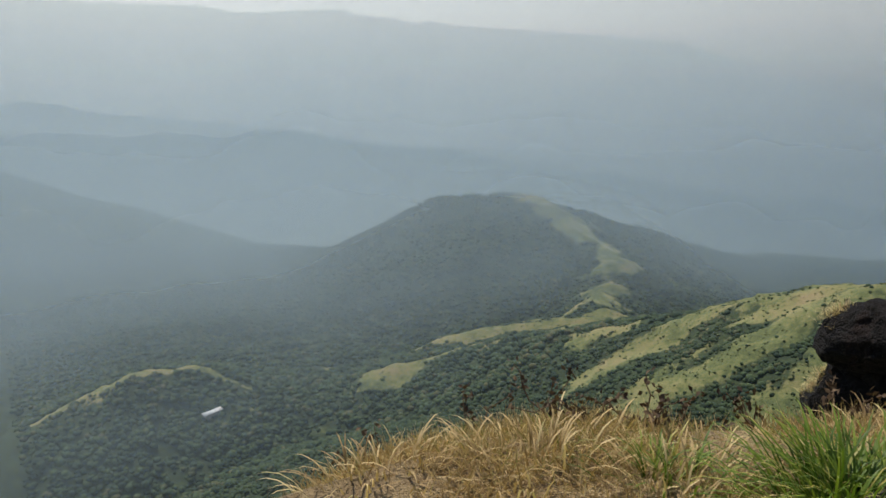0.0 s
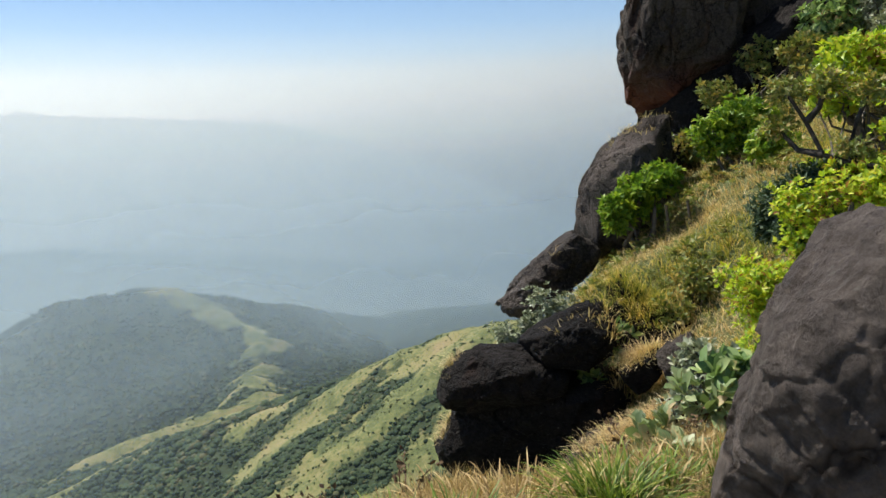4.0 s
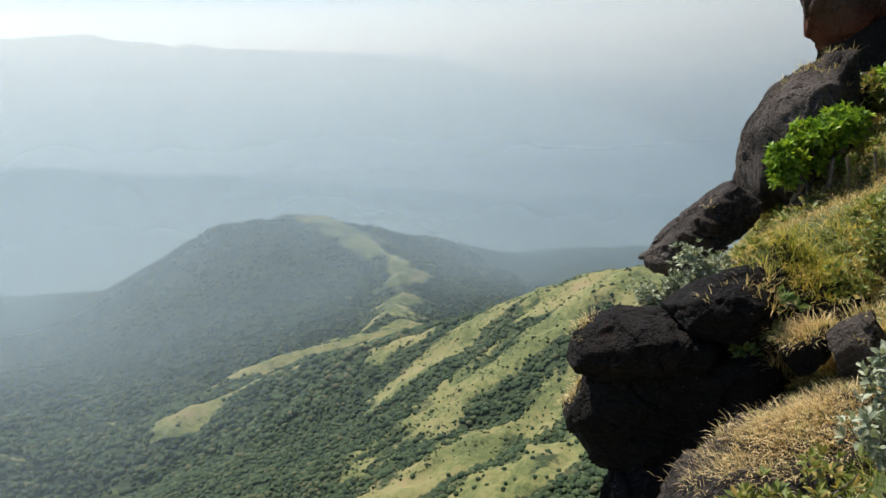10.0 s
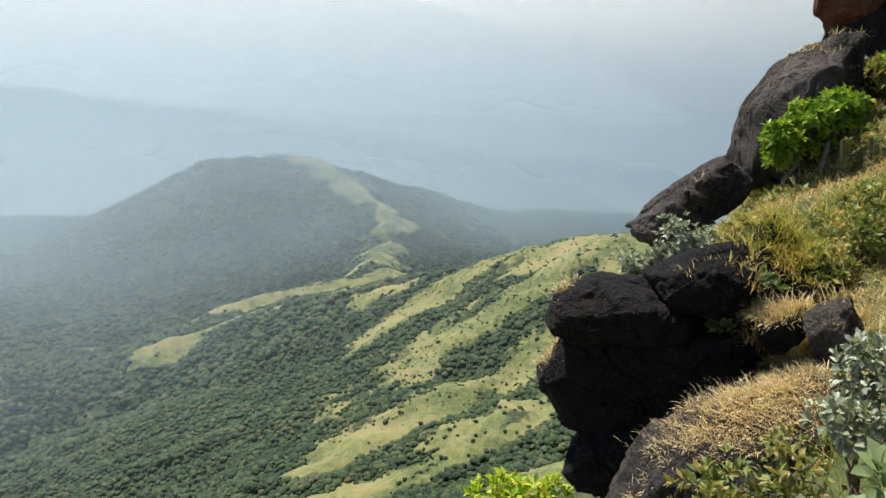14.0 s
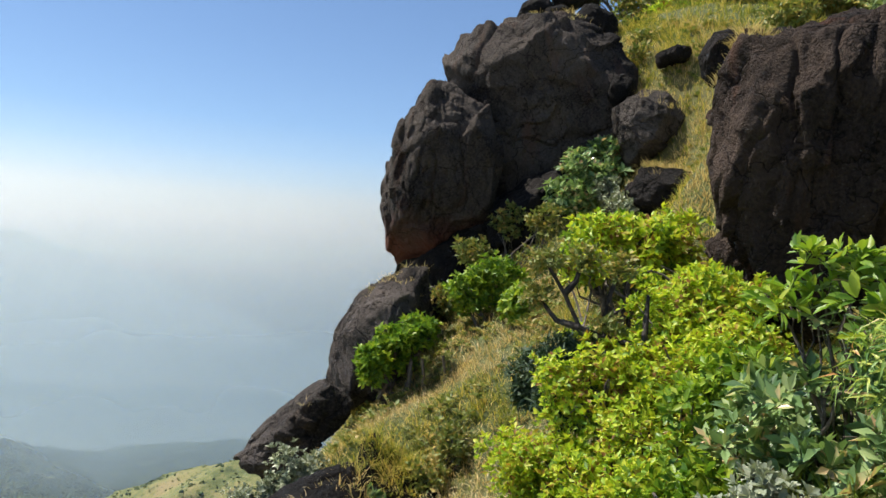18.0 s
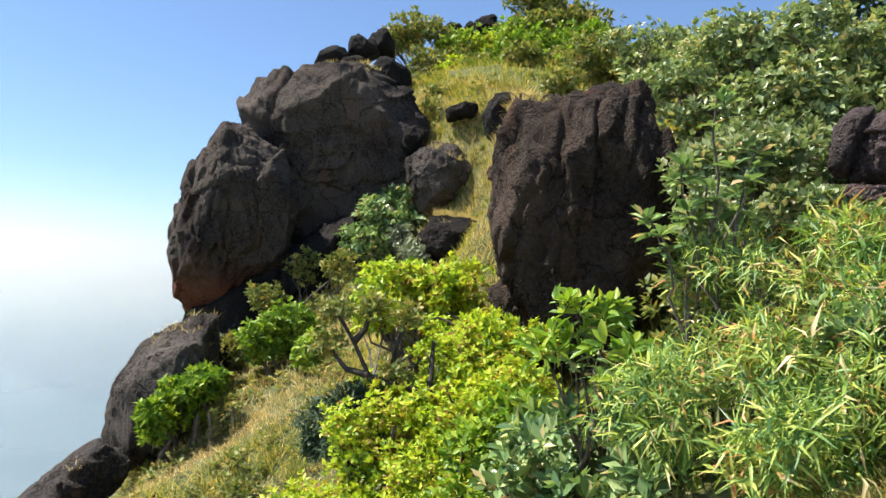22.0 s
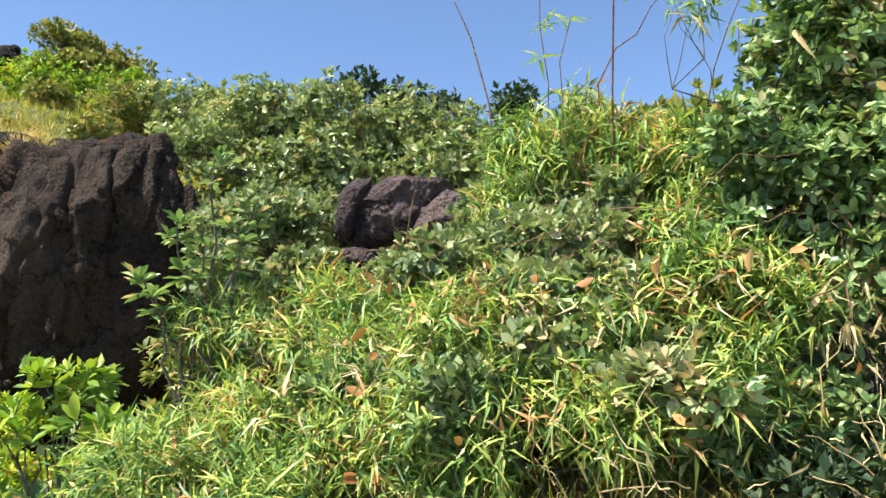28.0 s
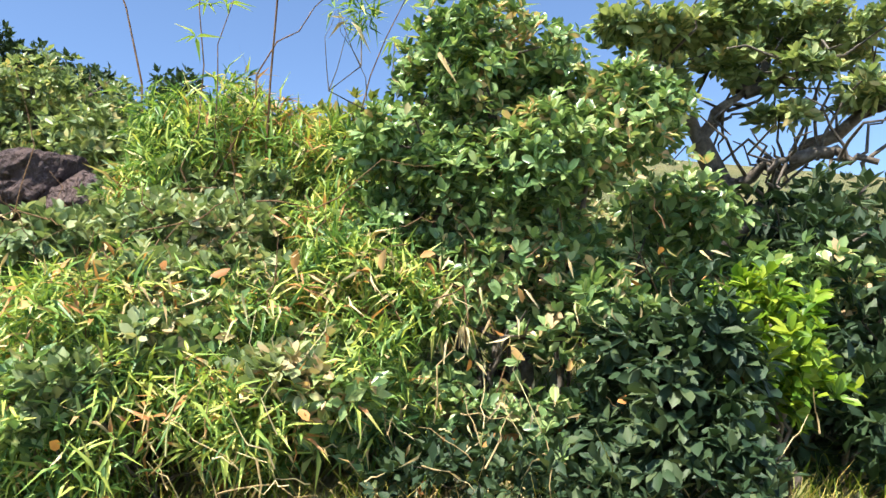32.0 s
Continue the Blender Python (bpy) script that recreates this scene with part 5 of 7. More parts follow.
plant("tree", "dense round-crowned tree behind the boulder", "tree", (11.36, 3.93, 2.54),
      [(11.54, 4.59, 5.65, 1.52, 1.52, 0.83), (10.97, 5.69, 5.77, 0.96, 0.96, 0.63), (11.94, 3.63, 5.5, 1.01, 1.01, 0.54), (13.16, 2.75, 5.8, 0.64, 0.64, 0.37), (10.38, 6.23, 5.21, 0.77, 0.77, 0.52), (12.01, 2.93, 5.76, 1.02, 1.02, 0.58), (9.51, 1.68, 4.34, 0.71, 0.71, 0.6), (11.1, 4.7, 4.75, 1.3, 1.3, 0.7), (11.7, 3.5, 4.7, 1.2, 1.2, 0.7), (10.5, 5.9, 4.5, 0.9, 0.9, 0.6), (11.2, 4.3, 3.9, 1.3, 1.3, 0.7)],
      5600, 7, 0.125, 0.5, L_LEATHER, stem=0.1, tv=LEAF_V, whorl=True)
plant("shrub", "leafy green shrub between the saplings", "shrub", (4.56, 3.33, -0.65),
      [(4.6, 3.5, 0.71, 0.52, 0.52, 0.39), (4.59, 4.05, 0.36, 0.46, 0.46, 0.33), (4.25, 2.87, 0.52, 0.43, 0.43, 0.31), (4.79, 2.92, 0.98, 0.43, 0.43, 0.34), (4.6, 3.5, 0.42, 0.44, 0.44, 0.31), (4.59, 4.05, 0.11, 0.39, 0.39, 0.26), (4.25, 2.87, 0.29, 0.37, 0.37, 0.25), (4.79, 2.92, 0.72, 0.37, 0.37, 0.27)],
      473, 8, 0.136, 0.45, L_MID, stem=0.03, tv=LEAF_V, whorl=True)
plant("shrub", "low yellow-leaved shrub in the slope grass", "shrub", (5.15, 5.31, -0.92),
      [(4.87, 5.43, 0.09, 0.58, 0.58, 0.33), (5.22, 4.88, 0.4, 0.45, 0.45, 0.32), (5.35, 5.62, 0.42, 0.47, 0.47, 0.29), (4.87, 5.43, -0.16, 0.49, 0.49, 0.26), (5.22, 4.88, 0.16, 0.38, 0.38, 0.26), (5.35, 5.62, 0.2, 0.4, 0.4, 0.23)],
      1300, 8, 0.0630, 0.5, L_YELLOW, stem=0.03, tv=LEAF_V, whorl=True)
plant("shrub", "grey-green leafy weed growing through the bamboo", "shrub", (4.39, 0.42, 1.00),
      [(4.76, 0.22, 2.1, 0.41, 0.41, 0.28), (4.51, 1.15, 1.63, 0.28, 0.28, 0.21), (4.24, 0.55, 1.6, 0.26, 0.26, 0.19), (4.43, 0.37, 2.08, 0.33, 0.33, 0.16), (4.21, -0.3, 1.7, 0.27, 0.27, 0.17), (3.89, 0.66, 1.59, 0.21, 0.21, 0.14), (4.68, 0.29, 2.38, 0.34, 0.34, 0.19), (4.76, 0.22, 1.89, 0.35, 0.35, 0.22), (4.51, 1.15, 1.47, 0.24, 0.24, 0.17), (4.24, 0.55, 1.46, 0.22, 0.22, 0.15), (4.43, 0.37, 1.96, 0.28, 0.28, 0.13), (4.21, -0.3, 1.57, 0.23, 0.23, 0.14), (3.89, 0.66, 1.49, 0.18, 0.18, 0.11), (4.68, 0.29, 2.24, 0.29, 0.29, 0.15)],
      1853, 7, 0.077, 0.6, L_LANT, stem=0.01, tv=LEAF_V)
plant("shrub", "glossy green weed growing through the bamboo", "shrub", (4.24, 0.60, 0.92),
      [(4.46, 1.6, 1.61, 0.26, 0.26, 0.19), (4.69, 0.8, 1.86, 0.29, 0.29, 0.21), (4.24, 0.24, 1.85, 0.28, 0.28, 0.2), (3.97, -0.4, 1.5, 0.26, 0.26, 0.18), (3.83, 0.78, 1.55, 0.22, 0.22, 0.16), (4.46, 1.6, 1.47, 0.22, 0.22, 0.15), (4.69, 0.8, 1.7, 0.25, 0.25, 0.17), (4.24, 0.24, 1.7, 0.24, 0.24, 0.16), (3.97, -0.4, 1.36, 0.22, 0.22, 0.14), (3.83, 0.78, 1.43, 0.19, 0.19, 0.13)],
      638, 7, 0.0836, 0.5, L_MID, stem=0.01, tv=LEAF_V, whorl=True)
plant("shrub", "olive scrub below the hilltop", "shrub", (15.77, 15.74, 6.86),
      [(15.46, 17.11, 8.47, 0.64, 0.64, 0.4), (16.9, 15.61, 8.67, 0.79, 0.79, 0.45), (16.32, 13.32, 8.15, 0.72, 0.72, 0.41), (14.41, 16.92, 7.77, 0.43, 0.43, 0.26), (15.46, 17.11, 8.17, 0.54, 0.54, 0.32), (16.9, 15.61, 8.33, 0.67, 0.67, 0.36), (16.32, 13.32, 7.84, 0.61, 0.61, 0.33), (14.41, 16.92, 7.57, 0.37, 0.37, 0.21)],
      646, 7, 0.176, 0.45, L_OLIVE, stem=0.04, tv=LEAF_V)
plant("shrub", "leathery green bushes along the hilltop", "shrub", (14.82, 8.41, 4.27),
      [(17.39, 11.28, 9.07, 1.3, 1.3, 0.74), (14.98, 8.16, 7.42, 1.08, 1.08, 0.67), (12.1, 5.78, 5.68, 0.84, 0.84, 0.52), (17.39, 11.28, 8.52, 1.1, 1.1, 0.59), (14.98, 8.16, 6.92, 0.92, 0.92, 0.54), (12.1, 5.78, 5.29, 0.71, 0.71, 0.42)],
      1479, 7, 0.174, 0.5, L_LEATHER, stem=0.05, tv=LEAF_V, whorl=True)
plant("shrub", "olive scrub on the upper slope", "shrub", (18.18, 16.05, 8.15),
      [(18.45, 16.26, 10.15, 1.01, 1.01, 0.55), (18.06, 13.67, 9.64, 1.09, 1.09, 0.58), (18.04, 18.23, 10.18, 0.79, 0.79, 0.45), (18.45, 16.26, 9.74, 0.86, 0.86, 0.44), (18.06, 13.67, 9.21, 0.93, 0.93, 0.46), (18.04, 18.23, 9.84, 0.67, 0.67, 0.36)],
      1017, 7, 0.176, 0.5, L_OLIVE, stem=0.05, tv=LEAF_V)
plant("shrub", "bright scrub covering the hilltop", "shrub", (19.95, 18.21, 8.54),
      [(19.46, 20.57, 11.69, 1.11, 1.11, 0.72), (20.06, 18.5, 11.58, 1.28, 1.28, 0.87), (19.66, 16.55, 10.09, 1.06, 1.06, 0.61), (18.37, 18.02, 9.99, 0.89, 0.89, 0.51), (22.2, 17.39, 12.01, 1.18, 1.18, 1.01), (19.46, 20.57, 11.15, 0.94, 0.94, 0.58), (20.06, 18.5, 10.93, 1.09, 1.09, 0.7), (19.66, 16.55, 9.63, 0.9, 0.9, 0.49), (18.37, 18.02, 9.61, 0.76, 0.76, 0.41), (22.2, 17.39, 11.25, 1.0, 1.0, 0.81)],
      1966, 7, 0.215, 0.45, L_BRIGHT, stem=0.05, tv=LEAF_V, whorl=True)
plant("shrub", "yellowish scrub on the hilltop", "shrub", (18.70, 18.66, 8.23),
      [(18.03, 19.64, 10.36, 0.75, 0.75, 0.46), (19.56, 19.76, 11.64, 0.8, 0.8, 0.55), (18.52, 16.58, 9.43, 0.76, 0.76, 0.39), (18.03, 19.64, 10.01, 0.64, 0.64, 0.37), (19.56, 19.76, 11.23, 0.68, 0.68, 0.44), (18.52, 16.58, 9.14, 0.65, 0.65, 0.31)],
      663, 7, 0.172, 0.45, L_YELLOW, stem=0.05, tv=LEAF_V, whorl=True)
plant("shrub", "dark leafy bushes behind the gnarled tree", "shrub", (6.56, -4.42, 1.73),
      [(6.86, -3.64, 2.85, 0.67, 0.67, 0.5), (6.6, -4.4, 2.85, 0.8, 0.8, 0.47), (6.05, -4.98, 2.7, 0.57, 0.57, 0.48), (7.06, -3.2, 2.8, 0.5, 0.5, 0.5), (6.86, -3.64, 2.4, 0.57, 0.57, 0.4), (6.77, -4.63, 2.3, 0.68, 0.68, 0.33), (6.05, -4.98, 2.2, 0.48, 0.48, 0.35)],
      3000, 8, 0.085, 0.5, L_LANT, stem=0.04, tv=LEAF_V)
plant("shrub", "low leafy undergrowth at the thicket's foot", "shrub", (3.60, -1.42, 0.68),
      [(3.84, -0.83, 1.17, 0.29, 0.29, 0.18), (3.64, -1.24, 1.15, 0.28, 0.28, 0.17), (3.5, -1.61, 1.18, 0.26, 0.26, 0.16), (3.41, -2.01, 1.17, 0.27, 0.27, 0.15), (3.84, -0.83, 1.03, 0.25, 0.25, 0.14), (3.64, -1.24, 1.02, 0.24, 0.24, 0.14), (3.5, -1.61, 1.06, 0.22, 0.22, 0.13), (3.41, -2.01, 1.06, 0.23, 0.23, 0.12)],
      411, 7, 0.0765, 0.5, L_DARK, stem=0.01, tv=LEAF_V)
plant("tree", "dark green tree on the slope behind", "tree", (15.00, 3.95, 5.01),
      [(14.98, 5.45, 7.7, 0.79, 0.79, 0.48), (15.3, 4.65, 7.6, 0.77, 0.77, 0.41), (15.63, 3.88, 7.3, 0.72, 0.72, 0.57), (14.09, 1.82, 6.72, 0.53, 0.53, 0.51)],
      644, 7, 0.145, 0.5, L_DARK, stem=0.1, tv=LEAF_V)
plant("shrub", "pale grey-green scrub below the trees", "shrub", (8.83, 4.35, 1.88),
      [(9.74, 4.5, 4.05, 0.7, 0.7, 0.36), (8.39, 4.52, 3.45, 0.66, 0.66, 0.42), (8.6, 4.07, 3.6, 0.58, 0.58, 0.42), (7.56, 4.05, 2.7, 0.48, 0.48, 0.36), (9.17, 4.76, 3.64, 0.63, 0.63, 0.39), (9.52, 4.06, 3.62, 0.51, 0.51, 0.39), (9.74, 4.5, 3.89, 0.61, 0.61, 0.33), (8.39, 4.52, 3.44, 0.6, 0.6, 0.4), (8.6, 4.07, 3.6, 0.52, 0.52, 0.4), (7.56, 4.18, 2.84, 0.46, 0.46, 0.36), (9.17, 4.76, 3.35, 0.54, 0.54, 0.31), (9.52, 4.06, 3.33, 0.43, 0.43, 0.31)],
      1608, 7, 0.119, 0.55, L_LANT, stem=0.03, tv=LEAF_V)
plant("shrub", "grey-green leafy shrub around the reddish rocks", "shrub", (5.65, 0.50, 1.41),
      [(5.89, 1.29, 2.0, 0.4, 0.4, 0.24), (5.69, 0.5, 2.45, 0.4, 0.4, 0.3), (5.42, 0.25, 2.5, 0.51, 0.51, 0.45), (5.59, -0.12, 2.79, 0.49, 0.49, 0.46)],
      1883, 7, 0.0882, 0.6, L_LANT, stem=0.02, tv=BROAD_V)
plant("bamboo_clump", "yellow-green bamboo thicket on the slope", "bamboo", (5.06, 1.55, 0.83),
      [(5.36, 2.72, 1.96, 0.49, 0.49, 0.36), (5.24, 2.03, 2.05, 0.47, 0.47, 0.36), (4.84, 1.43, 1.7, 0.49, 0.49, 0.37), (4.95, 1.03, 1.95, 0.46, 0.46, 0.37), (4.93, 0.56, 2.06, 0.49, 0.49, 0.4)],
      1961, 5, 0.153, 0.115, L_BAMBOO, stem=0.012, tv=LONG_V, droop=0.3, spread=1.3)
plant("bamboo_clump", "slender bamboo leaves along the path edge", "bamboo", (4.04, 1.74, 0.33),
      [(4.35, 2.26, 1.41, 0.48, 0.48, 0.37), (3.81, 2.33, 1.12, 0.44, 0.44, 0.34), (4.22, 1.62, 1.35, 0.45, 0.45, 0.37), (4.14, 0.93, 1.37, 0.48, 0.48, 0.41), (3.66, 1.55, 1.03, 0.43, 0.43, 0.3)],
      2020, 5, 0.142, 0.115, L_BAMBOO, stem=0.012, tv=LONG_V, droop=0.35, spread=1.3)
plant("bamboo_clump", "tall bamboo with yellowing leaves", "bamboo", (5.54, -0.00, 2.01),
      [(5.84, 0.3, 3.2, 0.42, 0.42, 0.3), (5.48, -0.15, 3.1, 0.42, 0.42, 0.32), (5.14, -0.51, 2.95, 0.34, 0.34, 0.32), (5.68, 0.1, 3.45, 0.15, 0.15, 0.22)],
      1048, 5, 0.142, 0.115, L_BAMBOO, stem=0.012, tv=LONG_V, droop=0.3)
plant("shrub", "low leafy shrub with large pointed leaves", "shrub", (4.32, 3.30, 0.65),
      [(4.45, 3.37, 1.64, 0.27, 0.27, 0.19), (4.27, 3.57, 1.41, 0.27, 0.27, 0.19), (4.24, 2.97, 1.34, 0.25, 0.25, 0.19)],
      60, 7, 0.136, 0.36, L_BRIGHT, stem=0.015, tv=BROAD_V, whorl=True)
plant("shrub", "yellow-leaved shrub on the hillside", "shrub", (5.97, 6.31, -0.92),
      [(6.28, 5.9, 1.13, 0.65, 0.65, 0.48), (6.64, 6.83, 1.41, 0.74, 0.74, 0.39), (5.85, 5.41, 0.66, 0.6, 0.6, 0.42), (5.6, 6.34, 0.52, 0.69, 0.69, 0.48), (5.49, 7.09, 0.57, 0.44, 0.44, 0.34), (6.28, 5.9, 0.77, 0.55, 0.55, 0.38), (6.64, 6.83, 1.12, 0.63, 0.63, 0.31), (5.85, 5.41, 0.35, 0.51, 0.51, 0.34), (5.6, 6.34, 0.16, 0.59, 0.59, 0.38), (5.49, 7.09, 0.31, 0.37, 0.37, 0.27)],
      2170, 9, 0.0861, 0.5, L_YELLOW, stem=0.06, tv=LEAF_V, whorl=True)
plant("shrub", "bright green spreading shrub above the yellow shrub", "shrub", (7.69, 9.01, 0.23),
      [(7.84, 9.12, 2.03, 0.91, 0.91, 0.4), (8.23, 8.76, 2.14, 0.63, 0.63, 0.36), (7.01, 9.16, 1.65, 0.47, 0.47, 0.34), (7.84, 9.12, 1.73, 0.77, 0.77, 0.32), (8.23, 8.76, 1.87, 0.54, 0.54, 0.29), (7.01, 9.16, 1.4, 0.4, 0.4, 0.27)],
      902, 8, 0.117, 0.5, L_YELLOW, stem=0.06, tv=LEAF_V, whorl=True)
plant("shrub", "dark spiky-leaved shrub on the hillside", "shrub", (5.39, 7.37, -0.74),
      [(5.36, 6.91, 0.38, 0.66, 0.66, 0.46), (5.42, 7.83, 0.17, 0.46, 0.46, 0.32), (5.36, 6.91, 0.03, 0.56, 0.56, 0.37), (5.42, 7.83, -0.07, 0.39, 0.39, 0.26)],
      2568, 7, 0.109, 0.25, L_DARK, stem=0.03, tv=LONG_V)
plant("shrub", "bright green leafy shrub on the rocky slope", "shrub", (8.12, 13.61, -0.55),
      [(8.49, 14.19, 1.25, 0.68, 0.68, 0.49), (7.73, 14.03, 0.91, 0.45, 0.45, 0.36), (8.13, 12.62, 0.77, 0.46, 0.46, 0.34), (8.49, 14.19, 0.88, 0.58, 0.58, 0.39), (7.73, 14.03, 0.64, 0.38, 0.38, 0.29), (8.13, 12.62, 0.52, 0.39, 0.39, 0.27)],
      961, 8, 0.128, 0.5, L_BRIGHT, stem=0.05, tv=LEAF_V, whorl=True)
plant("shrub", "bright yellow-green shrub at the cliff edge", "shrub", (5.73, 13.09, -1.67),
      [(5.74, 13.13, -0.05, 0.47, 0.47, 0.32), (5.25, 12.99, -0.36, 0.33, 0.33, 0.27), (6.22, 13.15, 0.22, 0.33, 0.33, 0.24), (5.74, 13.13, -0.37, 0.4, 0.4, 0.26), (5.25, 12.99, -0.64, 0.28, 0.28, 0.22), (6.22, 13.15, -0.03, 0.28, 0.28, 0.19)],
      1049, 8, 0.128, 0.5, L_BRIGHT, stem=0.05, tv=LEAF_V, whorl=True)
plant("shrub", "small silvery-leaved bush on the slope", "shrub", (11.82, 14.38, 1.90),
      [(11.75, 14.0, 3.04, 0.49, 0.49, 0.41), (11.89, 14.75, 3.5, 0.4, 0.4, 0.31), (11.75, 14.0, 2.73, 0.42, 0.42, 0.33), (11.89, 14.75, 3.27, 0.34, 0.34, 0.25)],
      465, 8, 0.102, 0.5, L_SILVER, stem=0.03, tv=LEAF_V)
plant("shrub", "dark glossy shrub in the shade of the crag", "shrub", (12.17, 15.73, 2.02),
      [(12.23, 15.68, 4.09, 0.81, 0.81, 0.52), (11.55, 15.66, 3.36, 0.71, 0.71, 0.41), (12.73, 15.85, 4.55, 0.52, 0.52, 0.46), (12.23, 15.68, 3.7, 0.69, 0.69, 0.42), (11.55, 15.66, 3.05, 0.6, 0.6, 0.33), (12.73, 15.85, 4.21, 0.44, 0.44, 0.37)],
      616, 8, 0.205, 0.45, L_MID, stem=0.03, tv=LEAF_V, whorl=True)
plant("shrub", "olive-green bush below the crag", "shrub", (9.34, 15.82, -0.41),
      [(10.18, 14.85, 2.67, 0.48, 0.48, 0.38), (10.23, 16.62, 2.65, 0.53, 0.53, 0.37), (7.95, 15.6, 0.6, 0.48, 0.48, 0.33), (8.99, 16.21, 1.84, 0.5, 0.5, 0.35), (10.18, 14.85, 2.38, 0.41, 0.41, 0.3), (10.23, 16.62, 2.37, 0.45, 0.45, 0.3), (7.95, 15.6, 0.35, 0.41, 0.41, 0.26), (8.99, 16.21, 1.58, 0.42, 0.42, 0.28)],
      619, 8, 0.128, 0.5, L_OLIVE, stem=0.03, tv=LEAF_V)
plant("tree", "low dark tree on the hilltop skyline", "tree", (18.57, 22.47, 9.89),
      [(18.47, 22.44, 12.52, 1.41, 1.41, 0.88), (17.79, 23.16, 12.14, 0.77, 0.77, 0.65), (19.45, 21.82, 12.07, 0.76, 0.76, 0.58)],
      718, 7, 0.196, 0.5, L_OLIVE, stem=0.09, tv=LEAF_V)
plant("tree", "wind-shaped green tree on the hilltop", "tree", (23.17, 19.99, 8.82),
      [(23.47, 20.21, 13.11, 2.04, 2.04, 1.11), (22.52, 20.39, 14.61, 0.88, 0.88, 0.69), (24.43, 18.69, 13.66, 1.13, 1.13, 0.94), (23.51, 19.64, 13.99, 1.33, 1.33, 0.87), (21.91, 21.01, 11.86, 1.29, 1.29, 0.84)],
      2312, 7, 0.235, 0.5, L_OLIVE, stem=0.14, tv=LEAF_V)
plant("shrub", "olive scrub on the hilltop grass", "shrub", (19.06, 17.30, 7.67),
      [(19.62, 20.64, 11.17, 1.38, 1.38, 0.79), (18.06, 20.85, 10.69, 0.87, 0.87, 0.54), (18.79, 12.94, 9.17, 0.92, 0.92, 0.45), (19.78, 14.76, 9.9, 0.71, 0.71, 0.49), (19.62, 20.64, 10.58, 1.17, 1.17, 0.63), (18.06, 20.85, 10.29, 0.74, 0.74, 0.43), (18.79, 12.94, 8.83, 0.78, 0.78, 0.36), (19.78, 14.76, 9.53, 0.6, 0.6, 0.39)],
      1238, 7, 0.215, 0.45, L_OLIVE, stem=0.05, tv=LEAF_V)
plant("shrub", "yellow-leaved shrub with twisted stems", "shrub", (4.26, 5.65, -2.15),
      [(4.42, 6.69, -0.48, 0.61, 0.61, 0.36), (4.48, 5.63, -0.41, 0.55, 0.55, 0.4), (3.94, 5.62, -0.85, 0.49, 0.49, 0.39), (4.03, 4.91, -0.74, 0.5, 0.5, 0.39), (3.38, 4.91, -0.94, 0.38, 0.38, 0.28), (5.3, 6.14, 0.0, 0.45, 0.45, 0.36), (4.42, 6.69, -0.75, 0.52, 0.52, 0.29), (4.48, 5.63, -0.71, 0.47, 0.47, 0.32), (3.94, 5.62, -1.14, 0.42, 0.42, 0.31), (4.03, 4.91, -1.03, 0.42, 0.42, 0.31), (3.38, 4.91, -1.15, 0.32, 0.32, 0.22), (5.3, 6.14, -0.27, 0.38, 0.38, 0.29)],
      2187, 8, 0.0769, 0.5, L_YELLOW, stem=0.05, tv=LEAF_V, whorl=True)
plant("shrub", "silvery-leaved shrub on the ledge", "shrub", (2.21, 3.82, -1.11),
      [(2.21, 3.92, -0.32, 0.21, 0.21, 0.26), (2.06, 3.78, -0.51, 0.2, 0.2, 0.2), (2.35, 3.76, -0.45, 0.18, 0.18, 0.21)],
      285, 8, 0.059, 0.45, L_SILVER, stem=0.02, tv=BROAD_V)
plant("shrub", "small fern-green plant in the overhang's shade", "plant", (3.59, 9.25, -2.66),
      [(3.59, 9.22, -1.92, 0.27, 0.27, 0.17), (3.37, 9.19, -2.22, 0.18, 0.18, 0.14), (3.82, 9.34, -1.66, 0.18, 0.18, 0.14)],
      44, 7, 0.149, 0.5, L_MID, stem=0.02, tv=LEAF_V, whorl=True)
plant("shrub", "rounded silvery-green shrub on the rock ledge", "shrub", (3.15, 11.00, -2.41),
      [(3.3, 11.0, -1.57, 0.4, 0.4, 0.33), (3.0, 11.0, -1.84, 0.27, 0.27, 0.17), (3.3, 11.0, -1.82, 0.34, 0.34, 0.26), (3.0, 11.0, -1.97, 0.23, 0.23, 0.14)],
      336, 9, 0.076, 0.5, L_SILVER, stem=0.03, tv=LEAF_V)
plant("shrub", "small rounded silvery shrub on the rock ledge", "shrub", (2.62, 11.06, -2.57),
      [(2.62, 11.06, -1.98, 0.3, 0.3, 0.19), (2.62, 11.06, -2.12, 0.26, 0.26, 0.15)],
      115, 9, 0.076, 0.5, L_SILVER, stem=0.03, tv=LEAF_V)
plant("shrub", "olive bush hanging over the cleft rocks", "shrub", (4.90, 9.55, -2.12),
      [(5.17, 9.7, -1.02, 0.37, 0.37, 0.23), (4.64, 9.4, -1.37, 0.29, 0.29, 0.22), (5.17, 9.7, -1.19, 0.31, 0.31, 0.18), (4.64, 9.4, -1.54, 0.25, 0.25, 0.18)],
      179, 8, 0.0978, 0.5, L_OLIVE, stem=0.03, tv=LEAF_V)
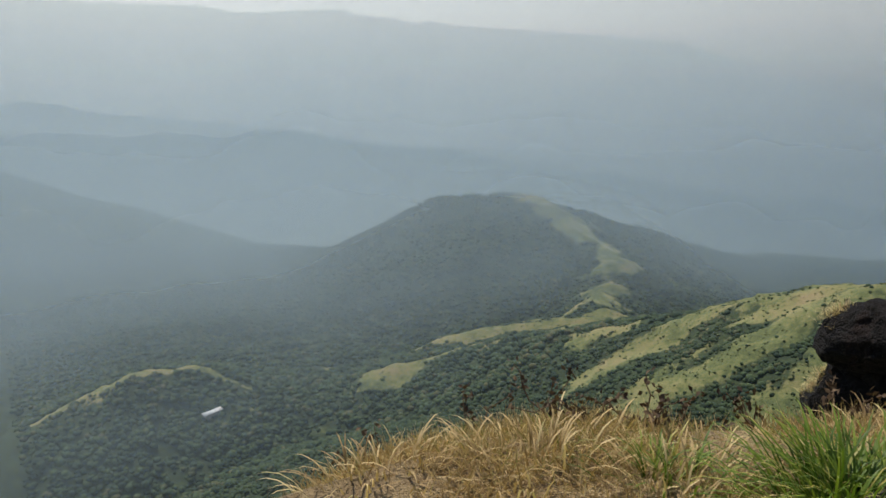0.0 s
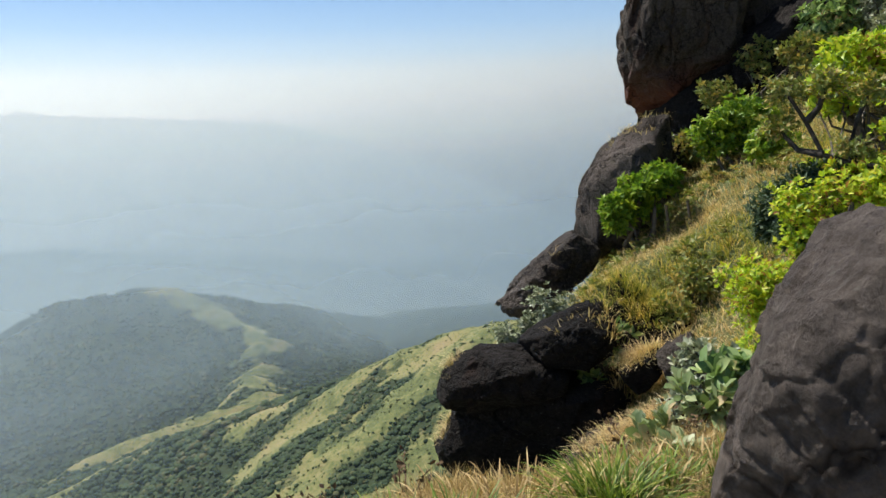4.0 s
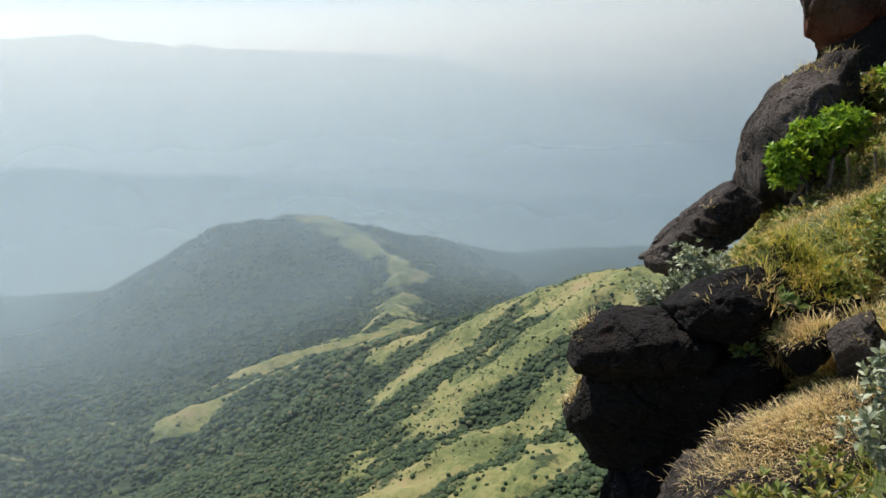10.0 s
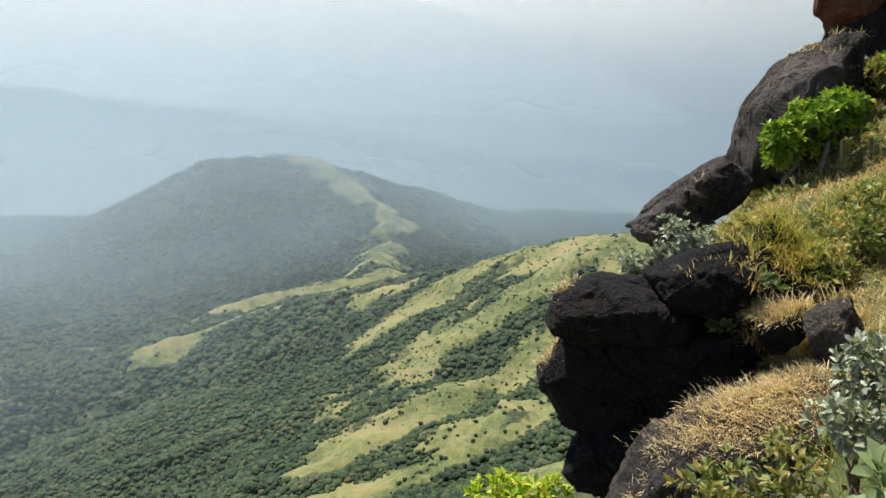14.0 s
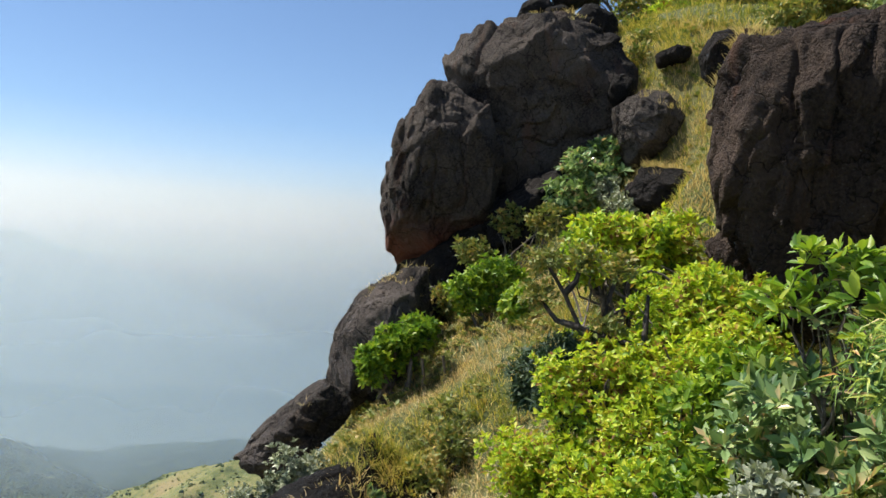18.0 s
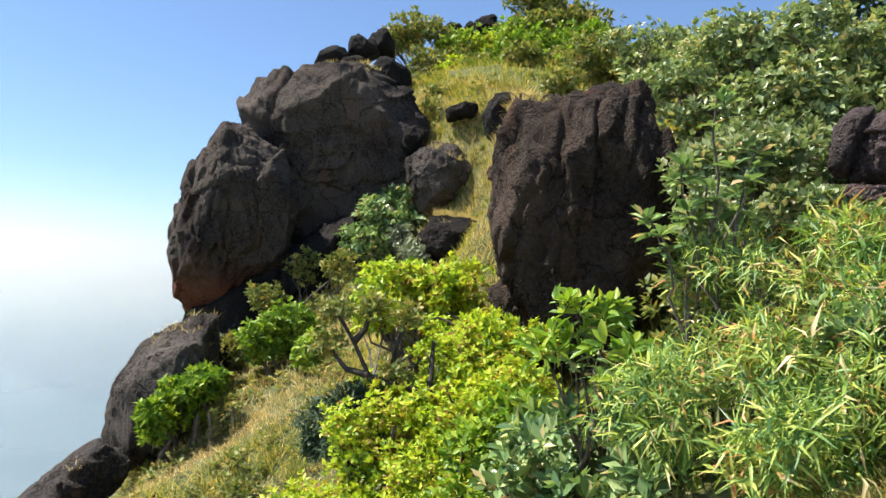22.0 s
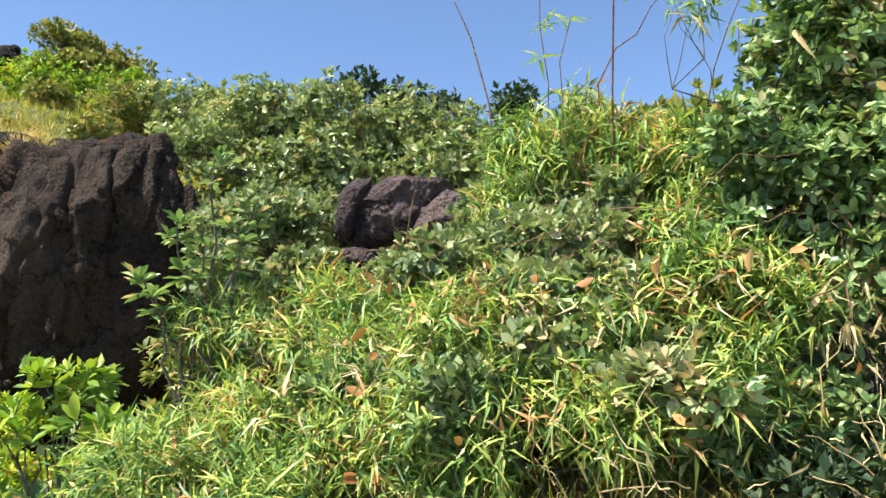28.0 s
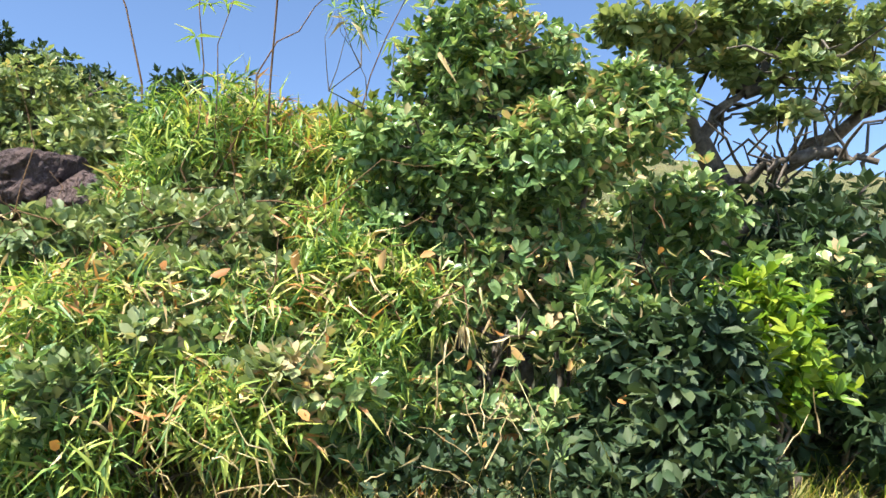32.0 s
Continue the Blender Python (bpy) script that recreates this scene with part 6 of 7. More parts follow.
plant("shrub", "dry yellow-green shrub on the ledge", "shrub", (1.48, 3.47, -1.45),
      [(1.47, 3.54, -0.79, 0.31, 0.31, 0.2), (1.7, 3.52, -0.66, 0.24, 0.24, 0.22), (1.26, 3.36, -0.81, 0.17, 0.17, 0.15), (1.47, 3.54, -0.94, 0.26, 0.26, 0.16), (1.7, 3.52, -0.83, 0.2, 0.2, 0.18), (1.26, 3.36, -0.92, 0.14, 0.14, 0.12)],
      230, 8, 0.0586, 0.45, L_OLIVE, stem=0.02, tv=LEAF_V)
plant("shrub", "bright low plant at the ledge", "plant", (0.98, 3.54, -1.37),
      [(0.98, 3.54, -1.06, 0.15, 0.15, 0.11)],
      60, 7, 0.0678, 0.5, L_BRIGHT, stem=0.015, tv=BROAD_V, whorl=True)
plant("tree", "small yellow-green tree below the ledge", "tree", (0.61, 5.91, -3.73),
      [(0.58, 5.93, -2.68, 0.38, 0.38, 0.2), (0.94, 5.95, -2.59, 0.19, 0.19, 0.15), (0.31, 5.86, -2.8, 0.19, 0.19, 0.13)],
      148, 8, 0.0861, 0.5, L_YELLOW, stem=0.04, tv=LEAF_V, whorl=True)
plant("shrub", "leafy green plant beside the grey rock", "plant", (1.24, 1.82, -0.04),
      [(1.22, 1.84, 0.45, 0.1, 0.1, 0.09), (1.26, 1.8, 0.37, 0.09, 0.09, 0.09)],
      46, 7, 0.075, 0.5, L_MID, stem=0.012, tv=BROAD_V, whorl=True)
plant("plant", "small leafy weed at the rock's foot", "plant", (0.71, 0.82, 0.43),
      [(0.71, 0.82, 0.61, 0.04, 0.04, 0.03)],
      60, 6, 0.0506, 0.5, L_BRIGHT, stem=0.008, tv=BROAD_V, whorl=True)
plant("shrub", "grey-leaved low plant on the ledge", "plant", (0.98, 1.65, 0.07),
      [(1.1, 1.8, 0.4, 0.1, 0.1, 0.1), (0.9, 1.68, 0.34, 0.1, 0.1, 0.07), (0.91, 1.48, 0.35, 0.09, 0.09, 0.06)],
      44, 7, 0.0728, 0.5, L_LANT, stem=0.012, tv=BROAD_V)

plant("shrub", "grey-green leafy shrub beside the reddish rocks", "shrub", (6.3, 1.1, 1.6),
      [(6.36, 0.95, 2.95, 0.36, 0.36, 0.4), (6.58, 0.85, 3.35, 0.34, 0.34, 0.3), (6.15, 1.0, 2.5, 0.4, 0.4, 0.35), (6.11, 1.33, 2.3, 0.35, 0.35, 0.25), (6.17, 1.85, 2.15, 0.4, 0.4, 0.22)],
      1150, 7, 0.085, 0.6, L_LANT, stem=0.02, tv=BROAD_V)
plant("bamboo_clump", "tall yellow-green bamboo leaning over the shrubs", "bamboo", (5.4, 0.75, 1.3),
      [(5.39, 0.62, 2.75, 0.3, 0.3, 0.4), (5.59, 0.6, 3.3, 0.26, 0.26, 0.32), (5.49, 1.3, 1.95, 0.38, 0.38, 0.25)],
      800, 5, 0.15, 0.115, L_BAMBOO, stem=0.012, tv=LONG_V, droop=0.3, spread=1.3)
plant("bamboo_clump", "bamboo leaves in front of the glossy shrub", "bamboo", (4.75, -0.6, 1.1),
      [(4.35, -0.62, 2.22, 0.26, 0.26, 0.2), (4.25, -0.8, 1.98, 0.25, 0.25, 0.2), (4.4, -0.4, 2.05, 0.26, 0.26, 0.2), (4.6, -1.2, 3.55, 0.22, 0.22, 0.12)],
      620, 5, 0.145, 0.12, L_BAMBOO, stem=0.01, tv=LONG_V, droop=0.35, spread=1.3)
plant("shrub", "pale-leaved scrub climbing through the thicket", "shrub", (4.9, 0.3, 1.2),
      [(4.95, 0.55, 2.3, 0.34, 0.34, 0.22), (5.0, 0.15, 2.42, 0.36, 0.36, 0.24), (4.55, 0.0, 2.1, 0.3, 0.3, 0.2), (4.1, 0.35, 1.75, 0.25, 0.25, 0.16), (3.9, -0.2, 1.6, 0.22, 0.22, 0.15)],
      900, 7, 0.08, 0.6, L_LANT, stem=0.015, tv=BROAD_V)
plant("shrub", "grey-green low scrub under the reddish rocks", "shrub", (7.4, 1.9, 1.6),
      [(7.2, 2.61, 2.56, 0.34, 0.34, 0.22), (7.35, 2.13, 2.61, 0.36, 0.36, 0.23), (7.36, 1.69, 2.67, 0.36, 0.36, 0.23), (7.33, 1.35, 2.92, 0.36, 0.36, 0.23), (7.25, 3.03, 2.75, 0.34, 0.34, 0.22), (7.36, 1.12, 3.19, 0.34, 0.34, 0.22)],
      1300, 7, 0.09, 0.6, L_LANT, stem=0.02, tv=BROAD_V)


# ---- special plants ----
def stalks(name, label, category, lines, r0, r1, mat, parts="stalk"):
    root = new(name)
    root.location = tuple(float(a) for a in lines[0][0])
    tagged(root, label, category)
    for ln in lines:
        v, f = tube(np.array(ln, float) - np.array(lines[0][0]), r0, r1, 6)
        part(parts, mesh_from(parts, v, f, mat, True), root)
    return root


def spray(root, at, n, length, width, mat, tv=BROAD_V, outw=0.9, up=0.5):
    """A whorl of leaves round a twig's tip."""
    off = np.array(root.location)
    p = np.tile(np.array(at, float) - off, (n, 1))
    a = np.linspace(0, 2 * np.pi, n, endpoint=False) + rng.uniform(0, 6)
    along = unit(np.c_[np.cos(a) * outw, np.sin(a) * outw, np.full(n, up)] + rng.normal(0, 0.2, (n, 3)))
    face = unit(np.array([0, 0, 1.0]) + rng.normal(0, 0.25, (n, 3)))
    s = length * rng.uniform(0.7, 1.1, n)
    v, f = scatter(tv, SHAPES[len(tv)], p, along, face, s, s * width)
    part("leaf_whorl", mesh_from("leaf_whorl", v, f, mat), root)


# gnarled tree at the end of the thicket: trunk, crooked limbs, sparse leathery crown
TRUNK = [(5.9, -3.6, 1.3), (5.83, -3.58, 2.29), (5.84, -3.49, 2.61), (5.69, -3.67, 2.76), (5.72, -3.53, 2.99), (5.71, -3.35, 3.39)]
tree = stalks("tree", "gnarled spreading tree with mossy limbs and sparse leathery leaves", "tree", [TRUNK], 0.13, 0.08, BARK, "trunk")
off = np.array(TRUNK[0])
BOUGHS = [((5.72, -3.53, 2.99), (5.34, -3.84, 3.16)), ((5.34, -3.84, 3.16), (5.0, -4.3, 3.05)), ((5.71, -3.35, 3.39), (5.7, -3.0, 3.75)), ((5.71, -3.35, 3.39), (5.54, -3.65, 3.75)),
         ((5.54, -3.65, 3.75), (5.18, -4.1, 3.85)), ((5.69, -3.67, 2.76), (5.5, -4.1, 3.3)), ((5.5, -4.1, 3.3), (5.1, -4.7, 3.6)), ((5.54, -3.65, 3.75), (5.8, -3.9, 4.1))]
for a, b in BOUGHS:
    v, f = tube(bend(a, b, 0.05, 0.09, 8) - off, 0.06, 0.022, 6)
    limb = part("limb", mesh_from("limb", v, f, BARK, True), tree)
    vs, fs, n0 = [], [], 0
    for _ in range(9):
        t = rng.uniform(0.3, 1)
        s = np.array(a) + (np.array(b) - np.array(a)) * t
        tv_, tf_ = tube(bend(s, s + rng.normal(0, 0.3, 3) + np.array([0, 0, 0.22]), 0.05, 0.1, 5) - off, 0.016, 0.005, 5)
        vs.append(tv_)
        fs.append(tf_ + n0)
        n0 += len(tv_)
    tagged(part("branchwork", mesh_from("branchwork", np.concatenate(vs), np.concatenate(fs), BARK, True), limb), kind="stuff")
CROWN = [(5.53, -2.75, 4.08, 0.42, 0.42, 0.15), (5.57, -3.3, 4.23, 0.45, 0.45, 0.16), (5.51, -3.75, 4.26, 0.45, 0.45, 0.16), (5.35, -4.13, 4.18, 0.45, 0.45, 0.16), (5.14, -4.38, 4.03, 0.45, 0.45, 0.16), (5.42, -2.95, 3.77, 0.3, 0.3, 0.11), (5.43, -3.52, 3.9, 0.3, 0.3, 0.11), (5.24, -3.95, 3.76, 0.3, 0.3, 0.11), (5.09, -4.29, 3.58, 0.32, 0.32, 0.12), (5.35, -3.8, 3.46, 0.22, 0.22, 0.08), (5.39, -2.56, 3.61, 0.3, 0.3, 0.11)]
v, f = leaves(clumped([(x - off[0], y - off[1], z - off[2], a, b, c) for x, y, z, a, b, c in CROWN], 6, 0.5), 1500, 7, 0.105, 0.45, tv=BROAD_V, inner=0.4, low=-0.5, whorl=True)
part("foliage", mesh_from("foliage", v, f, L_LEATHER), tree)

# sapling with whorled leaves in front of the tall boulder
TIPS = [(5.09, 2.77, 3.28), (4.97, 2.98, 2.79), (4.9, 3.2, 2.42), (5.31, 2.68, 2.58), (5.3, 2.56, 2.93), (4.97, 2.89, 2.47), (5.2, 2.9, 2.66), (4.85, 3.05, 2.25), (5.15, 2.6, 2.75)]
sap = stalks("sapling", "young tree with pale stems and whorls of bright leaves", "plant", [bend((5.1, 2.85, 0.9), t, 0.03, 0.04, 8) for t in TIPS], 0.016, 0.007, BARK)
for t in TIPS:
    for k in range(3):
        spray(sap, np.array(t) - np.array([0, 0, 0.07 * k]) + rng.normal(0, 0.03, 3), 8, 0.15, 0.38, L_MID, up=0.5 - 0.25 * k)
TIPS = [(4.45, 3.3, 1.62), (4.3, 3.45, 1.45), (4.6, 3.2, 1.5), (4.75, 3.3, 1.72), (4.35, 3.15, 1.3), (4.55, 3.5, 1.35)]
sap = stalks("sapling", "young plant with whorls of glossy leaves", "plant", [bend((4.5, 3.3, 0.2), t, 0.03, 0.04, 7) for t in TIPS], 0.012, 0.006, BARK)
for t in TIPS:
    for k in range(3):
        spray(sap, np.array(t) - np.array([0, 0, 0.06 * k]) + rng.normal(0, 0.03, 3), 7, 0.13, 0.36, L_MID, up=0.5 - 0.25 * k)

# reeds, bare culms and a dry sprig over the thicket
stalks("reed", "tall bare reddish reed above the thicket", "reed", [[(5.2, 0.0, 0.8), (5.17, -0.02, 2.0), (5.14, -0.04, 2.68), (4.95, -0.08, 3.4), (4.72, -0.14, 4.1), (4.6, -0.17, 4.5)]], 0.01, 0.005, BARK_RED)
stalks("reed", "thin bare stem against the sky", "reed", [[(7.7, 1.1, 2.2), (7.6, 1.2, 4.4), (7.5, 1.35, 5.1), (7.45, 1.5, 5.5)]], 0.012, 0.006, BARK_RED)
culms = stalks("bamboo_culm", "slender arching bamboo culms with hanging leaf sprays", "bamboo",
               [bend((5.3, -0.7, 1.2), (5.0, -0.85, 3.75), 0.02, 0.02, 9), bend((5.3, 0.3, 1.4), (4.95, 0.34, 4.2), 0.02, 0.02, 9), bend((5.3, -0.1, 1.5), (4.85, -0.9, 3.95), 0.08, 0.02, 9),
                bend((5.4, 0.5, 1.5), (5.0, 0.15, 3.95), 0.04, 0.02, 9), bend((5.2, 0.35, 2.6), (4.9, -0.45, 4.0), 0.12, 0.02, 9)], 0.008, 0.003, BARK_RED, "culm")
for t, n in (((4.95, 0.34, 4.2), 8), ((5.0, 0.34, 3.95), 7), ((5.05, 0.33, 3.7), 7), ((5.0, -0.85, 3.75), 9), ((4.95, -0.95, 3.7), 9), ((4.85, -0.9, 3.95), 9), ((5.0, -1.05, 3.62), 8), ((5.0, 0.15, 3.95), 6), ((4.95, -0.2, 4.05), 6), ((5.1, 0.3, 3.5), 8), ((5.12, 0.28, 3.35), 8)):
    spray(culms, np.array(t) + rng.normal(0, 0.04, 3), n, 0.17, 0.14, L_BAMBOO, LONG_V, 0.9, 0.1)
dry = stalks("dry_sprig", "withered straw-coloured leaf cluster hanging in the thicket", "plant", [[(4.12, -1.06, 2.05), (4.08, -1.07, 1.9), (4.09, -1.05, 1.76)], [(4.12, -1.06, 2.05), (4.0, -0.98, 2.0), (3.95, -0.85, 1.96)]], 0.006, 0.003, BARK_RED)
spray(dry, (4.09, -1.05, 1.86), 14, 0.16, 0.14, G_DRY, LONG_V, 0.35, -0.9)

def tangle(label, n, x0, x1, y0, y1, z0, z1, reach, mat):
    """Thin dry twigs criss-crossing the front of the thicket."""
    vs, fs, n0 = [], [], 0
    for _ in range(n):
        a = np.array([rng.uniform(x0, x1), rng.uniform(y0, y1), rng.uniform(z0, z1)])
        b = a + rng.normal(0, 1, 3) * np.array([0.25, 0.6, 0.8]) * reach * rng.uniform(0.5, 1.2)
        v, f = tube(bend(a, b, 0.04, 0.06, 6), rng.uniform(0.0025, 0.005), 0.0015, 5)
        vs.append(v)
        fs.append(f + n0)
        n0 += len(v)
    tagged(new("dry_twigs", mesh_from("dry_twigs", np.concatenate(vs), np.concatenate(fs), mat, True)), label, "twigs", kind="stuff")


tangle("tangled dry brown twigs in the thicket", 190, 4.0, 4.7, -2.4, 1.4, 1.2, 2.5, 0.45, BARK_RED)
tangle("dry straw-coloured stems at the thicket's foot", 150, 3.45, 4.0, -2.5, 0.4, 0.9, 1.45, 0.28, G_DRY)
n = 700
p = np.c_[rng.uniform(3.6, 4.5, n), rng.uniform(-2.4, 1.6, n), rng.uniform(0.95, 2.2, n)]
v, f = scatter(LONG_V, LONG_F, p, unit(rand_dirs(n) + np.array([0, 0, -0.9])), rand_dirs(n), rng.uniform(0.07, 0.15, n), 0.014)
tagged(new("withered_leaves", mesh_from("withered_leaves", v, f, G_DRY)), "withered straw leaves caught in the thicket", "leaves", kind="stuff")
v, f = scatter(BROAD_V, BROAD_F, p[::5] + (0.03, 0.02, 0.01), unit(rand_dirs(n)[::5] + np.array([0, 0, -0.4])), rand_dirs(len(p[::5])), rng.uniform(0.06, 0.11, len(p[::5])), 0.045)
tagged(new("withered_leaves", mesh_from("withered_leaves", v, f, L_RUST)), "rust-orange dead leaves among the green", "leaves", kind="stuff")

# dark crooked shrub beside the yellow one
KNOT = [(5.6, 6.3, -0.9), (5.52, 6.22, 0.3), (5.49, 6.24, 0.77), (5.27, 6.57, 0.8), (5.1, 6.83, 0.9), (5.03, 7.04, 1.25), (4.92, 7.25, 1.58)]
knot = stalks("shrub", "dark crooked shrub with bare twisted branches and sparse leaves", "shrub", [KNOT, [KNOT[3], (5.34, 6.72, 1.0), (5.41, 6.74, 1.25), (5.5, 6.7, 1.5)], [KNOT[4], (4.95, 7.05, 0.95), (4.85, 7.3, 1.2)],
              [KNOT[5], (5.15, 7.0, 1.4), (5.2, 6.98, 1.6)], [KNOT[2], (5.6, 6.35, 1.0), (5.66, 6.4, 1.3)]], 0.045, 0.02, BARK_DARK, "branch")
v, f = leaves([(x - 5.6, y - 6.3, z + 0.9, a, a, a * 0.7) for x, y, z, a in ((4.9, 7.28, 1.62, 0.3), (5.22, 6.98, 1.66, 0.24), (5.5, 6.7, 1.55, 0.26), (4.85, 7.3, 1.2, 0.24), (5.25, 6.6, 0.95, 0.22))], 420, 6, 0.07, 0.5, inner=0.2)
part("foliage", mesh_from("foliage", v, f, L_OLIVE), knot)

# furry stub plants on the slope
for x, y, z in ((6.05, 12.48, -0.75), (6.4, 12.33, -0.68)):
    st = stalks("stub_plant", "short upright mossy plant stub in the slope grass", "plant", [[(x, y, z), (x - 0.02, y, z + 0.25), (x - 0.06, y, z + 0.5)]], 0.035, 0.03, BARK)
    n = 160
    p = np.c_[rng.normal(0, 0.02, n), rng.normal(0, 0.02, n), rng.uniform(0, 0.52, n)]
    v, f = scatter(LEAF_V, LEAF_F, p, unit(rand_dirs(n) * np.array([1, 1, 0.4]) + np.array([0, 0, 0.4])), rand_dirs(n), 0.09, 0.02)
    part("leaf_whorl", mesh_from("leaf_whorl", v, f, L_OLIVE), st)
stalks("succulent", "pale upright succulent on the crag's crest", "plant", [[(11.67, 19.75, 8.3), (11.62, 19.7, 8.95)], [(11.7, 19.75, 8.3), (11.85, 19.7, 8.85)], [(11.7, 19.75, 8.3), (11.75, 19.7, 9.0)]], 0.05, 0.02, L_SILVER)


# ---- grasses ----
def tuft(x, y, n, length, label, mat, wide=0.1, lean=0.9, width=0.006):
    """A tussock of arching blades."""
    o = rng.normal(0, wide, (n, 2))
    xy = o + (x, y)
    p = np.c_[xy, ground_heights(xy) - 0.01]
    along = unit(np.array([0, 0, 1.0]) + np.c_[o / wide, np.zeros(n)] * lean * 0.5 + rng.normal(0, 0.28, (n, 3)))
    s = length * rng.uniform(0.5, 1.15, n)
    side = unit(np.cross(along, np.array([0, 0, 1.0])))
    v, f = scatter(ARCH_V, ARCH_F, p, along, unit(np.cross(side, along)), s, width)
    return tagged(new("grass_tuft", mesh_from("grass_tuft", v, f, mat)), label, "grass", kind="stuff")


for x, y, n, ln in ((-0.05, 0.95, 520, 0.21), (0.1, 1.02, 200, 0.17), (0.52, 1.2, 380, 0.16), (0.7, 1.27, 140, 0.1), (-0.4, 1.05, 90, 0.1), (0.9, 1.3, 90, 0.08), (0.75, 0.95, 60, 0.07)):
    tuft(x, y, n, ln, "green grass tuft on the ledge", G_GREEN, 0.06)
for x, y in ((0.0, 0.93), (0.55, 1.18), (-0.35, 1.0), (0.25, 1.25), (-0.7, 1.05), (-1.1, 1.0), (0.9, 1.2)):
    tuft(x, y, 90, 0.12, "dead straw blades among the ledge grass", G_TAN, 0.11)
q = in_box(-2.2, 2.2, 0.1, 2.1, 26000)
q = q[(q[:, 0] * 0.5 + q[:, 1] > 0.25) & (q[:, 1] < 1.8 + 0.1 * q[:, 0]) & (fbm(np.c_[q, np.zeros(len(q))], 2.6, 3, 8.0) > -0.22)]
grass("dry_grass", "dry straw-coloured grass covering the ledge", q, 0.075, 0.0026, G_TAN, 1.0, 4, spread=0.04)
q = in_box(-2.0, 2.0, 0.95, 1.8, 900)
grass("grass_stems", "tall dry grass stems on the ledge edge", q, 0.1, 0.002, G_TAN, 0.5, 1)

# dark weeds with seed heads along the edge
for x, y in ((-0.75, 1.45), (-0.63, 1.41), (-0.51, 1.45), (-0.39, 1.49), (-1.23, 1.33), (-0.19, 1.49), (0.01, 1.53), (-1.39, 1.25), (0.77, 1.65), (0.97, 1.69), (1.13, 1.65), (1.33, 1.69), (1.49, 1.57), (-0.45, 1.33), (-0.99, 1.41)):
    z = float(ground_heights(np.array([[x, y]]))[0])
    h = rng.uniform(0.08, 0.16)
    lines = [bend((x, y, z), (x + rng.normal(0, 0.07), y + rng.normal(0, 0.07), z + h * rng.uniform(0.7, 1)), 0.02, 0.05, 6) for _ in range(4)]
    wd = stalks("weed", "dry dark weed with seed heads at the ledge edge", "plant", lines, 0.003, 0.0015, G_SEED)
    n = 46
    tips = np.array([ln[rng.integers(3, 6)] for ln in lines for _ in range(n // 4)]) - np.array(lines[0][0])
    v, f = scatter(LEAF_V, LEAF_F, tips + rng.normal(0, 0.012, tips.shape), rand_dirs(len(tips)), rand_dirs(len(tips)), 0.022, 0.014)
    tagged(part("seed_head", mesh_from("seed_head", v, f, G_SEED), wd), kind="stuff")


def clumps(name, label, xy, per, length, width, mat, wide, down, z=None):
    """Tussocks whose blades hang downhill."""
    n = len(xy)
    q = np.repeat(xy, per, 0)
    o = rng.normal(0, wide, q.shape)
    q = q + o
    z = ground_heights(q) if z is None else np.repeat(z, per)
    along = unit(np.c_[o / wide * 0.45, np.ones(len(q))] + np.array(down) + rng.normal(0, 0.25, (len(q), 3)))
    s = np.repeat(length * rng.uniform(0.6, 1.3, n), per) * rng.uniform(0.6, 1.1, len(q))
    side = unit(np.cross(along, np.array([0, 0, 1.0])))
    v, f = scatter(BLADE_V, BLADE_F, np.c_[q, z - 0.02], along, unit(np.cross(side, along)), s, width)
    return tagged(new(name, mesh_from(name, v, f, mat)), label, "grass", kind="stuff")


q = in_box(2.5, 16, 6.0, 20, 8500)
patch = fbm(np.c_[q, np.zeros(len(q))], 0.5, 3, 3.0)
clumps("hill_grass", "olive-green tussock grass hanging on the steep hillside", q[patch < -0.08], 11, 0.27, 0.014, G_OLIVE, 0.09, (-0.55, -0.3, 0))
clumps("straw_grass", "straw-coloured grass patches on the hillside", q[patch >= -0.08], 11, 0.24, 0.013, G_DRY, 0.09, (-0.5, -0.3, 0))
q = in_box(13, 30, 9, 26, 5200)
clumps("hilltop_grass", "yellow-green grass on the hilltop", q, 7, 0.3, 0.02, G_OLIVE, 0.14, (-0.3, -0.2, 0))
q = in_box(2.7, 3.7, -2.8, 1.5, 1500)
clumps("straw_grass", "dry straw tussocks at the thicket's foot", q, 9, 0.24, 0.004, G_DRY, 0.06, (-0.3, 0, 0))
q = in_box(2.7, 3.8, -2.8, 1.4, 420)
clumps("verge_grass", "green grass blades at the thicket's foot", q, 10, 0.3, 0.0045, G_OLIVE, 0.06, (-0.3, 0, 0))
q = in_box(2.9, 3.9, -2.6, 1.4, 900)
grass("leaf_litter", "dry fallen bamboo leaves under the thicket", q, 0.16, 0.02, G_DRY, 2.2, 2)
q = in_box(2.0, 7.5, -4.5, 7.0, 2200)
clumps("verge_grass", "rough green and straw grass under the thicket", q, 8, 0.3, 0.01, G_GREEN, 0.07, (-0.4, 0, 0))
q = in_box(6.5, 15, -2, 8, 3200)
clumps("hillside_grass", "rough green grass between the hillside shrubs", q, 9, 0.4, 0.013, G_OLIVE, 0.1, (-0.4, 0, 0))


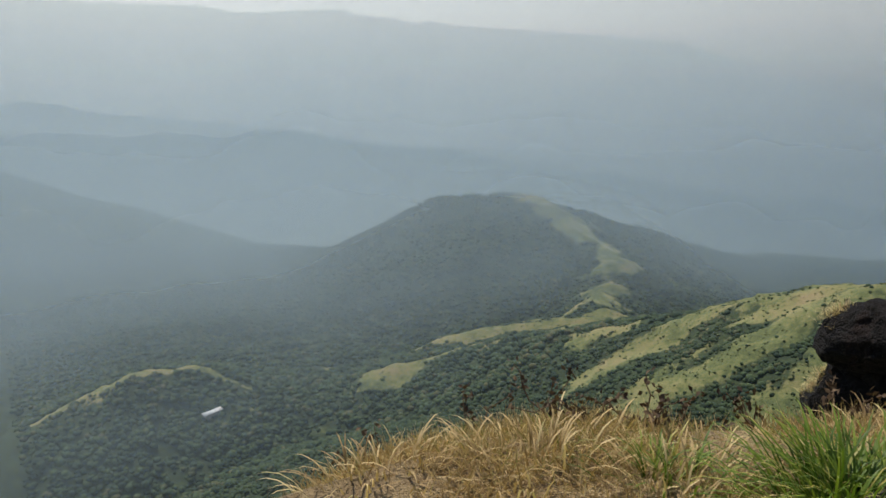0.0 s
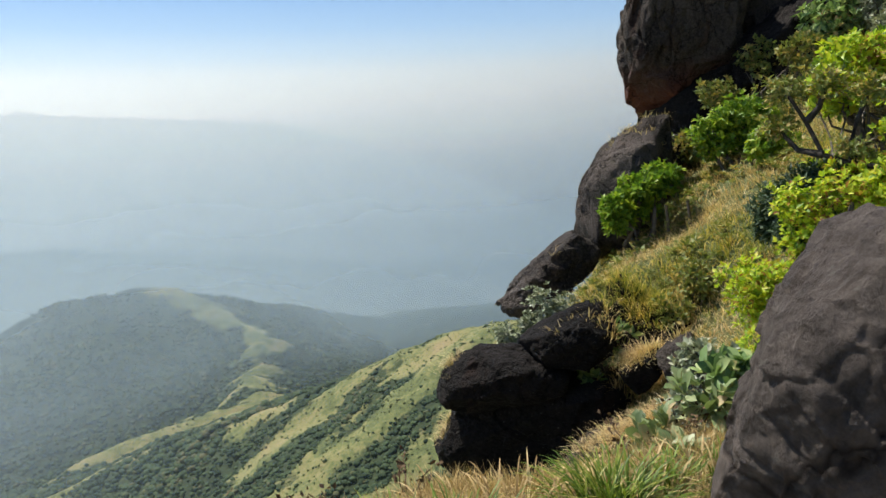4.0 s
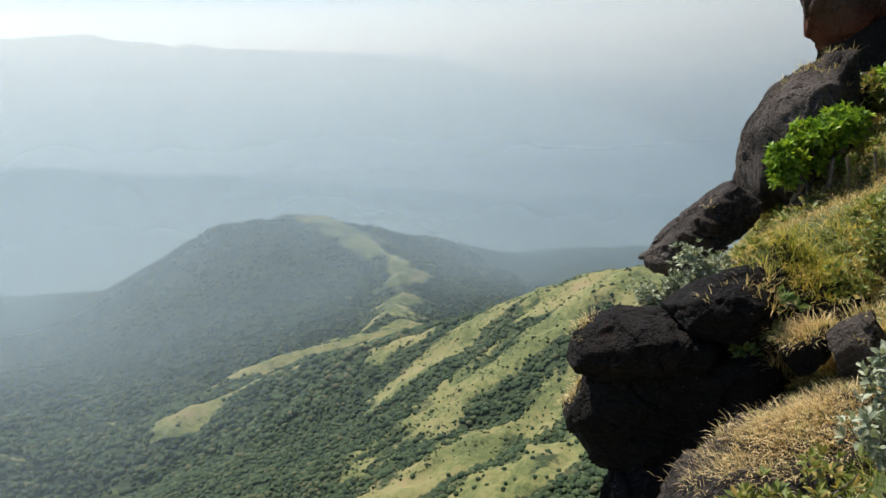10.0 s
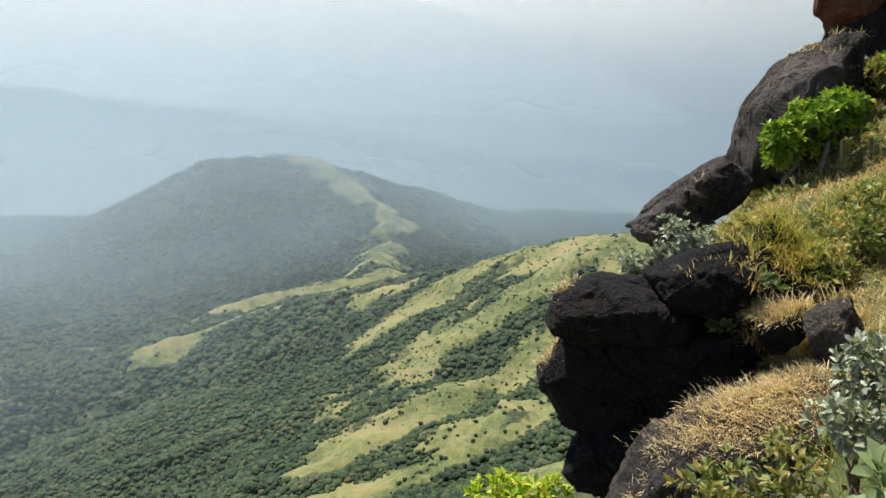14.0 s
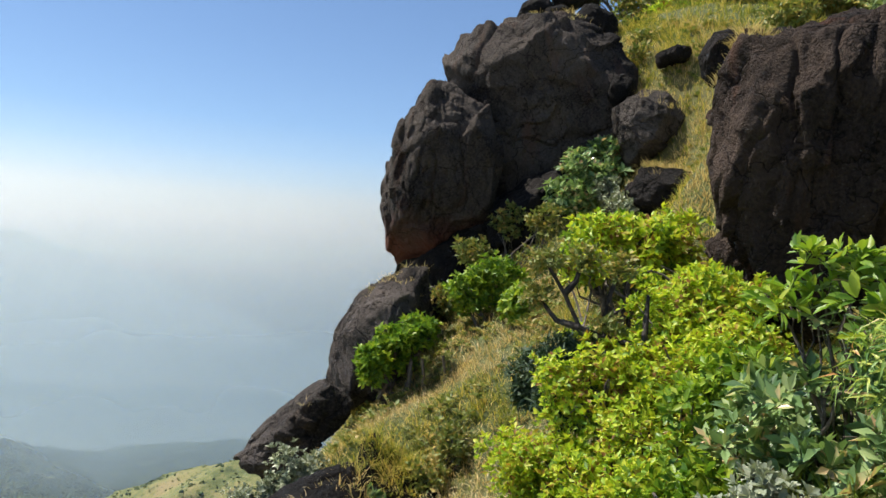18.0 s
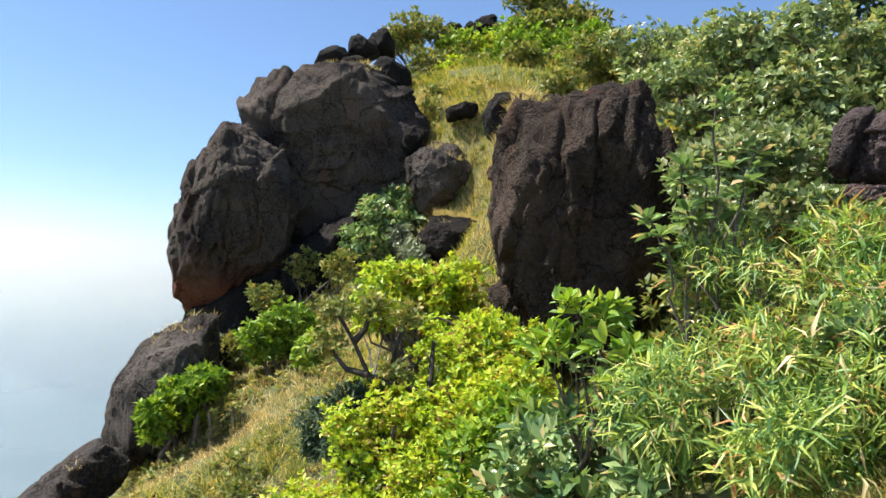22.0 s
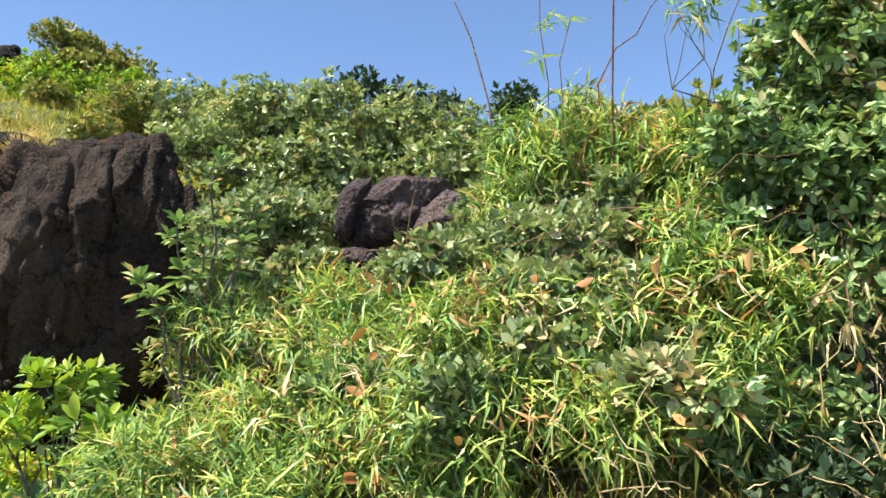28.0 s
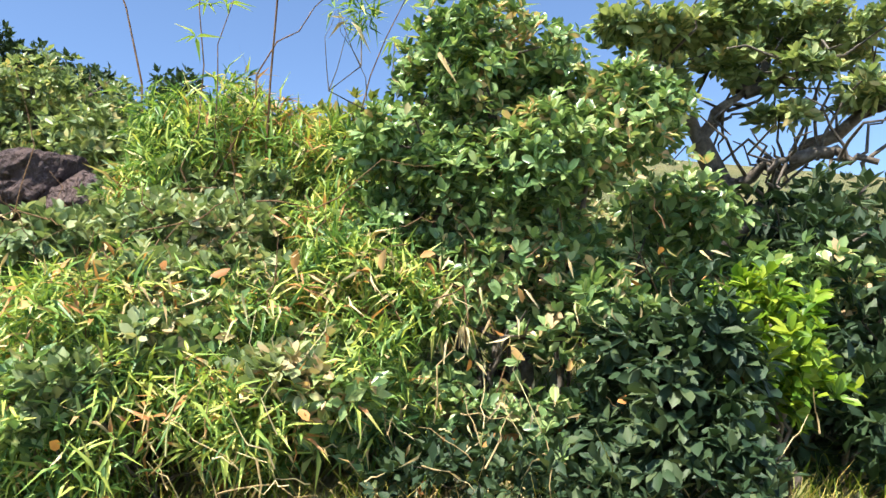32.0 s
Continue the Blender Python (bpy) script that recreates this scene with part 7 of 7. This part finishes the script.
def herbs(n):
    """Low leafy herbs in the slope grass, a rosette each."""
    q = in_box(3.5, 16, 6.5, 19, n)
    q = q[fbm(np.c_[q, np.zeros(len(q))], 0.8, 3, 14.0) > 0.05]
    per = 9
    p = np.repeat(np.c_[q, ground_heights(q) + rng.uniform(0.04, 0.2, len(q))], per, 0)
    turn = rng.uniform(0, 2 * np.pi, len(p))
    along = unit(np.c_[np.cos(turn), np.sin(turn), rng.uniform(0.0, 1.2, len(p))])
    s = np.repeat(rng.uniform(0.07, 0.16, len(q)), per) * rng.uniform(0.7, 1.2, len(p))
    v, f = scatter(LEAF_V, LEAF_F, p, along, unit(np.array([0, 0, 1.0]) + rand_dirs(len(p)) * 0.4), s, s * 0.45)
    tagged(new("herbs", mesh_from("herbs", v, f, L_OLIVE)), "low leafy green herbs among the hillside grass", "herbs", kind="stuff")


herbs(5200)


def cap(name, label, x, y, rx, ry, n, length, mat, down=(-0.4, -0.4, 0)):
    """Grass growing on top of rocks: rooted where a plumb line meets the rock."""
    xy = np.c_[rng.normal(x, rx, n), rng.normal(y, ry, n)]
    best = ground_heights(xy)
    for ob in ROCKS:
        c = ob.matrix_world.translation
        if math.hypot(c.x - x, c.y - y) > 3.5:
            continue
        inv = ob.matrix_world.inverted()
        for i, (a, b) in enumerate(xy):
            hit, loc, nor, _ = ob.ray_cast(inv @ Vector((a, b, c.z + 6)), Vector((0, 0, -1)))
            if hit:
                best[i] = max(best[i], (ob.matrix_world @ loc).z)
    clumps(name, label, xy, 9, length, 0.009, mat, 0.05, down, best)


bpy.context.view_layer.update()
cap("straw_cap", "straw grass on the overhanging rock", 1.42, 9.95, 0.09, 0.25, 90, 0.13, G_DRY)
cap("straw_cap", "dry matted grass on the sloping slab", 3.0, 6.9, 0.42, 0.36, 900, 0.13, G_DRY)
cap("straw_cap", "dry grass hanging over the angular rocks", 4.0, 8.7, 0.35, 0.3, 330, 0.26, G_DRY)
cap("straw_cap", "golden grass hanging into the dark cleft", 4.3, 10.0, 0.45, 0.4, 380, 0.3, G_OLIVE)
cap("straw_cap", "dry grass on the rock ledge", 3.9, 12.2, 0.45, 0.4, 120, 0.3, G_DRY)
cap("straw_cap", "dry grass on the crest of the dome", 12.6, 18.2, 0.4, 0.4, 60, 0.25, G_DRY)
cap("straw_cap", "straw grass tuft on the tall boulder's shoulder", 7.8, 7.3, 0.13, 0.2, 70, 0.2, G_DRY)
cap("straw_cap", "straw grass over the slope boulder", 12.9, 13.7, 0.5, 0.4, 160, 0.28, G_DRY)
cap("straw_cap", "dry grass in the slab's crevices", 6.6, 15.4, 0.3, 0.4, 60, 0.22, G_DRY)
